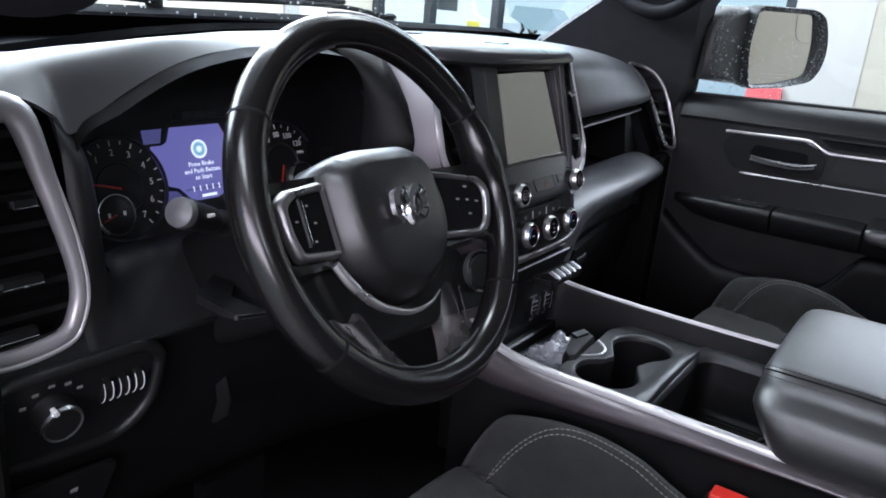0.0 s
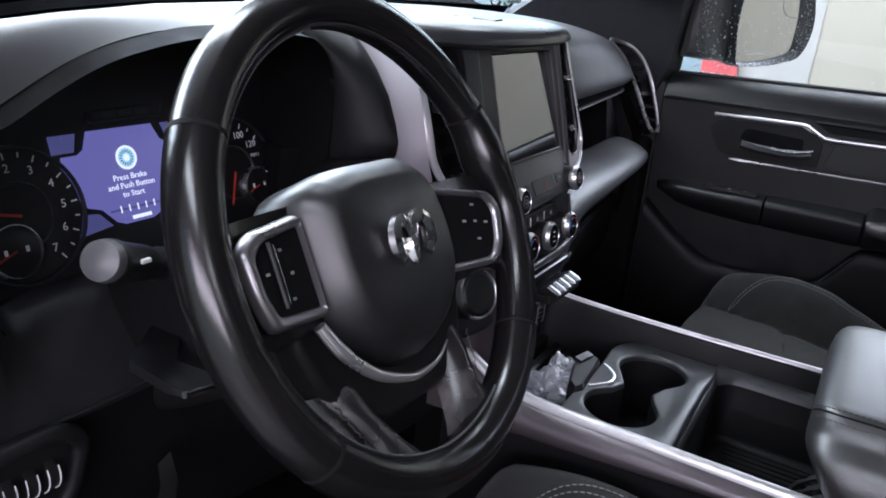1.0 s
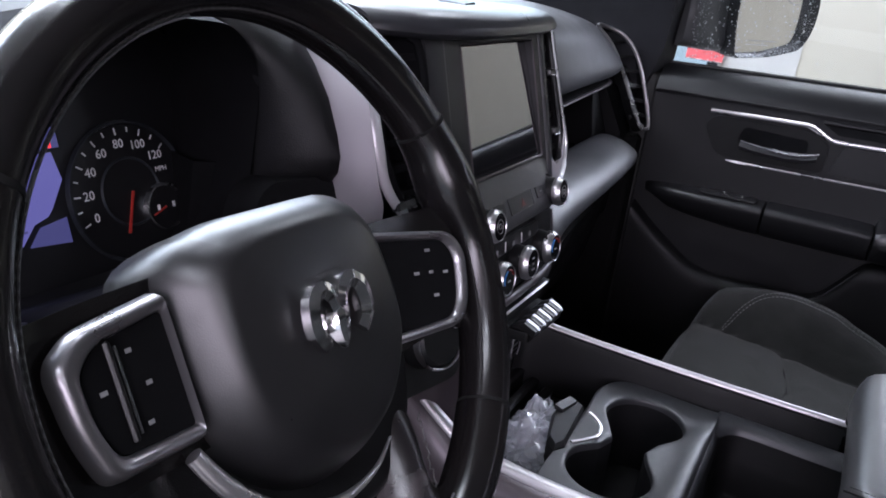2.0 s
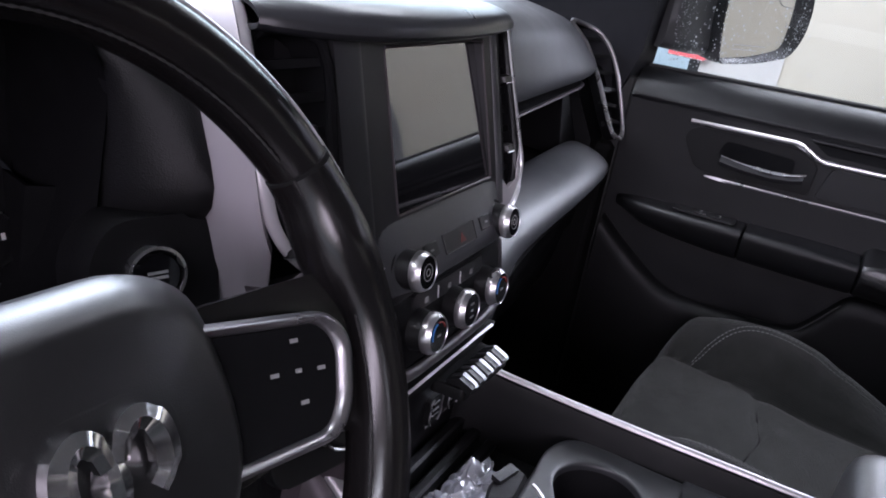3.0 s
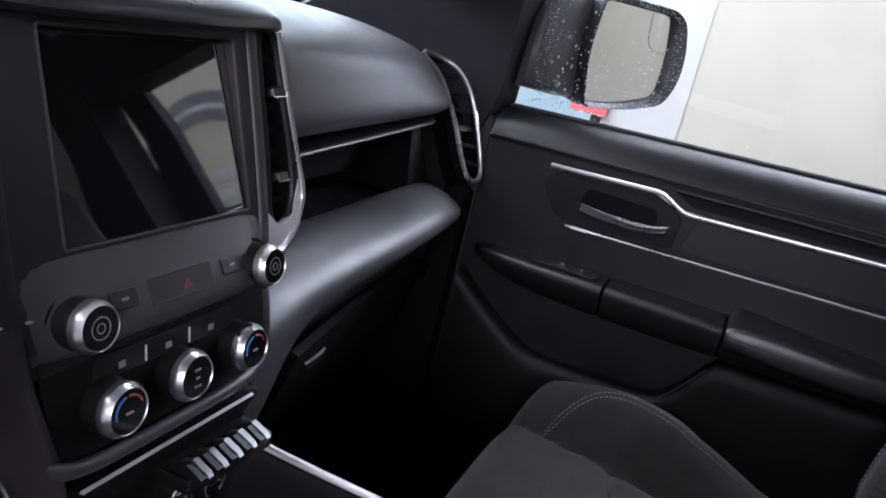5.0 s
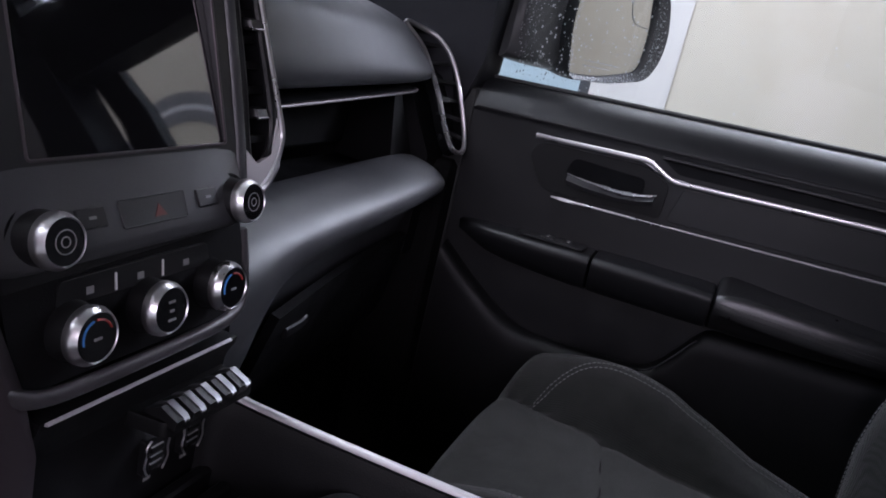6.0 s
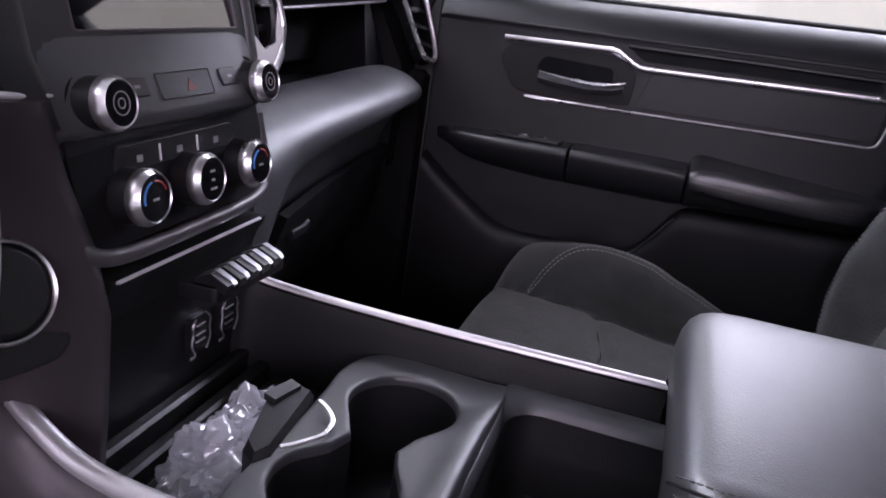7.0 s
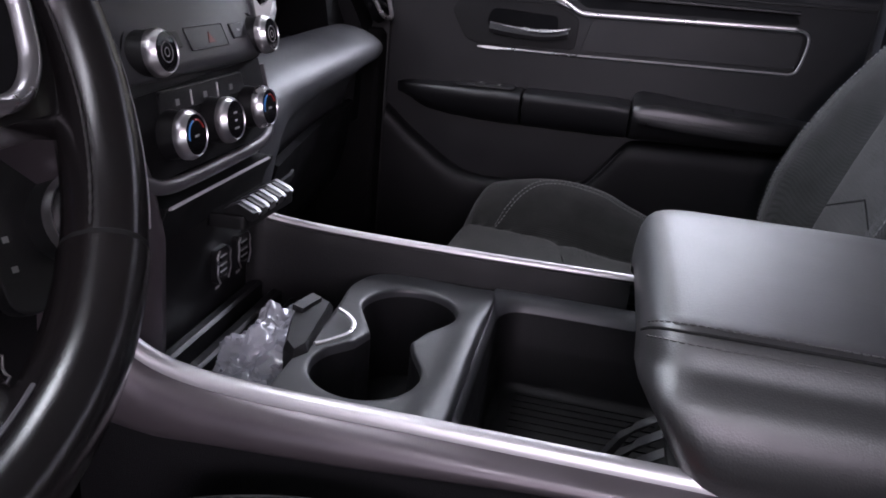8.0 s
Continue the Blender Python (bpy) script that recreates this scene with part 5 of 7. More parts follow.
# rounded grey strip beside the screen
part("side_strip", loft([[CSm @ V(x + a, cz(z), h) for a, h in ((-0.0075, 0.0), (-0.0065, 0.0035), (-0.003, 0.0055), (0.002, 0.0055), (0.0055, 0.003), (0.007, -0.004))] for z, x in ((1.427, 0.1135), (1.38, 0.1155), (1.33, 0.1175), (1.28, 0.1185), (1.25, 0.117))]), "dash", cs, smooth=60)
# right-hand vent with its silver edge
rvo = [CSm @ V(x, cz(z), 0.0) for x, z in ((0.124, 1.420), (0.148, 1.421), (0.158, 1.37), (0.168, 1.30), (0.158, 1.268), (0.138, 1.258), (0.128, 1.270), (0.128, 1.33))]
vent("air_vent", rvo, (CSm.to_3x3() @ V(0.1, 0, 1)).normalized(), 7, V(1, 0, 0), cs, "narrow air vent beside the screen", "plastic", ((0.004, 0.28, 0.008), (0.004, 0.72, 0.01)))
edge = [CSm @ V(x, cz(z), 0.004) for x, z in ((0.150, 1.424), (0.160, 1.37), (0.176, 1.295), (0.172, 1.272), (0.156, 1.252), (0.136, 1.240), (0.118, 1.243))]
part("silver_edge", tube(spline(edge, 5), [0.0025] * 10 + [0.003] * 8 + [0.0045] * 13, 8, up=(0, -1, 0)), "satin", cs, "bright satin edge round the vent")
part("silver_fill", prism(rounded([(0.117, cz(1.248)), (0.137, cz(1.243)), (0.157, cz(1.255)), (0.172, cz(1.275)), (0.170, cz(1.300)), (0.158, cz(1.268)), (0.136, cz(1.262)), (0.120, cz(1.276))], 0.003), 0.005, CSm, 0.001), "vent_satin", cs)
# left-hand vent with its silver edge
lvo = [V(-0.200, 0.1085, 1.421), V(-0.2105, 0.0885, 1.388), V(-0.2205, 0.0725, 1.358), V(-0.2225, 0.0635, 1.330), V(-0.2140, 0.0570, 1.303), V(-0.203, 0.0490, 1.281), V(-0.186, 0.0395, 1.266), V(-0.168, 0.0340, 1.262), V(-0.162, 0.0375, 1.277), V(-0.166, 0.0530, 1.34), V(-0.168, 0.0730, 1.421)]
vent("air_vent", lvo, CSm.to_3x3() @ V(0, 0, 1), 6, V(1, 0, 0), cs, "wide air vent beside the screen", "visor_black", ((0.0, 0.60, 0.022), (-0.01, 0.12, 0.016), (0.02, 0.12, 0.006)), "visor_black")
ledge = spline([V(-0.186, 0.175, 1.4485), V(-0.198, 0.145, 1.449), V(-0.2065, 0.123, 1.444), V(-0.2120, 0.107, 1.424), V(-0.2205, 0.0895, 1.392), V(-0.2300, 0.0715, 1.360), V(-0.2320, 0.0620, 1.332), V(-0.2265, 0.0565, 1.303), V(-0.214, 0.0480, 1.279), V(-0.195, 0.0380, 1.262), V(-0.165, 0.0290, 1.250), V(-0.118, 0.0235, 1.246)], 5)
band = []
for k, p in enumerate(ledge):
    tx = (ledge[min(k + 1, len(ledge) - 1)] - ledge[max(k - 1, 0)]).normalized()
    n0 = V(-0.30, -0.95, 0.10)
    n0 = (n0 - tx * n0.dot(tx)).normalized()
    w0 = tx.cross(n0)
    wide = float(np.interp(k / (len(ledge) - 1), (0, 0.1, 0.55, 0.75, 0.92, 1), (0.0045, 0.0060, 0.0062, 0.0046, 0.0032, 0.0010)))
    band.append([p + w0 * wide * math.cos(a) + n0 * min(0.0034, wide * 0.75) * math.sin(a) for a in [i * math.pi / 6 for i in range(12)]])
part("silver_edge", loft(band), "vent_satin", cs, "broad satin silver edge round the vent", smooth=60)
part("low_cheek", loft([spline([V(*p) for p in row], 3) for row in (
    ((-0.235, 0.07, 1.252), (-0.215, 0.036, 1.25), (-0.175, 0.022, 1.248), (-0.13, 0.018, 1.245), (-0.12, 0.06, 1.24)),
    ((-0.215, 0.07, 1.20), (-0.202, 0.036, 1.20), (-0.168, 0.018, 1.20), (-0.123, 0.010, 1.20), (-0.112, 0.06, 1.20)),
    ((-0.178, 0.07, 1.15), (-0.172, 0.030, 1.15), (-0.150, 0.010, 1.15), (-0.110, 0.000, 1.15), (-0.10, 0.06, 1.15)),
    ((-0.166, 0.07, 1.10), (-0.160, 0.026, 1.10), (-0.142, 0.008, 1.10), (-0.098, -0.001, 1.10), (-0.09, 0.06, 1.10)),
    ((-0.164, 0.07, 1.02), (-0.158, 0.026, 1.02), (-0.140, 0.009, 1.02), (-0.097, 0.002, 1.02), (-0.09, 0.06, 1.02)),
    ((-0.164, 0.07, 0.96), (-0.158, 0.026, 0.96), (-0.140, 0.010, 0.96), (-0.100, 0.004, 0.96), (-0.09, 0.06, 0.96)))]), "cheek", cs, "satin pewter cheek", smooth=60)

# lower panel: radio strip, switch row, climate knobs
LOm = facing((0, 0.020, 1.24), (1, 0, 0), (0, 0.2, 1))
part("radio_strip", prism(rounded([(-0.118, -0.032), (0.112, -0.022), (0.114, -0.012), (0.108, -0.006), (-0.114, -0.006), (-0.120, -0.016)], 0.004), 0.010, LOm @ Matrix.Translation((0, 0, -0.01)), 0.003), "plastic", cs)
LIm = CSm @ Matrix.Translation((0, cz(1.243), 0.0128)) @ Matrix.Rotation(radians(-14.5), 4, "X")
part("display_slot", prism(rounded([(-0.032, -0.010), (0.030, -0.010), (0.032, 0.009), (-0.032, 0.009)], 0.002), 0.0012, LIm), "face_black", cs)
part("slot_edge", tube([LIm @ V(x, y, 0.0012) for x, y in rounded([(-0.032, -0.010), (0.030, -0.010), (0.032, 0.009), (-0.032, 0.009)], 0.002)], 0.0005, 4, True), "grey_plastic", cs)
part("warning_mark", prism([(-0.006, -0.004), (0.006, -0.004), (0.0, 0.005)], 0.0016, LIm @ Matrix.Translation((0.004, -0.002, 0))), mat("dull_red_mark", (0.12, 0.015, 0.012), 0.5), cs)
for s in (-1, 1):
    part("button", box((s * 0.056 - 0.012, -0.006, 0), (s * 0.056 + 0.012, 0.008, 0.0022), 0.001, 1, m=LIm), "face_black", cs)
    part("mark", box((s * 0.056 - 0.003, 0.0, 0.0022), (s * 0.056 + 0.003, 0.002, 0.0025), m=LIm), "dim_ink", cs)
CLM = facing((0, 0.012, 1.18), (1, 0, 0), (0, 0.14, 1))
part("climate_panel", prism(rounded([(-0.105, -0.036), (0.085, -0.034), (0.092, -0.02), (0.088, 0.016), (0.074, 0.034), (-0.095, 0.028), (-0.112, 0.01), (-0.113, -0.026)], 0.01), 0.010, CLM @ Matrix.Translation((0, 0, -0.010)), 0.002), "plastic", cs)
part("stack_core", loft([[V(-0.12, 0.08, 1.27), V(-0.118, 0.042, 1.27), V(0.112, 0.042, 1.27), V(0.115, 0.08, 1.27)], [V(-0.12, 0.08, 1.23), V(-0.118, 0.022, 1.23), V(0.110, 0.022, 1.23), V(0.114, 0.08, 1.23)], [V(-0.12, 0.08, 1.2), V(-0.118, 0.012, 1.2), V(0.108, 0.012, 1.2), V(0.112, 0.08, 1.2)],
     [V(-0.115, 0.08, 1.145), V(-0.112, 0.003, 1.145), V(0.105, 0.002, 1.145), V(0.11, 0.08, 1.145)]]), "matte", cs)
sw = part("seat_heater_strip", prism(rounded([(-0.082, 0.012), (0.066, 0.012), (0.062, 0.03), (-0.078, 0.03)], 0.004), 0.004, CLM, 0.0015), "plastic", cs)
for x in (-0.033, 0.012):
    part("divider", box((x - 0.0008, 0.014, 0.004), (x + 0.0008, 0.026, 0.0048), m=CLM), "ink", sw)
for x in (-0.055, -0.01, 0.037):
    part("mark", box((x - 0.003, 0.0165, 0.004), (x + 0.003, 0.0215, 0.0045), m=CLM), "dim_ink", sw)


def knob(x, m, r, h, name, label, climate=False):
    k = part(name, lathe([(0.0, h), (r * 0.86, h), (r * 0.9, h - 0.001), (r * 0.94, h * 0.55), (r * 1.0, h * 0.3), (r * 1.05, 0.0)], 36, m), "plastic", cs, label)
    part("knob_ring", lathe([(r * 0.82, h), (r * 0.85, h + 0.0010), (r * 0.97, h - 0.0025), (r * 1.02, h - 0.005), (r * 1.02, h - 0.009), (r * 0.94, h - 0.010)], 40, m), "knob_metal", k)
    part("knob_face", lathe([(0.0, h + 0.0006), (r * 0.80, h + 0.0004), (r * 0.83, h - 0.0005)], 32, m), "gloss", k)
    if climate:
        for lo, hi, ink in ((105, 200, "blue_print"), (20, 95, "orange_print")):
            part("arc_mark", tube([m @ V(r * 0.60 * math.cos(radians(a)), r * 0.60 * math.sin(radians(a)), h + 0.0008) for a in range(lo, hi + 1, 8)], 0.0008, 5, up=(0, -1, 0)), ink, k)
    if name == "radio_knob":
        for q in (0.18, 0.42):
            part("mark", tube([m @ V(r * q * math.cos(radians(a)), r * q * math.sin(radians(a)), h + 0.0007) for a in range(0, 360, 20)], 0.0004, 4, True, up=(0, -1, 0)), "dim_ink", k)
    for dy, w in ((0.32, 0.16), (-0.02, 0.10), (-0.36, 0.20)) if name != "radio_knob" and not climate else ((-0.05, 0.16),) if climate else ():
        part("mark", box((-r * w, r * dy - 0.0009, h + 0.0006), (r * w, r * dy + 0.0009, h + 0.001), m=m), "dim_ink", k)
    part("knob_seat", lathe([(r * 1.06, 0.001), (r * 1.22, 0.001), (r * 1.26, -0.002)], 32, m), "matte", k)


for x in (-0.092, 0.092):
    knob(x, LOm @ Matrix.Translation((x, -0.001, 0)), 0.0175, 0.024, "radio_knob", "round black knob with a chrome ring")
for x, c in ((-0.071, True), (-0.004, False), (0.066, True)):
    knob(x, CLM @ Matrix.Translation((x, -0.004, 0)), 0.0195, 0.026, "climate_knob", "round climate knob with a chrome ring", c)
# grey roll under the climate panel, slot, switch shelf
part("roll", tube(spline([(-0.135, 0.010, 1.160), (-0.118, 0.002, 1.149), (-0.095, -0.001, 1.141), (-0.05, -0.002, 1.139), (0.05, -0.002, 1.140), (0.092, 0.001, 1.143), (0.110, 0.006, 1.152), (0.116, 0.013, 1.18), (0.116, 0.020, 1.21)], 6), 0.0064, 12, up=(0, 0, 1), flat=0.8), "roll_grey", cs)
part("slot_line", loft([[V(x, -0.002, 1.1220), V(x, -0.0066, 1.1232), V(x, -0.0067, 1.1241), V(x, -0.004, 1.1250)] for x in (-0.096, -0.05, 0.0, 0.04, 0.088)]), "vent_satin", cs, "thin bright line over the slot")
part("gloss_band", loft([[V(-0.100, 0.06, z), V(-0.100, y, z), V(0.096, y - 0.002, z), V(0.10, 0.06, z)] for y, z in ((-0.0035, 1.1245), (-0.002, 1.118), (0.004, 1.108), (0.010, 1.088))]), "bin_black", cs)
tb = part("toggle_shelf", prism(rounded([(-0.012, 0.012), (-0.008, -0.026), (0.094, -0.030), (0.098, 0.012)], 0.006), 0.013, Matrix.Translation((0, 0, 1.081)), 0.003), "bin_black", cs, "switch shelf")
for k in range(5):
    x = 0.001 + k * 0.0187
    t = part("toggle", loft([[V(x - 0.0068, -0.003, 1.0935), V(x + 0.0068, -0.003, 1.0935), V(x + 0.0068, -0.003, 1.097), V(x - 0.0068, -0.003, 1.097)],
                             [V(x - 0.0068, -0.016, 1.0935), V(x + 0.0068, -0.016, 1.0935), V(x + 0.0068, -0.017, 1.104), V(x - 0.0068, -0.017, 1.104)],
                             [V(x - 0.0068, -0.031, 1.089), V(x + 0.0068, -0.031, 1.089), V(x + 0.0068, -0.033, 1.097), V(x - 0.0068, -0.033, 1.097)]]), "plastic", tb)
    part("toggle_edge", loft([[V(x + a, y, z), V(x + b, y, z), V(x + b, y, z + 0.0016), V(x + a, y, z + 0.0016)] for y, z, a, b in ((-0.005, 1.0975, 0.0005, 0.0068), (-0.016, 1.1034, 0.0, 0.0068), (-0.0185, 1.1028, 0.0, 0.0068), (-0.031, 1.0975, 0.0005, 0.0068), (-0.034, 1.0945, 0.001, 0.0064))]), "toggle_metal", t)
part("socket_wall", box((-0.115, 0.034, 0.94), (0.135, 0.05, 1.10)), "plastic", cs)
for ux in (0.052, 0.098):
    u = part("usb_socket", prism(rounded([(ux - 0.013, 0.998), (ux + 0.013, 0.998), (ux + 0.014, 1.034), (ux - 0.014, 1.034)], 0.005), 0.006, Matrix(((1, 0, 0, 0), (0, 0, -1, 0.034), (0, 1, 0, 0), (0, 0, 0, 1))), 0.001), "plastic", cs)
    for s in (-1, 1):
        part("socket_trim", tube(spline([(ux + s * 0.0085, 0.026, 1.0335), (ux + s * 0.0135, 0.026, 1.028), (ux + s * 0.0125, 0.026, 1.019), (ux + s * 0.0140, 0.026, 1.009), (ux + s * 0.0085, 0.026, 0.9985)], 3), 0.0010, 5), "satin", u)
    for z in (1.007, 1.014, 1.023):
        part("port", box((ux - 0.007, 0.0255, z - 0.002), (ux + 0.007, 0.0275, z + 0.002)), "rubber", u)
        part("port_edge", box((ux - 0.007, 0.0262, z + 0.0022), (ux + 0.007, 0.0275, z + 0.0029)), "dim_ink", u)
    part("mark", box((ux - 0.004, 0.0335, 0.988), (ux + 0.004, 0.0341, 0.991)), "dim_ink", u)


# ---- console between the seats ----
co = thing("centre_console", (0, -0.3, FLOOR), "black centre console with satin side rails and cup holders", "console")


def rail_line(s):
    if s < 0:
        return spline([(-0.150, 0.045, 1.070), (-0.156, 0.005, 1.046), (-0.157, -0.035, 1.027), (-0.156, -0.10, 1.019), (-0.156, -0.22, 1.019), (-0.157, -0.36, 1.020), (-0.160, -0.48, 1.022), (-0.165, -0.66, 1.022)], 6)
    return spline([(0.122, 0.03, 1.062), (0.134, 0.01, 1.048), (0.143, -0.06, 1.040), (0.150, -0.18, 1.036), (0.157, -0.30, 1.034), (0.160, -0.40, 1.034), (0.163, -0.55, 1.034), (0.165, -0.66, 1.034)], 6)


for s in (-1, 1):
    line = rail_line(s)
    k = 1.0 if s < 0 else 0.62
    part("rail", loft([[p + V(s * dx * k, 0, dz * k) for dx, dz in ((-0.0085, -0.006), (-0.0080, -0.0025), (-0.0060, 0.0005), (-0.0025, 0.0020), (0.0015, 0.0018), (0.0048, -0.0002), (0.0066, -0.0036), (0.0070, -0.0075))] for p in line]), "rail_satin", co, "bright satin rail", smooth=60)
    # satin flank outside the rail, then black skirt to the floor
    fl = []
    for p in line:
        h = p.z - float(np.interp(-p.y, (-0.05, 0.03, 0.18, 0.31, 0.48, 0.66), (0.975, 0.968, 0.977, 0.990, 1.003, 1.008)))
        fl.append([p + V(s * dx, 0, -0.0068 - (h - 0.0068) * f) for dx, f in ((0.0060, 0.0), (0.0085, 0.01), (0.0150, 0.10), (0.0205, 0.24), (0.0236, 0.42), (0.0242, 0.58), (0.0228, 0.75), (0.0185, 0.90), (0.0125, 1.0))])
    part("flank", shell(fl, 0.004), "satin_dark" if s < 0 else "plastic", co)
    sk = [[Vector(f[-1]) + V(0, 0, 0.002), V(p.x + s * 0.012, p.y, 0.90), V(p.x + s * 0.014, p.y, 0.78), V(p.x + s * 0.016, p.y, FLOOR)] for p, f in zip(line, fl)]
    part("skirt", shell(sk, 0.004), "dash_low", co)
    iw = [[p + V(-s * 0.0035, 0, -0.0075), p + V(-s * 0.0075, 0, -0.02), V(p.x - s * 0.012, p.y, 0.985), V(p.x - s * 0.016, p.y, 0.94)] for p in line if p.y > -0.40]
    part("inner_wall", shell(iw, 0.003), "bin_black", co)
part("console_end", box((-0.165, -0.672, FLOOR), (0.165, -0.655, 1.02), 0.004, 1), "dash_low", co)
part("front_floor", box((-0.15, -0.105, 0.93), (0.14, 0.05, 0.945), 0.003, 1), "rubber", co)
for k, (y, z) in enumerate(((0.022, 0.968), (0.0, 0.958), (-0.022, 0.95))):
    part("ridge", box((-0.145, y - 0.007, 0.944), (0.135, y + 0.007, z + 0.006), 0.003, 1), "plastic", co)
for x, y, w in ((-0.11, -0.002, 0.01), (-0.125, 0.018, 0.006)):
    part("mark", box((x, y, 0.9745), (x + w, y + 0.004, 0.9752)), "ink", co)

# tray with the two joined cup wells
tray_o = rounded([(-0.142, -0.098), (0.045, -0.098), (0.10, -0.094), (0.142, -0.112), (0.142, -0.2465), (0.110, -0.2465), (-0.110, -0.2465), (-0.142, -0.2465)], [0.008, 0.02, 0.03, 0.03, 0.005, 0.012, 0.012, 0.005], 6)
cups = []
c1, c2, rc = V(-0.066, -0.162, 0), V(0.060, -0.168, 0), 0.047
for a in range(60, 301, 10):
    cups.append(V(c1.x + rc * math.cos(radians(a)), c1.y + rc * math.sin(radians(a)), 0))
cups += [V(-0.022, -0.192, 0), V(-0.006, -0.186, 0), V(0.016, -0.194, 0)]
for a in range(-120, 121, 10):
    cups.append(V(c2.x + rc * math.cos(radians(a)), c2.y + rc * math.sin(radians(a)), 0))
cups += [V(0.016, -0.138, 0), V(0.0, -0.146, 0), V(-0.024, -0.138, 0)]


TZ = 1.000


def polar(loop, n, c):
    """Points of a loop where n even rays from c leave it."""
    out = []
    pts = [Vector((p[0], p[1], 0)) for p in loop]
    for i in range(n):
        d = V(math.cos(2 * math.pi * i / n), math.sin(2 * math.pi * i / n), 0)
        best = None
        for a, b in zip(pts, pts[1:] + pts[:1]):
            e = b - a
            den = d.x * e.y - d.y * e.x
            if abs(den) < 1e-12:
                continue
            w = a - c
            t = (w.x * e.y - w.y * e.x) / den
            q = (w.x * d.y - w.y * d.x) / den
            if t > 0 and -1e-9 <= q <= 1 + 1e-9 and (best is None or t > best):
                best = t
        out.append(c + d * best)
    return out


cN = 144
cc = V(-0.003, -0.164, 0)
to, ti = polar(tray_o, cN, cc), polar(cups, cN, cc)


def ridge(p):
    """Height of the tray over its level: a soft ridge along the back that sinks into the ledge of the far wall."""
    yr = -0.2315 - 0.006 * max(0, (p.x - 0.04) / 0.06) + 0.006 * max(0, (-0.06 - p.x) / 0.06)
    fade = max(0.0, min(1.0, (0.125 - p.x) / 0.075))
    return V(0, 0, (0.0015 + 0.0055 * fade * fade * (3 - 2 * fade)) * math.exp(-((p.y - yr + 0.003) / 0.015) ** 2))


rim = [p + (q - p).normalized() * min(0.0035, (q - p).length * 0.4) for p, q in zip(ti, to)]
rings = [[p.lerp(cc, 0.05) + V(0, 0, TZ - 0.055) for p in to], [p + V(0, 0, TZ - 0.012) for p in to], [p.lerp(q, 0.02) + V(0, 0, TZ - 0.005) for p, q in zip(to, ti)]]
for k in (0.06, 0.12, 0.2, 0.3, 0.42, 0.56, 0.72, 0.86):
    rings.append([p.lerp(q, k) + V(0, 0, TZ - (0.0015 if k < 0.1 else 0)) + ridge(p.lerp(q, k)) for p, q in zip(to, rim)])
rings += [[p + V(0, 0, TZ - 0.0004) + ridge(p) * 0.6 for p in rim], [p.lerp(q, 0.35) + V(0, 0, TZ - 0.0016) for p, q in zip(ti, rim)], [p + V(0, 0, TZ - 0.0042) for p in ti], [p + V(0, 0, TZ - 0.010) for p in ti]]
part("cup_tray", loft(rings, True, False), "tray", co, "grey cup tray with two joined wells", smooth=60)
part("cup_well", loft([[p + V(0, 0, TZ - 0.009) for p in ti], [cc + (p - cc) * 0.95 + V(0, 0, TZ - 0.10) for p in ti]], True, False), "matte", co)
part("well_floor", loft([[cc + (p - cc) * 0.96 + V(0, 0, TZ - 0.10) for p in ti], [cc + (p - cc) * 0.2 + V(0, 0, TZ - 0.103) for p in ti]], True, True), "rubber", co)
# deep bin between tray and armrest, with rounded corners and a step half-way down


def bin_loop(x0, x1, y0, y1, r, z):
    return [V(p[0], p[1], z) for p in rounded([(x0, y0), (x1, y0), (x1, y1), (x0, y1)], r, 7)]


rim_loops = [bin_loop(-0.150, 0.1475, -0.2395, -0.46, 0.006, 0.9955), bin_loop(-0.1475, 0.1465, -0.2410, -0.46, 0.010, 1.0005), bin_loop(-0.141, 0.140, -0.2440, -0.455, 0.018, 1.0022), bin_loop(-0.133, 0.131, -0.2475, -0.45, 0.030, 1.0008), bin_loop(-0.128, 0.125, -0.2500, -0.45, 0.034, 0.9962), bin_loop(-0.1265, 0.1225, -0.2515, -0.45, 0.035, 0.988)]
for loop in rim_loops:
    for p in loop:
        p.z -= 0.007 * max(0.0, min(1.0, (p.y + 0.264) / 0.014)) * max(0.0, min(1.0, (0.128 - p.x) / 0.03))
part("bin_rim", loft(rim_loops, True, False), "tray", co, "rounded grey rim of the bin", smooth=60)
part("bin", loft([bin_loop(-0.1265, 0.1225, -0.2515, -0.45, 0.035, 0.9885), bin_loop(-0.126, 0.119, -0.253, -0.45, 0.034, 0.955), bin_loop(-0.122, 0.115, -0.256, -0.45, 0.03, 0.951), bin_loop(-0.120, 0.114, -0.258, -0.45, 0.03, 0.912), bin_loop(-0.114, 0.108, -0.264, -0.44, 0.03, 0.903), bin_loop(-0.10, 0.10, -0.275, -0.43, 0.03, 0.901)], True, False), "bin_black", co, "black moulded bin", smooth=60)
part("bin_mat", prism(rounded([(-0.112, -0.435), (0.107, -0.435), (0.107, -0.266), (-0.112, -0.266)], 0.028, 6), 0.003, Matrix.Translation((0, 0, 0.900)), 0.001), "rubber", co)
for k in range(17):
    part("mat_rib", box((-0.100 + k * 0.0125, -0.425, 0.903), (-0.0972 + k * 0.0125, -0.28, 0.9046)), "rubber", co)
for k in range(4):
    x = -0.112 + k * 0.026
    part("hinge_rib", loft([[V(x + a, y, z) for a in (0, 0.012)] + [V(x + a, y + 0.012, z - 0.012) for a in (0.012, 0)] for y, z in ((-0.372, 0.915), (-0.378, 0.945), (-0.392, 0.972), (-0.41, 0.985))]), "plastic", co)

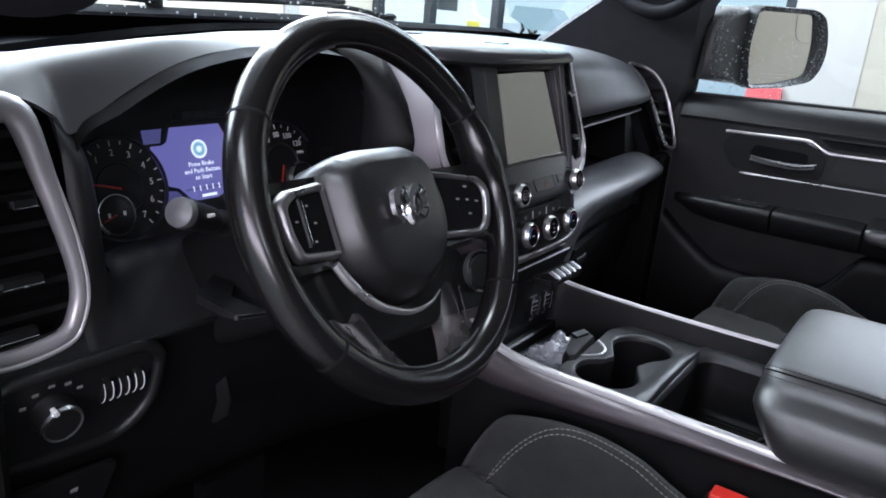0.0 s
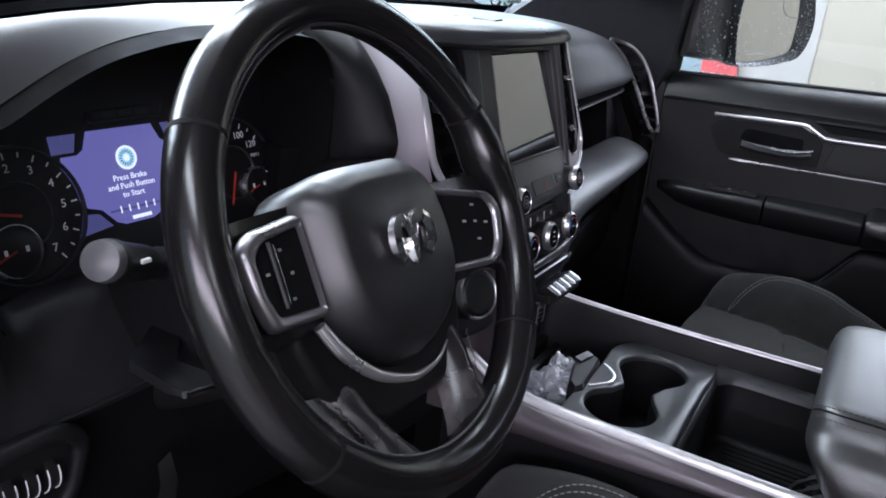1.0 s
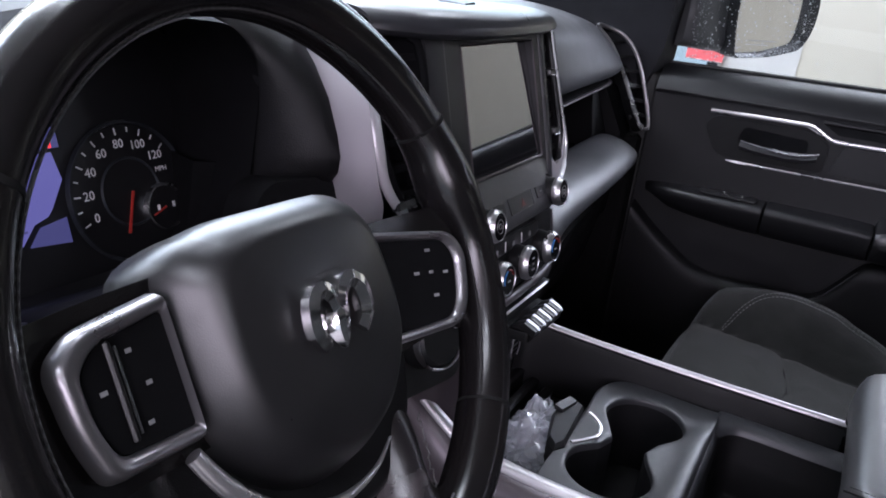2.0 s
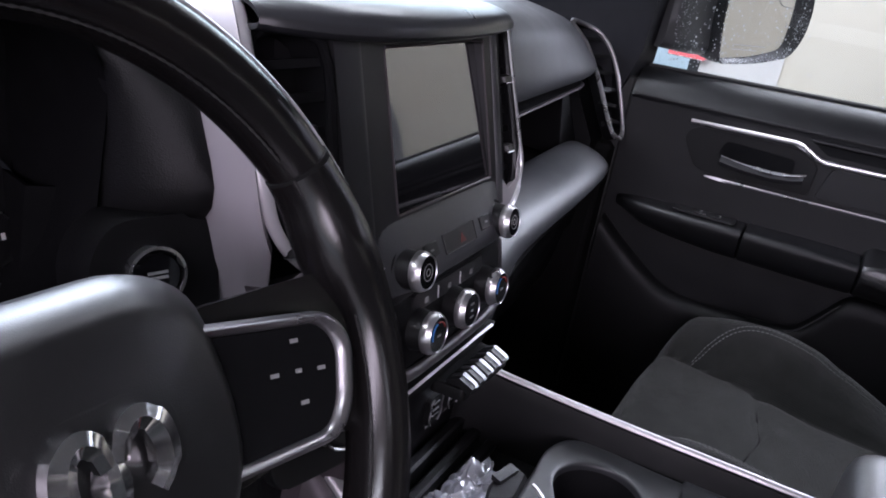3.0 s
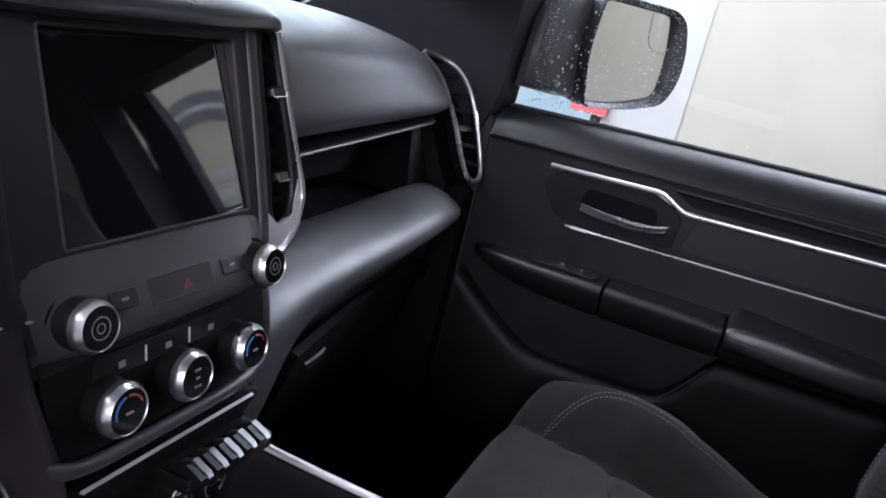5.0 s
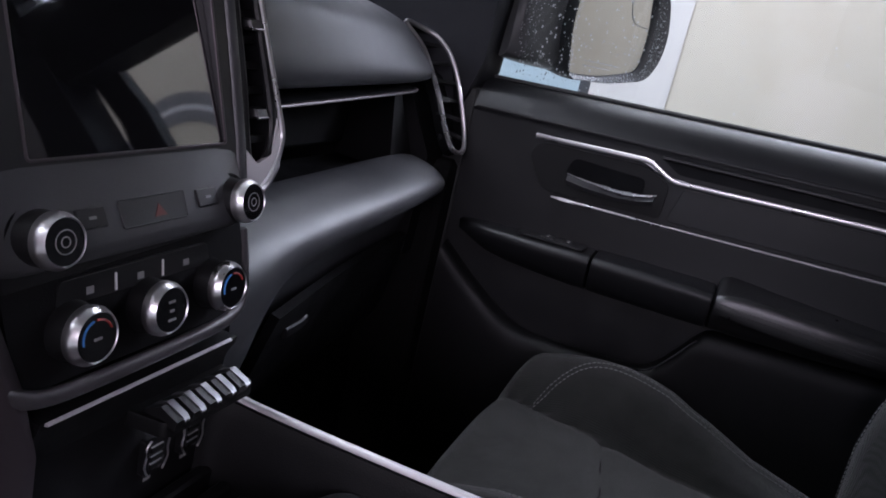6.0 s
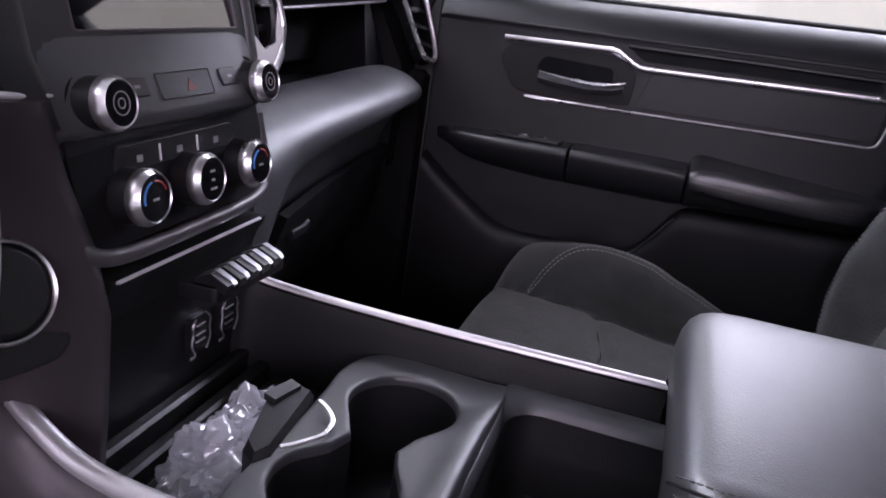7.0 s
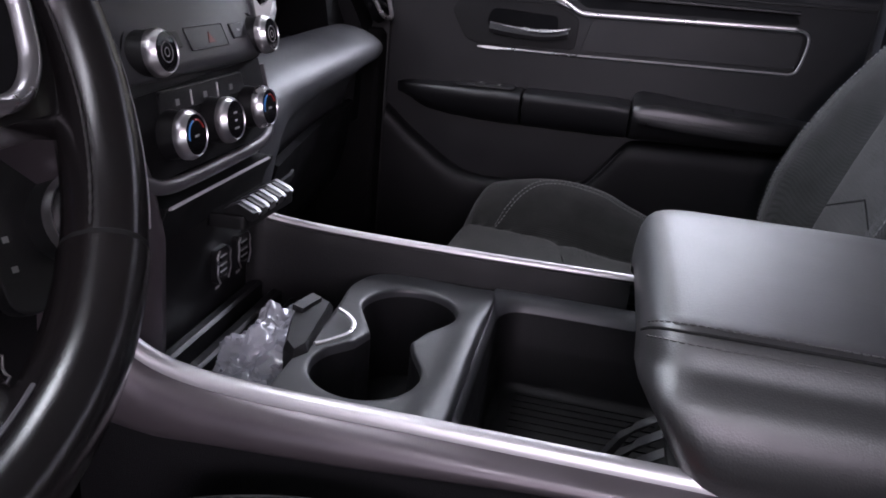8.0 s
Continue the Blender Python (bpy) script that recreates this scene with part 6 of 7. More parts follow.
# latch block with the bright loop at the front of the tray
lt = thing("tray_latch", (-0.02, -0.095, TZ), "black latch block with a bright metal loop on the cup tray", "latch")
part("block", loft([[V(-0.074, -0.100, z0), V(-0.064, -0.087, z0), V(-0.012, -0.073, z0 + 0.002), V(0.028, -0.082, z0 + 0.002), V(0.026, -0.100, z0 + 0.003), V(-0.06, -0.108, z0)] for z0 in (TZ - 0.05, TZ + 0.001)] +
     [[V(-0.068, -0.099, TZ + 0.006), V(-0.060, -0.089, TZ + 0.009), V(-0.012, -0.077, TZ + 0.014), V(0.022, -0.083, TZ + 0.015), V(0.021, -0.098, TZ + 0.011), V(-0.056, -0.104, TZ + 0.007)]]), "bin_black", lt, smooth=30)
part("tab", loft([[V(-0.012, -0.074, z), V(0.018, -0.082, z), V(0.016, -0.092, z - 0.002), V(-0.014, -0.085, z - 0.002)] for z in (TZ + 0.013, TZ + 0.019)]), "plastic", lt, smooth=30)
part("loop", tube(rounded([(0.018, -0.098, TZ + 0.011), (0.010, -0.118, TZ + 0.009), (-0.003, -0.132, TZ + 0.007), (-0.024, -0.134, TZ + 0.006), (-0.050, -0.118, TZ + 0.007), (-0.068, -0.102, TZ + 0.009)], 0.008, 3)[4:-4], 0.0017, 8, flat=1.3), "satin", lt, "bright metal loop")

# crumpled clear film in the front pocket: sharp folds
random.seed(7)
bag = thing("plastic_wrap", (-0.03, -0.056, 0.945), "crumpled clear plastic wrap in the console pocket", "plastic wrap")


def crumple(c, size, fine):
    """A crumpled bag: folds at three sizes with sharp creases between small facets."""
    b2 = bmesh.new()
    bmesh.ops.create_icosphere(b2, subdivisions=5, radius=1)
    off = V(random.uniform(0, 9), random.uniform(0, 9), random.uniform(0, 9))
    for v in b2.verts:
        p = v.co.copy()
        k = 0.86 + 0.42 * noise.noise(p * 1.5 + off) + fine * (0.9 - 2.6 * abs(noise.noise(p * 3.1 + off * 2))) + fine * 0.55 * (0.8 - 2.4 * abs(noise.noise(p * 7.0 + off * 3))) + random.uniform(-0.018, 0.018)
        w = noise.noise_vector(p * 4.0 + off) * 0.14
        q = p * k + w
        v.co = V(c[0] + q.x * size[0], c[1] + q.y * size[1], max(0.9455, c[2] + q.z * size[2]))
    return b2


part("film", crumple((-0.046, -0.055, 0.961), (0.052, 0.036, 0.040), 0.12), "film", bag, smooth=34)
part("loose_end", crumple((0.014, -0.048, 0.961), (0.050, 0.028, 0.032), 0.12), "film", bag, smooth=34)
part("inner_fold", crumple((-0.022, -0.052, 0.960), (0.044, 0.022, 0.026), 0.15), "film", bag, smooth=34)

# ---- armrest ----
ar = thing("armrest", (0, -0.55, 1.0), "padded black vinyl centre armrest with a stitched seam", "armrest")


def arm_section():
    """Closed outline (x, z) of the pad: flat top, stitched seam, a shoulder that stands out below it, then drawn under."""
    side = spline([V(-0.098, 0, 1.1125), V(-0.112, 0, 1.1115), V(-0.121, 0, 1.1075), V(-0.131, 0, 1.0985), V(-0.139, 0, 1.0885), V(-0.150, 0, 1.0815), V(-0.162, 0, 1.0715), V(-0.170, 0, 1.054), V(-0.171, 0, 1.030), V(-0.165, 0, 1.010), V(-0.150, 0, 1.001)], 3)
    far = spline([V(0.12, 0, 1.001), V(0.150, 0, 1.006), V(0.163, 0, 1.025), V(0.168, 0, 1.062), V(0.168, 0, 1.092), V(0.160, 0, 1.109), V(0.143, 0, 1.1175), V(0.11, 0, 1.1195)], 3)
    top = [V(0.075, 0, 1.1195), V(0.03, 0, 1.1185), V(-0.02, 0, 1.117), V(-0.065, 0, 1.1148)]
    return side + [V(-0.06, 0, 1.0), V(0.04, 0, 1.0)] + far + top


AS = arm_section()
al = []
for y, wx, wz, dx in ((-0.3665, 0.55, 0.30, 0.012), (-0.3675, 0.72, 0.55, 0.009), (-0.3705, 0.83, 0.74, 0.006), (-0.3755, 0.905, 0.865, 0.003), (-0.382, 0.95, 0.935, 0.001), (-0.391, 0.978, 0.972, 0), (-0.403, 0.992, 0.990, 0), (-0.42, 1.0, 0.998, 0), (-0.47, 1.0, 1.0, 0), (-0.55, 1.005, 1.0, 0), (-0.64, 1.005, 0.995, 0), (-0.69, 1.0, 0.98, 0), (-0.715, 0.95, 0.9, 0), (-0.73, 0.8, 0.7, 0)):
    lean = 0.030 * max(0.0, min(1.0, (y + 0.50) / 0.10))
    y -= 0.007 * max(0.0, min(1.0, (y + 0.47) / 0.08))
    al.append([V(p.x * wx + dx, y - lean * max(0.0, min(1.0, (1.068 - p.z) / 0.06)), 1.055 + (p.z - 1.055) * wz) for p in AS])
part("pad", loft(al), "arm", ar, smooth=70)
# the seam runs along the edge of the top and over the rounded front
part("seam", tube(spline([row[6] + V(0, -0.0004, 0) for row in al[1:-2]], 3), 0.0012, 6), "rubber", ar)
for k in (4, 8):
    line = spline([row[k] + V(0, -0.0003, 0.0004) for row in al[2:-2]], 3)
    part("stitching", dashes(line, 0.0058, 0.0044, 0.0008), "stitch", ar)
part("base", box((-0.150, -0.70, 0.975), (0.150, -0.43, 1.006), 0.006, 2), "plastic", ar)
# ---- steering wheel ----
sw = thing("steering_wheel", (-0.4643, -0.0502, 1.3008), "black leather steering wheel with satin trim and thumb switches", "steering wheel")
WM = facing((-0.4643, -0.0502, 1.3008), (1, 0, 0), (0, 0.4576, 0.8892)) @ Matrix.Rotation(radians(-1.93), 4, "Z") @ Matrix.Scale(0.97, 4)
R, r = 0.1945, 0.0195


def rim_arc(a0, a1, n, rr=r, flat=1.12):
    pts = [WM @ V(R * math.cos(radians(a0 + (a1 - a0) * i / n)), R * math.sin(radians(a0 + (a1 - a0) * i / n)), 0) for i in range(n + 1)]
    return tube(pts, rr, 16, flat=1.0 / flat, up=WM.to_3x3() @ V(0, 0, 1))


part("rim_top", rim_arc(29, 148.2, 40), "leather", sw, "smooth leather upper rim")
part("rim_side", rim_arc(149.2, 219.5, 28, r * 1.03), "leather", sw)
# the passenger-side grip swells inwards above the spoke, as a thumb rest
grip, swell = [], []
for i in range(29):
    a = -39.5 + 67.5 * i / 28
    k = 1.03 + 0.22 * math.exp(-((a - 13) / 9.0) ** 2)
    grip.append(WM @ V((R - r * (k - 1.03)) * math.cos(radians(a)), (R - r * (k - 1.03)) * math.sin(radians(a)), 0))
    swell.append(r * k)
part("rim_side", tube(grip, swell, 16, flat=1.0 / 1.12, up=WM.to_3x3() @ V(0, 0, 1)), "leather", sw)
part("rim_bottom", rim_arc(220.5, 319.5, 34, r * 1.08), "leather", sw)
for a in (28.5, 148.7, 220, 320):
    part("rim_joint", rim_arc(a - 0.5, a + 0.5, 2, r * 1.045), "rubber", sw)
for a0, a1 in ((-38, 29), (150, 218), (34, 144)):
    pts = []
    for i in range(60):
        a = radians(a0 + (a1 - a0) * i / 59)
        pts.append(WM @ V((R - r * 0.9) * math.cos(a), (R - r * 0.9) * math.sin(a), r * 0.45))
    part("rim_stitching", dashes(pts, 0.0052, 0.005, 0.0009), "dark_thread", sw)

# thin grey rod stands in for the highlight along the inner rim
inner_glint = [WM @ V((R - r * 0.97) * math.cos(radians(a)), (R - r * 0.97) * math.sin(radians(a)), r * 0.30) for a in range(100, 296, 3)]
part("rim_inner_glint", tube(inner_glint, 0.0011, 6, up=WM.to_3x3() @ V(0, 0, 1)), "cap", sw, "thin grey ridge in place of the glint inside the rim")

# pale satin rod paints the window glint on the rim's outer edge
outer = [WM @ V((R + r * 0.80) * math.cos(radians(a)), (R + r * 0.80) * math.sin(radians(a)), r * 0.58) for a in range(-36, 100, 3)]
part("rim_outer_glint", tube(outer, 0.0016, 6, up=WM.to_3x3() @ V(0, 0, 1)), "vent_satin", sw, "thin pale ridge in place of the glint outside the rim")

# hub cover
hub_f = rounded([(-0.088, 0.052), (-0.05, 0.064), (0.05, 0.064), (0.082, 0.046), (0.09, 0.0), (0.086, -0.045), (0.055, -0.085), (0.018, -0.101), (-0.018, -0.101), (-0.055, -0.085), (-0.086, -0.045), (-0.09, 0.0)], 0.02, 4)
hc = V(0, -0.015, 0)
loops = []
for k, z in ((1.12, -0.056), (1.11, -0.046), (1.06, -0.030), (0.96, -0.014), (0.86, -0.003), (0.80, 0.0015), (0.74, 0.0045), (0.5, 0.008), (0.25, 0.010), (0.08, 0.0105)):
    loops.append([WM @ V(0.003 + hc.x + (p[0] - hc.x) * k, hc.y + (p[1] - hc.y) * (k if p[1] < 0 or k < 1 else 1 - (k - 1) * 0.5) * (1.05 if p[1] > 0 else 1), z + 0.005) for p in hub_f])
hub = part("airbag_cover", loft(loops), "airbag", sw, "smooth black centre pad", smooth=70)
# plain bright emblem: one faceted shape of two lobes and a point
em = WM @ Matrix.Translation((-0.001, -0.006, 0.0160)) @ Matrix.Diagonal((0.80, 0.83, 1, 1))
eb = bmesh.new()
for k in (-1, 1):
    horn = spline([V(k * x, y, z) for x, y, z in ((0.0035, 0.004, 0.004), (0.008, 0.0155, 0.005), (0.0165, 0.0205, 0.0055), (0.0255, 0.0150, 0.0055), (0.0290, 0.003, 0.005), (0.0272, -0.0095, 0.004), (0.0205, -0.0170, 0.0025))], 4)
    tube([em @ p for p in horn], [0.0040] * 4 + [0.0050] * 8 + [0.0058] * 8 + [0.0046] * 5, 6, up=em.to_3x3() @ V(0, 0, 1), flat=1.15, bm=eb)
loft([[em @ V(x, y, z) for x, z in ((-w, 0.0), (-w * 0.55, h), (0, h + 0.0016), (w * 0.55, h), (w, 0.0))] for y, w, h in ((0.010, 0.0045, 0.003), (0.003, 0.0085, 0.006), (-0.005, 0.0115, 0.0065), (-0.013, 0.0100, 0.0055), (-0.020, 0.0060, 0.0045), (-0.025, 0.0018, 0.002))], bm=eb)
part("emblem", eb, "emblem", hub, "bright chrome emblem", smooth=25)
part("emblem_bed", prism(rounded([(-0.036, 0.012), (-0.02, 0.024), (0.02, 0.024), (0.036, 0.012), (0.034, -0.014), (0.012, -0.034), (-0.012, -0.034), (-0.034, -0.014)], 0.01), 0.0015, WM @ Matrix.Translation((0.003, -0.005, 0.0123))), "airbag", hub)
for x, y, w in ((-0.045, -0.048, 0.012), (0.055, -0.034, 0.01), (0.028, -0.062, 0.018)):
    part("embossed_mark", box((x - w / 2, y - 0.0022, 0.0070), (x + w / 2, y + 0.0022, 0.0096), m=WM), "rubber", hub)

# armature behind, spokes left and right
for s in (-1, 1):
    spoke = [[WM @ V(s * x, y, z) for x, y, z in ((0.07, 0.045, -0.05), (0.07, 0.046, -0.022), (0.07, -0.05, -0.022), (0.07, -0.055, -0.05))],
             [WM @ V(s * x, y, z) for x, y, z in ((0.125, 0.042, -0.045), (0.125, 0.044, -0.018), (0.125, -0.048, -0.018), (0.125, -0.055, -0.045))],
             [WM @ V(s * x, y, z) for x, y, z in ((0.165, 0.040, -0.028), (0.165, 0.042, -0.010), (0.165, -0.048, -0.010), (0.165, -0.055, -0.028))],
             [WM @ V(s * x, y, z) for x, y, z in ((0.190, 0.050, -0.012), (0.190, 0.052, 0.003), (0.188, -0.060, 0.003), (0.188, -0.066, -0.012))]]
    if s > 0:
        spoke = [[p + WM.to_3x3() @ V(0, -0.010, 0.006) for p in row] for row in spoke]
    part("spoke", loft(spoke), "leather", sw, smooth=60)
    if s < 0:
        pad_o = rounded([(-0.091, 0.0375), (-0.144, 0.0325), (-0.1605, 0.0215), (-0.1585, -0.012), (-0.150, -0.0370), (-0.091, -0.0400)], [0.003, 0.008, 0.008, 0.02, 0.008, 0.003], 5)
        pad_i = rounded([(-0.0918, 0.0285), (-0.136, 0.0240), (-0.1480, 0.0130), (-0.1475, -0.010), (-0.1400, -0.0285), (-0.0918, -0.0325)], [0.003, 0.008, 0.006, 0.016, 0.006, 0.003], 5)
    else:
        pad_o = rounded([(0.070, 0.034), (0.156, 0.032), (0.170, 0.016), (0.166, -0.020), (0.154, -0.038), (0.070, -0.044)], [0.003, 0.014, 0.016, 0.016, 0.014, 0.003], 5)
        pad_i = rounded([(0.072, 0.0280), (0.149, 0.0260), (0.1595, 0.0130), (0.1560, -0.018), (0.1470, -0.0315), (0.072, -0.0375)], [0.003, 0.011, 0.012, 0.012, 0.011, 0.003], 5)
    tilt = Matrix.Translation((0, 0, -0.013)) @ Matrix.Translation((s * 0.125, 0, 0)) @ Matrix.Rotation(radians(-s * 7), 4, "Y") @ Matrix.Translation((-s * 0.125, 0, 0))
    if s > 0:
        tilt = Matrix.Translation((-0.010, -0.019, 0.014)) @ tilt @ Matrix.Translation((0.155, -0.006, 0)) @ Matrix.Rotation(radians(-11), 4, "Z") @ Matrix.Translation((-0.155, 0.006, 0))
    pd = part("switch_pad", prism(pad_i[::s], 0.0045, WM @ tilt, 0.001), "visor_black", sw, "black thumb switch pad")
    fo, fi = [V(p[0], p[1], 0) for p in pad_o[::s]], [V(p[0], p[1], 0) for p in pad_i[::s]]
    part("pad_frame", loft([[WM @ tilt @ (a.lerp(b, k) + V(0, 0, h)) for a, b in zip(fo, fi)] for k, h in ((-0.12, 0.0), (-0.04, 0.005), (0.18, 0.0088), (0.45, 0.0095), (0.8, 0.0078), (1.0, 0.004), (1.0, 0.0))], True, False), "frame_satin", pd, "satin silver switch frame", smooth=50)
    part("pad_block", prism([Vector((p[0], p[1], 0)) for p in pad_o[::s]], 0.026, WM @ tilt @ Matrix.Translation((0, 0, -0.026))), "plastic", pd)
    marks = ((0.118, 0.016, 0.006), (0.112, -0.002, 0.006), (0.118, -0.020, 0.006), (0.138, 0.002, 0.007)) if s < 0 else ((0.130, 0.019, 0.009), (0.115, 0.003, 0.009), (0.131, 0.003, 0.007), (0.147, 0.002, 0.009), (0.133, -0.014, 0.009))
    for x, y, w in marks:
        part("mark", box((s * x - w * 0.3, y - 0.0011, 0.0045), (s * x + w * 0.3, y + 0.0011, 0.0048), m=WM @ tilt), "dim_ink", pd)
    if s < 0:
        part("rocker", box((-0.152 + 0.02, -0.025, 0.0045), (-0.128, 0.024, 0.0075), 0.0012, 1, m=WM @ tilt), "plastic", pd)
        part("rocker_edge", box((-0.1275, -0.022, 0.0045), (-0.1262, 0.021, 0.0075), m=WM @ tilt), "brushed", pd)

# satin V under the hub
vt = spline([WM @ V(*p) for p in ((-0.100, -0.046, -0.012), (-0.086, -0.072, -0.010), (-0.060, -0.098, -0.008), (-0.025, -0.113, -0.008), (0.0, -0.116, -0.008), (0.025, -0.113, -0.009), (0.048, -0.104, -0.012))], 12)
part("v_trim", tube(vt, [float(np.interp(k / (len(vt) - 1), (0, 0.16, 0.45, 0.75, 1), (0.0048, 0.0056, 0.0040, 0.0020, 0.0008))) for k in range(len(vt))], 14, up=WM.to_3x3() @ V(0, 0, 1), flat=1.0), "satin", sw, "satin V trim")
plate = rounded([(-0.118, -0.045), (0.118, -0.045), (0.108, -0.078), (0.096, -0.108), (0.052, -0.142), (-0.052, -0.142), (-0.096, -0.108), (-0.108, -0.078)], 0.018, 6)
part("lower_plate", prism(plate, 0.024, WM @ Matrix.Translation((0, 0, -0.050)), 0.008, 3), "bin_black", sw)
for s in (-1, 1):
    leg = []
    for t, x0, x1, y, z in ((0, 0.052, 0.108, -0.098, -0.032), (0.15, 0.051, 0.104, -0.112, -0.027), (0.3, 0.049, 0.099, -0.126, -0.022), (0.5, 0.043, 0.092, -0.143, -0.017), (0.65, 0.036, 0.088, -0.157, -0.012), (0.8, 0.026, 0.088, -0.171, -0.006), (0.92, 0.014, 0.092, -0.183, -0.001), (1, 0.004, 0.098, -0.192, 0.001)):
        a, b = s * x0, s * x1
        row = []
        for k in range(13):
            u = k / 12
            arch = math.sin(math.pi * u) ** 0.7
            row.append(WM @ V(a + (b - a) * u, y + (0.020 * u - 0.004) * t, z - 0.018 + 0.024 * arch))
        leg.append(row)
    lg = part("lower_spoke", loft(leg), "worn", sw, "scuffed leather lower spoke", smooth=60)
    zig = [WM @ V(s * (0.098 - 0.020 * k / 26 + random.uniform(-0.0025, 0.0025)), -0.108 - 0.056 * k / 26, -0.0235 + 0.0125 * k / 26) for k in range(27)]
    part("spoke_stitching", tube(zig, 0.0007, 5), "stitch", lg, "frayed zigzag stitching")
part("column_boss", loft([[WM @ V(0.075 * math.cos(a), -0.01 + 0.075 * math.sin(a), -0.05) for a in [k * math.pi / 12 for k in range(24)]], [WM @ V(0.055 * math.cos(a), -0.01 + 0.055 * math.sin(a), -0.09) for a in [k * math.pi / 12 for k in range(24)]]]), "plastic", sw)

# ---- column shroud and stalk ----
colm = thing("steering_column", (-0.449, 0.08, 1.2), "black plastic steering column shroud", "steering column")
loops = []
for z, w, h in ((-0.085, 0.055, 0.055), (-0.10, 0.072, 0.07), (-0.16, 0.08, 0.078), (-0.24, 0.085, 0.08), (-0.30, 0.085, 0.08)):
    loops.append([WM @ V(x, y, z) for x, y in rounded([(-w, -h * 1.25), (w, -h * 1.25), (w, h * 0.55), (-w, h * 0.55)], 0.03, 5)])
part("shroud", loft(loops), "matte", colm, smooth=50)
tl = part("tilt_lever", loft([[V(-0.53, 0.12, 1.180), V(-0.53, 0.15, 1.180), V(-0.53, 0.15, 1.190), V(-0.53, 0.12, 1.190)], [V(-0.575, 0.075, 1.180), V(-0.60, 0.10, 1.182), V(-0.60, 0.10, 1.192), V(-0.575, 0.075, 1.190)], [V(-0.562, 0.045, 1.176), V(-0.607, 0.05, 1.184), V(-0.606, 0.05, 1.192), V(-0.562, 0.045, 1.183)], [V(-0.557, 0.034, 1.1755), V(-0.603, 0.034, 1.184), V(-0.602, 0.034, 1.189), V(-0.557, 0.034, 1.1795)]]), "plastic", colm)
part("lever_edge", tube([(-0.604, 0.0335, 1.187), (-0.582, 0.033, 1.1835), (-0.557, 0.0335, 1.178)], 0.0028, 8), "brushed", tl, "thin pale lever edge")
st = thing("turn_signal_stalk", (-0.53, 0.075, 1.27), "black turn signal stalk with a twist end", "stalk")
a, b = V(-0.508, 0.122, 1.240), V(-0.645, 0.070, 1.2965)
d = (b - a).normalized()
fm = facing(a, d.cross(V(0, 0, 1)), V(0, 0, 1))
SM = Matrix.Translation(a) @ d.to_track_quat("Z", "Y").to_matrix().to_4x4()
L = (b - a).length
part("arm", lathe([(0.0, 0), (0.0082, 0), (0.0096, L * 0.25), (0.0122, L * 0.32), (0.0126, L * 0.48), (0.0115, L * 0.5), (0.0115, L * 0.55), (0.0137, L * 0.6), (0.0151, L * 0.9), (0.0, L * 0.9)], 24, SM), "plastic", st)
part("twist_ring", lathe([(0.0129, L * 0.34), (0.0137, L * 0.36), (0.0137, L * 0.46), (0.0129, L * 0.48)], 24, SM), "grey_plastic", st)
part("end_cap", lathe([(0.0151, L * 0.88), (0.0156, L * 0.93), (0.0145, L * 0.97), (0.0088, L * 0.985), (0.0, L * 0.99)], 28, SM), "cap", st)
part("end_ring", lathe([(0.0153, L * 0.865), (0.0160, L * 0.875), (0.0160, L * 0.905), (0.0153, L * 0.915)], 28, SM), "plastic", st)
for k, w in ((0.72, 0.004), (0.40, 0.002), (0.34, 0.002)):
    c = a + d * (L * k) + V(0, -0.0185 if k > 0.5 else -0.017, 0.006)
    part("mark", box((-w, -0.0004, -0.0014), (w, 0.0026, 0.0014), m=Matrix.Translation(c)), "ink", st)
pd = thing("brake_pedal", (-0.40, 0.30, 0.66), "black rubber brake pedal on its arm", "pedal")
part("pad", box((-0.46, 0.27, 0.72), (-0.34, 0.30, 0.80), 0.006, 2), "visor_black", pd)
part("arm", tube([(-0.40, 0.30, 0.77), (-0.40, 0.36, 0.95), (-0.40, 0.42, 1.12)], 0.012, 8), "plastic", pd)

# ---- passenger's door ----
dr = thing("door_1", (0.85, -0.33, FLOOR), "closed black passenger door with satin trim", "door", "", "structure")
DX = 0.838
rows = []
for y in (0.085, 0.0, -0.1, -0.2, -0.3, -0.4, -0.5, -0.6, -0.70, -0.745):
    zt = 1.343 - 0.03 * y
    rows.append([V(0.905, y, zt - 0.004), V(0.893, y, zt), V(0.868, y, zt - 0.006), V(0.848, y, zt - 0.022), V(0.838, y, zt - 0.040), V(0.834, y, zt - 0.050), V(DX, y, 1.285), V(DX, y, 1.20), V(DX, y, 1.13), V(DX, y, 1.0), V(DX + 0.004, y, 0.9), V(DX + 0.004, y, 0.66)])
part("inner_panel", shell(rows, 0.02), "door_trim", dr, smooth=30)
part("outer_skin", shell([[V(0.955, y, 1.33), V(0.985, y, 1.2), V(0.99, y, 1.0), V(0.97, y, 0.62)] for y in (0.35, 0.0, -0.4, -0.745)], 0.003), "body", dr)
part("crease", tube([(0.8345, y, 1.294 - 0.02 * y) for y in (0.08, -0.2, -0.45, -0.74)], 0.0022, 6), "plastic", dr)
# satin outline of the pull panel
upper = spline([(0.822, -0.036, 1.271), (0.822, -0.13, 1.274), (0.822, -0.215, 1.277)], 4) + spline([(0.822, -0.228, 1.275), (0.822, -0.262, 1.257), (0.822, -0.285, 1.2555)], 4) + spline([(0.822, -0.36, 1.258), (0.822, -0.50, 1.263), (0.822, -0.622, 1.267)], 4)
part("upper_trim", tube(upper, [0.0042] * len(upper), 8, flat=0.8), "satin", dr, "satin upper trim")
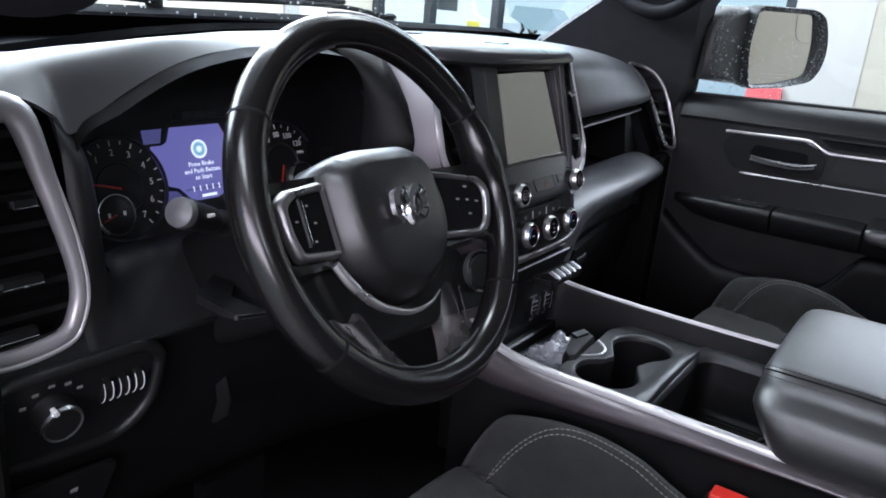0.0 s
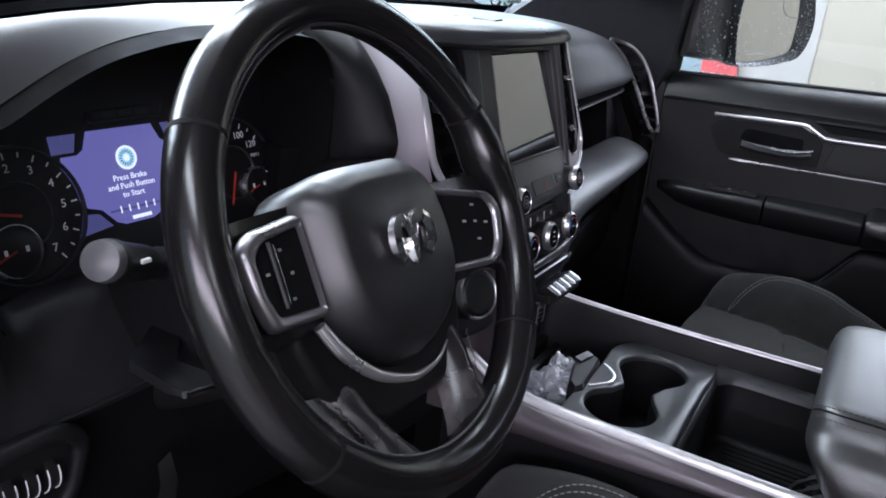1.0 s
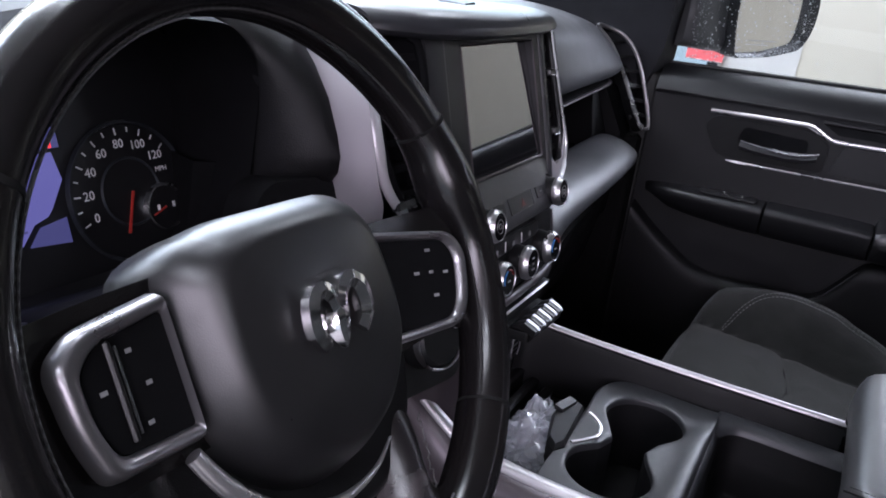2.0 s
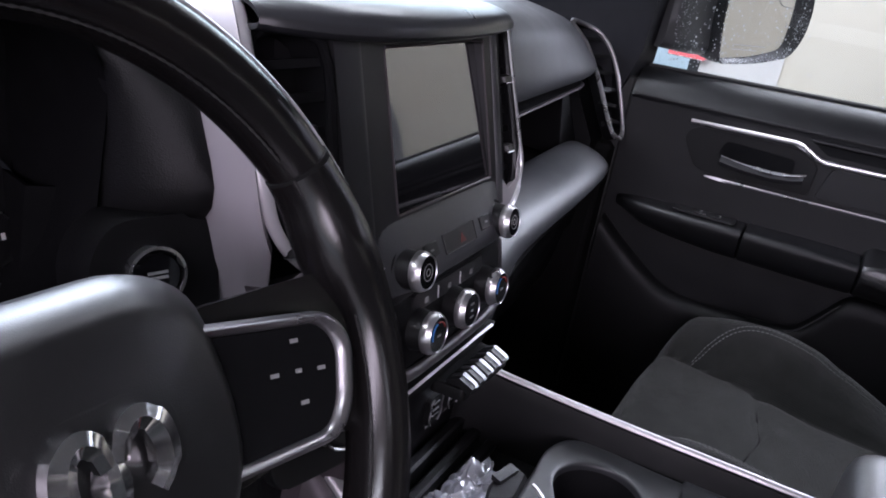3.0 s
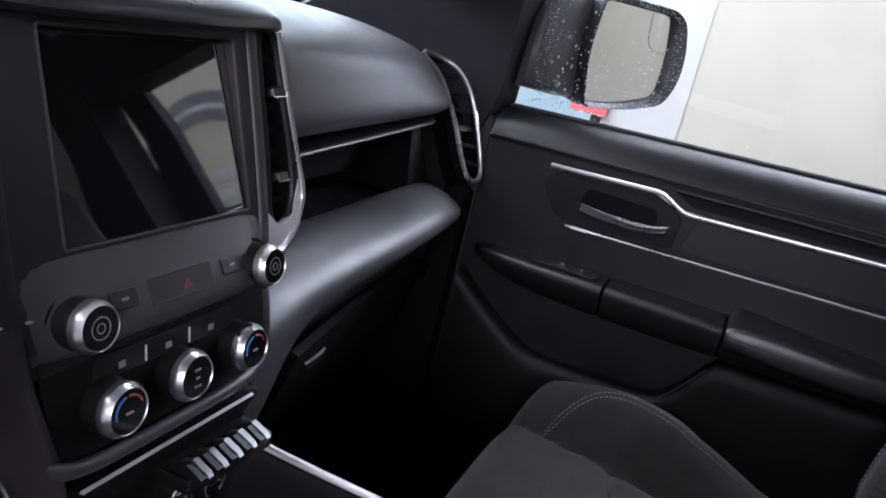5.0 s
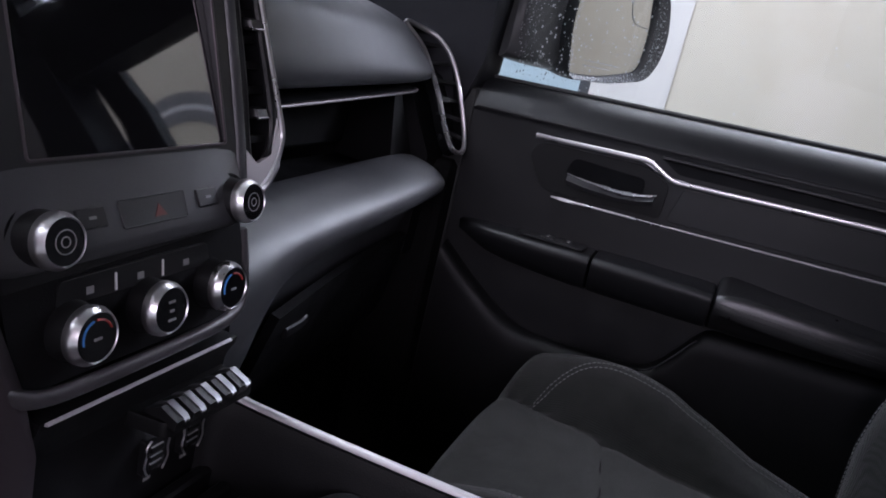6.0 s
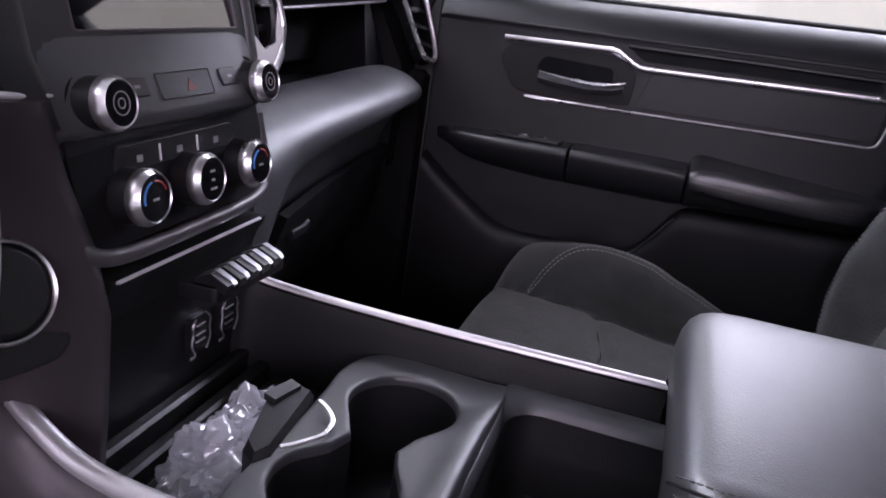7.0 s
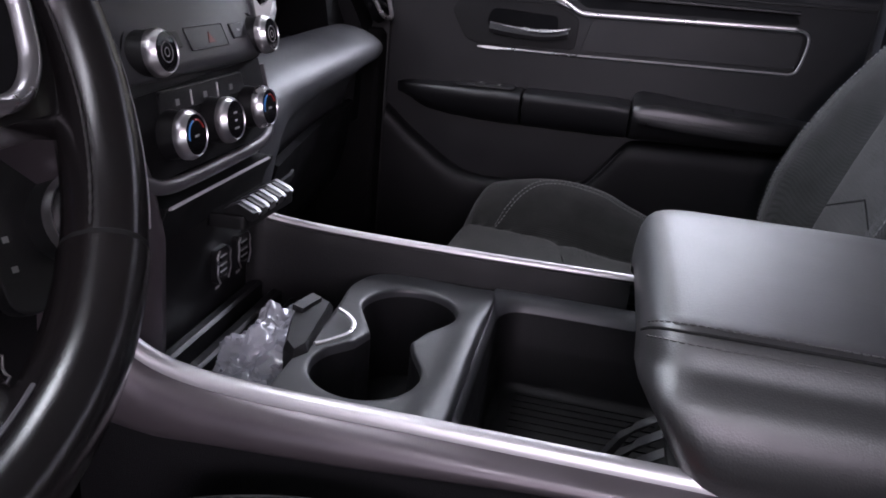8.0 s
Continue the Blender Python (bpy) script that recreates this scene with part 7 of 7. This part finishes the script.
lower = spline([(0.822, -0.622, 1.267), (0.822, -0.640, 1.262), (0.822, -0.646, 1.245), (0.822, -0.640, 1.205), (0.822, -0.628, 1.1935), (0.822, -0.60, 1.192), (0.822, -0.45, 1.188), (0.822, -0.30, 1.184), (0.822, -0.115, 1.180)], 4)
part("lower_trim", tube(lower, 0.0024, 8), "satin", dr, "thin satin lower trim")
part("lower_trim_tip", loft([[V(0.820, -0.125, 1.1775), V(0.822, -0.125, 1.1825), V(0.826, -0.125, 1.180)], [V(0.8195, -0.10, 1.178), V(0.8205, -0.10, 1.1825), V(0.826, -0.10, 1.18)], [V(0.8205, -0.085, 1.179), V(0.821, -0.085, 1.181), V(0.826, -0.085, 1.18)]]), "satin", dr)
YZ = Matrix(((0, 0, -1, 0.8375), (1, 0, 0, 0), (0, 1, 0, 0), (0, 0, 0, 1)))
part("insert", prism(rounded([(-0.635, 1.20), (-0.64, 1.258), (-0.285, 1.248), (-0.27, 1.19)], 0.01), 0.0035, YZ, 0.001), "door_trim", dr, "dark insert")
part("pull_recess", prism(rounded([(-0.26, 1.19), (-0.262, 1.245), (-0.22, 1.268), (-0.045, 1.262), (-0.028, 1.24), (-0.06, 1.188), (-0.09, 1.184)], [0.01, 0.01, 0.02, 0.015, 0.02, 0.02, 0.01]), 0.0045, YZ, 0.001), "bin_black", dr)
part("trim_facet", prism(rounded([(-0.200, 1.2785), (-0.224, 1.2775), (-0.262, 1.2600), (-0.305, 1.2590), (-0.305, 1.2560), (-0.262, 1.2545), (-0.238, 1.2640), (-0.222, 1.2700)], 0.002, 3), 0.006, YZ @ Matrix.Translation((0, 0, 0.010)), 0.0015), "trim_grey", dr, "satin grey facet of the trim")
# flat near-black plate, its colour the shade inside the pull cup
part("cup_shade_plate", prism(rounded([(-0.225, 1.205), (-0.225, 1.246), (-0.105, 1.25), (-0.095, 1.224), (-0.108, 1.206)], 0.010), 0.0055, YZ, 0.0005), "visor_black", dr)
dh = part("door_handle", loft([[V(0.822, y, z - 0.006), V(0.812, y, z - 0.010), V(0.806, y, z - 0.003), V(0.812, y, z + 0.006), V(0.822, y, z + 0.006)] for y, z in ((-0.105, 1.218), (-0.14, 1.214), (-0.19, 1.212), (-0.225, 1.216), (-0.246, 1.222))]), "grey_plastic", dr, "lever door handle")
part("handle_edge", tube(spline([(0.807, -0.105, 1.226), (0.806, -0.14, 1.222), (0.806, -0.19, 1.2195), (0.807, -0.225, 1.223), (0.810, -0.249, 1.229)], 4), [0.0012] * 3 + [0.0018] * 3 + [0.0030] * 6 + [0.0022] * 3 + [0.0014] * 2, 6), "brushed", dh)
part("upper_slot", prism(rounded([(-0.63, 1.275), (-0.62, 1.290), (-0.24, 1.284), (-0.27, 1.266)], 0.006), 0.001, YZ @ Matrix.Translation((0, 0, 0.001))), "matte", dr)
part("slot_lip", tube([(0.832, -0.24, 1.287), (0.832, -0.45, 1.291), (0.832, -0.625, 1.293)], 0.0035, 6), "plastic", dr)
# armrest: switch plate, grip, padded rest


def arm_row(y, x, zt, zb, rise=0.002, soft=0.010):
    """Section of the door armrest at y: level top, a rounded nose at x, then drawn in to the panel below."""
    q = spline([V(0.842, y, zt + rise), V(0.826, y, zt + rise * 0.6), V(x + 0.018, y, zt + 0.0005), V(x + 0.006, y, zt - soft * 0.12), V(x + 0.0005, y, zt - soft * 0.7), V(x, y, zt - soft * 1.7), V(x + 0.006, y, (zt + zb) / 2 - 0.006), V(x + 0.018, y, zb + 0.010), V(x + 0.036, y, zb + 0.002), V(0.842, y, zb - 0.004)], 3)
    return q


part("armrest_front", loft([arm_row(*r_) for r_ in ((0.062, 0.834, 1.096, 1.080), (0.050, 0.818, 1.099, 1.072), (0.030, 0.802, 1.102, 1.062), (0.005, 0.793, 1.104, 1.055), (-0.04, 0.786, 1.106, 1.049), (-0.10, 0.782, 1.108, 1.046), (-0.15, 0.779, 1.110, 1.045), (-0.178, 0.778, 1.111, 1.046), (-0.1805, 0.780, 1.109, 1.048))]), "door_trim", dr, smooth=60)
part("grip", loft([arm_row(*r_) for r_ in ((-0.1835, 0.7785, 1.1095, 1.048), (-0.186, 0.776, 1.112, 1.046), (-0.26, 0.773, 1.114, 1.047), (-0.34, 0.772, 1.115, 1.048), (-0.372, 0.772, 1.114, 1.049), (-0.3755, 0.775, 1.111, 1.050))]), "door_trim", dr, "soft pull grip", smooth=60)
rest = part("armrest_pad", loft([arm_row(*r_) for r_ in ((-0.3775, 0.775, 1.112, 1.050, 0.010), (-0.381, 0.772, 1.115, 1.049, 0.016, 0.012), (-0.392, 0.771, 1.119, 1.049, 0.017, 0.018), (-0.42, 0.771, 1.122, 1.049, 0.012, 0.022), (-0.47, 0.773, 1.121, 1.050, 0.008, 0.024), (-0.55, 0.776, 1.118, 1.051, 0.006, 0.024), (-0.64, 0.786, 1.114, 1.053, 0.005, 0.022), (-0.69, 0.803, 1.110, 1.056, 0.004, 0.018), (-0.715, 0.825, 1.104, 1.062, 0.002, 0.012))]), "door_vinyl", dr, "padded vinyl rest", smooth=70)
for off in (0.0, 0.007):
    part("stitching", dashes(spline([(0.7705, -0.383, 1.1035 - off), (0.7702, -0.43, 1.1015 - off), (0.7722, -0.50, 1.0985 - off), (0.7760, -0.57, 1.0955 - off), (0.7850, -0.64, 1.0930 - off)], 5), 0.006, 0.0045, 0.0007), "dark_thread", rest)
swp = part("switch_plate", prism(rounded([(0.792, -0.165), (0.832, -0.165), (0.832, -0.05), (0.80, -0.05)], 0.008), 0.003, Matrix.Translation((0, 0, 1.107)) @ Matrix.Rotation(radians(-2), 4, "X"), 0.001), "plastic", dr)
for y in (-0.10, -0.135):
    part("switch", box((0.805, y - 0.011, 1.108), (0.822, y + 0.011, 1.116), 0.003, 2), "plastic", swp)
    for dx in (0.808, 0.816):
        part("mark", box((dx, y - 0.002, 1.1162), (dx + 0.003, y + 0.002, 1.1166)), "ink", swp)
# open map pocket, fronted by a padded lower bolster whose lip dips along the pocket
lipc = spline([V(0, 0.078, 1.052), V(0, 0.03, 1.012), V(0, -0.035, 0.966), V(0, -0.075, 0.944), V(0, -0.12, 0.936), V(0, -0.20, 0.938), V(0, -0.28, 0.944), V(0, -0.316, 0.956), V(0, -0.345, 0.990), V(0, -0.372, 1.028), V(0, -0.395, 1.042), V(0, -0.46, 1.045), V(0, -0.60, 1.048), V(0, -0.745, 1.052)], 4)
part("lower_bolster", loft([spline([V(0.846, p.y, p.z - 0.006), V(0.834, p.y, p.z + 0.001), V(0.822, p.y, p.z), V(0.811, p.y, p.z - 0.007), V(0.805, p.y, p.z - 0.022), V(0.804, p.y, p.z - 0.06), V(0.806, p.y, 0.80), V(0.815, p.y, 0.64), V(0.846, p.y, 0.63)], 3) for p in lipc]), "bin_black", dr, "padded lower door bolster", smooth=70)
part("pocket_edge", tube([V(0.8125, p.y, p.z - 0.004) for p in lipc[26:37]], 0.0016, 6), "grey_plastic", dr)
part("window_seal", tube([(0.893, y, 1.3455 - 0.03 * y) for y in (0.08, -0.2, -0.5, -0.745)], 0.0035, 6), "rubber_seal", dr)
gl = shell([[V(0.897, 0.075, 1.338), V(0.897, -0.745, 1.36)], [V(0.872, 0.062, 1.55), V(0.872, -0.755, 1.56)], [V(0.80, -0.05, 1.74), V(0.80, -0.775, 1.74)], [V(0.76, -0.12, 1.86), V(0.76, -0.785, 1.86)]], 0.004)
pane = part("pane", gl, "glass", dr, "wet side window")
pane.visible_shadow = False
part("window_frame", loft([[V(0.84, y, z - 0.035), V(0.76, y, z - 0.03), V(0.70, y, z + 0.10), V(0.79, y, z + 0.125)] for y, z in ((-0.03, 1.715), (-0.25, 1.69), (-0.5, 1.682), (-0.78, 1.68))]), "pillar", dr)
# rear upright widened out of view to block light from the screen's reflection
part("window_frame", loft([[V(x, y, z), V(x, -0.76, z), V(x + 0.03, -0.76, z), V(x + 0.03, y, z)] for x, y, z in ((0.88, -0.655, 1.355), (0.855, -0.68, 1.56), (0.78, -0.70, 1.75))]), "pillar", dr)
# rain drops on the pane, thickest by the mirror
random.seed(11)
drops = bmesh.new()
for k in range(520):
    if k < 330:
        y, z = random.uniform(-0.16, 0.06), 1.35 + abs(random.gauss(0, 0.10))
    else:
        y, z = random.uniform(-0.74, 0.06), random.uniform(1.37, 1.72)
    if z > 1.75:
        continue
    x = 0.8985 - 0.118 * (z - 1.338) + (0 if z < 1.55 else -0.25 * (z - 1.55))
    q = random.choice((0.0007, 0.0009, 0.0012, 0.0016))
    m = Matrix.Translation((x + 0.0035, y, z)) @ Matrix.Diagonal((0.5, 1, random.uniform(1, 1.7), 1))
    bmesh.ops.create_icosphere(drops, subdivisions=1, radius=q, matrix=m)
tagged(part("rain_drops", drops, "water", dr, "clear rain drops"), kind="stuff")

# ---- wing mirror outside the passenger's door ----
wm = thing("wing_mirror", (1.0, 0.06, 1.34), "wet black wing mirror with a cream reflection", "wing mirror")
A, B = V(0.958, -0.020, 0), V(1.165, -0.122, 0)
u = (B - A).normalized()
MM = facing(((A.x + B.x) / 2, (A.y + B.y) / 2, 1.460), u, (0, 0, 1)) @ Matrix.Diagonal((0.95, 0.88, 1, 1))
go = rounded([(-0.113, -0.097), (-0.01, -0.091), (0.104, -0.066), (0.110, 0.02), (0.088, 0.107), (-0.122, 0.104), (-0.132, -0.004)], [0.012, 0.03, 0.025, 0.04, 0.014, 0.014, 0.05], 6)
ho = rounded([(-0.122, -0.108), (0.0, -0.104), (0.130, -0.083), (0.163, -0.03), (0.165, 0.03), (0.136, 0.104), (0.09, 0.122), (-0.135, 0.118), (-0.150, 0.0)], [0.015, 0.04, 0.03, 0.03, 0.04, 0.03, 0.02, 0.02, 0.05], 6)
n = 64
hp, gp = polar(ho, n, V(0, 0, 0)), polar(go, n, V(0, 0, 0))
hl = [[MM @ V(p.x * 0.1, p.y * 0.1, -0.12) for p in hp], [MM @ V(p.x * 0.62, p.y * 0.62, -0.115) for p in hp], [MM @ V(p.x * 0.92, p.y * 0.92, -0.07) for p in hp], [MM @ V(p.x, p.y, -0.015) for p in hp], [MM @ V(p.x, p.y, 0.012) for p in hp], [MM @ V(p.x * 0.985, p.y * 0.985, 0.016) for p in hp],
      [MM @ V(p.x * 1.02, p.y * 1.02, 0.004) for p in gp], [MM @ V(p.x * 1.01, p.y * 1.01, -0.004) for p in gp]]
part("housing", loft(hl, True, True), "mirror_black", wm, "wet black mirror housing", smooth=50)
part("mirror_glass", prism([V(p.x, p.y, 0) for p in gp], 0.003, MM), "mirror", wm)
part("blind_spot_line", tube([MM @ p for p in spline([V(0.030, 0.104, 0.0035), V(0.032, 0.07, 0.0035), V(0.040, 0.045, 0.0035), V(0.058, 0.031, 0.0035), V(0.085, 0.027, 0.0035), V(0.107, 0.028, 0.0035)], 5)], 0.0008, 5), "dim_ink", wm)
for k in range(2):
    part("etched_bars", box((-0.072, -0.066 - k * 0.010, 0.003), (0.045 - k * 0.03, -0.0645 - k * 0.010, 0.0033), m=MM), "sign_pale", wm)


def cowl_loop(x, y0, y1, z0, z1, r):
    return [MM @ V(x, a, b) for a, b in rounded([(y0, z0), (y0, z1), (y1, z1), (y1, z0)], r, 5)]


part("arm", loft([cowl_loop(-0.10, -0.100, 0.112, -0.112, -0.012, 0.03), cowl_loop(-0.15, -0.100, 0.112, -0.112, -0.008, 0.03), cowl_loop(-0.19, -0.097, 0.107, -0.110, -0.014, 0.035), cowl_loop(-0.225, -0.094, 0.085, -0.105, -0.022, 0.03), cowl_loop(-0.245, -0.092, 0.045, -0.10, -0.03, 0.025)]), "mirror_grey", wm, "wet dark grey mirror arm", smooth=60)
wd = bmesh.new()
for k in range(620):
    a = random.uniform(0, 2 * math.pi)
    f = a / (2 * math.pi) * n
    i, f = int(f) % n, f % 1.0
    g0, h0 = gp[i].lerp(gp[(i + 1) % n], f), hp[i].lerp(hp[(i + 1) % n], f)
    p = MM @ (g0.lerp(h0, random.uniform(0.12, 0.95)) + V(0, 0, 0.0150))
    bmesh.ops.create_icosphere(wd, subdivisions=1, radius=random.choice((0.0006, 0.0008, 0.0012)), matrix=Matrix.Translation(p))
for k in range(420):
    x = random.uniform(-0.235, -0.145)
    p = MM @ V(x, random.uniform(-0.088, 0.098 - 0.5 * max(0, -0.19 - x)), random.choice((-0.0125, -0.015)) - 0.10 * max(0, -0.165 - x))
    bmesh.ops.create_icosphere(wd, subdivisions=1, radius=random.choice((0.0006, 0.0008, 0.0011)), matrix=Matrix.Translation(p))
tagged(part("rain_drops", wd, "water", wm, "clear rain drops"), kind="stuff")

# ---- seats ----


def seat(name, cx, y0, label):
    """A bucket seat: cushion with raised bolsters, back, head restraint."""
    s = thing(name, (cx, y0 - 0.28, FLOOR), label, "seat", "front seats")
    half = 0.265

    def top(x, y):
        # height of the cushion's upper side; x from -1 to 1 across, y from 0 (front) to 1 (back)
        x0 = 0.50 + 0.15 * math.exp(-(y / 0.17) ** 2)
        side = max(0, (abs(x) - x0) / (1 - x0))
        side = side * side / (side + 0.08) * 1.08
        bol = 0.066 * math.sin(min(1, side * 1.2) * math.pi * 0.60) if side > 0 else 0
        front = -0.075 * max(0, 1 - y / 0.07) ** 2.2
        edge = -0.08 * max(0, (abs(x) - 0.88) / 0.12) ** 2
        hump = 0.014 * math.sin(min(1, y / 0.55) * math.pi)
        fold = -0.010 * math.exp(-((abs(x) - x0 - 0.02) / 0.035) ** 2) * min(1, max(0, (y - 0.01) / 0.06)) - (0.006 * math.exp(-((y - 0.37 - 0.05 * (1 - abs(x) / 0.53)) / 0.022) ** 2) if abs(x) < x0 + 0.02 else 0)
        sag = -0.085 * max(0, y - 0.48) * min(1, side * 2)
        return fold + sag + 0.90 + bol * (0.80 + 0.35 * math.sin(min(1, y / 0.75) * math.pi) - 0.45 * max(0, y - 0.6)) + front + edge + hump - 0.02 * y

    def wide(x, v):
        """The cushion narrows a little towards its front, least on the side to the console."""
        taper = 0.035 if x * cx < 0 else 0.07
        return 1 - taper + taper * min(1, v * 3)

    nx, ny = 56, 44
    rows = []
    for j in range(ny + 1):
        v = (j / ny) ** 1.25
        y = y0 - 0.01 - 0.52 * v
        rows.append([V(cx + half * (-1 + 2 * i / nx) * wide(-1 + 2 * i / nx, v), y - 0.055 * (abs(-1 + 2 * i / nx) ** 4) * (1 - v), top(-1 + 2 * i / nx, v)) for i in range(nx + 1)])
    bm = bmesh.new()
    # upper sheet plus an apron down to the base
    full = [[V(cx + (p.x - cx) * 0.94, y0 - 0.035 - 0.02 * abs((p.x - cx) / half) ** 3, 0.74) for p in rows[0]], [p + V(0, 0.014, -0.045) for p in rows[0]]] + rows
    full = [[V(r_[0].x + 0.004, r_[0].y, 0.74)] + [r_[0] + V(-0.006, 0, -0.05)] + r_ + [r_[-1] + V(0.006, 0, -0.05)] + [V(r_[-1].x, r_[-1].y, 0.74)] for r_ in full]
    part("cushion", loft(full, False, False, bm), "cloth", s, smooth=60)
    part("cushion_base", box((cx - half * 0.9, y0 - 0.53, 0.70), (cx + half * 0.9, y0 - 0.06, 0.76), 0.02, 2), "plastic", s)
    for k in (-1, 1):
        part("slide_rail", box((cx + k * 0.2 - 0.02, y0 - 0.56, FLOOR), (cx + k * 0.2 + 0.02, y0 - 0.03, 0.64), 0.004, 1), "plastic", s)
        part("rail_leg", box((cx + k * 0.2 - 0.015, y0 - 0.5, 0.64), (cx + k * 0.2 + 0.015, y0 - 0.1, 0.71), 0.004, 1), "plastic", s)
    # stitching along the foot of each bolster, and the cross seams
    for k in (-1, 1):
        for off in (0.0, 0.011):
            pts = []
            for i in range(40):
                v = 0.15 + 0.76 * i / 39
                x = k * (0.80 - 0.30 * math.exp(-((v - 0.10) / 0.10) ** 2)) + k * off / half
                pts.append(V(cx + half * x * wide(x, v), y0 - 0.01 - 0.52 * v - 0.055 * abs(x) ** 4 * (1 - v), top(x, v) + 0.0008))
            part("seat_stitching", dashes(pts, 0.0075, 0.0055, 0.0009), "thread", s)
    for v in (0.37,):
        pts = [V(cx + half * x, y0 - 0.01 - 0.52 * (v + 0.05 * (1 - abs(x) / 0.53)), top(x, v + 0.05 * (1 - abs(x) / 0.53)) + 0.0002) for x in [-0.52 + 1.04 * i / 20 for i in range(21)]]
        part("cross_seam", tube(pts, 0.0012, 5), "rubber", s)
    # back: leaning, with bolsters that stand out most at the waist
    BM = Matrix.Translation((cx, y0 - 0.50, 0.90)) @ Matrix.Rotation(radians(15), 4, "X")
    ys = y0 + 0.085

    def front(x, z):
        """Depth of the back's front at height z; x from -1 to 1 across."""
        mid_y = -0.672 - 0.325 * (z - 1.0) + 0.010 * math.sin(max(0, min(1, (z - 0.9) / 0.5)) * math.pi)
        bol_y = float(np.interp(z, (0.86, 0.985, 1.047, 1.115, 1.182, 1.259, 1.35, 1.45, 1.56), (-0.612, -0.609, -0.617, -0.640, -0.674, -0.724, -0.785, -0.823, -0.862)))
        t = max(0.0, min(1.0, (abs(x) - 0.50) / 0.26))
        t = t * t * (3 - 2 * t)
        fold = -0.010 * math.exp(-((abs(x) - 0.50) / 0.04) ** 2)
        return ys + mid_y + (max(bol_y, mid_y) - mid_y) * t + fold - 0.10 * max(0, (abs(x) - 0.84) / 0.16) ** 2

    def across(z):
        v = (z - 0.86) / 0.68
        return (0.268 - 0.05 * max(0, v - 0.35) ** 1.5) * (1 if v < 0.9 else 1 - 0.35 * ((v - 0.9) / 0.1) ** 2)

    rows = []
    for j in range(40):
        z = 0.86 + 0.68 * j / 39
        rows.append([V(cx + across(z) * x, front(x, z) - 0.05 * max(0, (z - 1.49) / 0.05) ** 2, z) for x in [-1 + 2 * i / 48 for i in range(49)]])
        rows[-1] = [rows[-1][0] + V(0.008, -0.09, -0.02)] + rows[-1] + [rows[-1][-1] + V(-0.008, -0.09, -0.02)]
    part("backrest", shell(rows, 0.01), "cloth", s, smooth=70)
    part("back_shell", box((-0.235, -0.235, 0.0), (0.235, -0.165, 0.60), 0.03, 3, m=BM), "plastic", s)
    for k in (-1, 1):
        for off in (0.0, 0.012):
            pts = [V(cx + across(z) * k * (0.84 + off / 0.26), front(0.84 + off / 0.26, z) + 0.001, z) for z in [0.90 + 0.56 * i / 40 for i in range(41)]]
            part("back_stitching", dashes(pts, 0.0075, 0.0055, 0.0009), "thread", s)
    for z0 in (1.075, 1.30):
        part("back_seam", tube([V(cx + across(z0) * x, front(x, z0 - 0.05 * abs(x) / 0.5) + 0.0006, z0 - 0.05 * abs(x) / 0.5) for x in [-0.5 + i / 24 for i in range(25)]], 0.0013, 5), "rubber", s)
    hr = part("head_restraint", box((-0.13, -0.22, 0.70), (0.13, -0.11, 0.87), 0.04, 4, m=BM), "cloth_side", s, smooth=60)
    for k in (-0.06, 0.06):
        part("post", tube([BM @ V(k, -0.18, 0.58), BM @ V(k, -0.165, 0.73)], 0.007, 8), "brushed", hr)
    return s


seat("passenger_seat", 0.478, -0.085, "charcoal cloth passenger seat with pale stitching")
seat("driver_seat", -0.445, -0.01, "charcoal cloth driver seat with pale stitching")
bk = thing("seat_belt_buckle", (-0.20, -0.39, 0.90), "red seat belt buckle button on a black stalk", "buckle")
part("stalk", tube([(-0.195, -0.44, 0.82), (-0.20, -0.40, 0.92)], 0.012, 8, flat=0.6), "plastic", bk)
part("casing", box((-0.218, -0.42, 0.91), (-0.182, -0.36, 0.955), 0.006, 2), "plastic", bk)
part("button", box((-0.214, -0.412, 0.952), (-0.186, -0.366, 0.966), 0.004, 2), "red", bk, "red release button")
rb = thing("rear_bench", (0, -1.6, FLOOR), "charcoal cloth rear bench seat", "seat")
part("cushion", box((-0.76, -1.75, 0.72), (0.76, -1.2, 0.94), 0.05, 4), "cloth", rb)
part("backrest", box((-0.76, -1.98, 0.90), (0.76, -1.80, 1.45), 0.05, 4), "cloth", rb)
part("base", box((-0.72, -1.75, FLOOR), (0.72, -1.3, 0.74)), "plastic", rb)
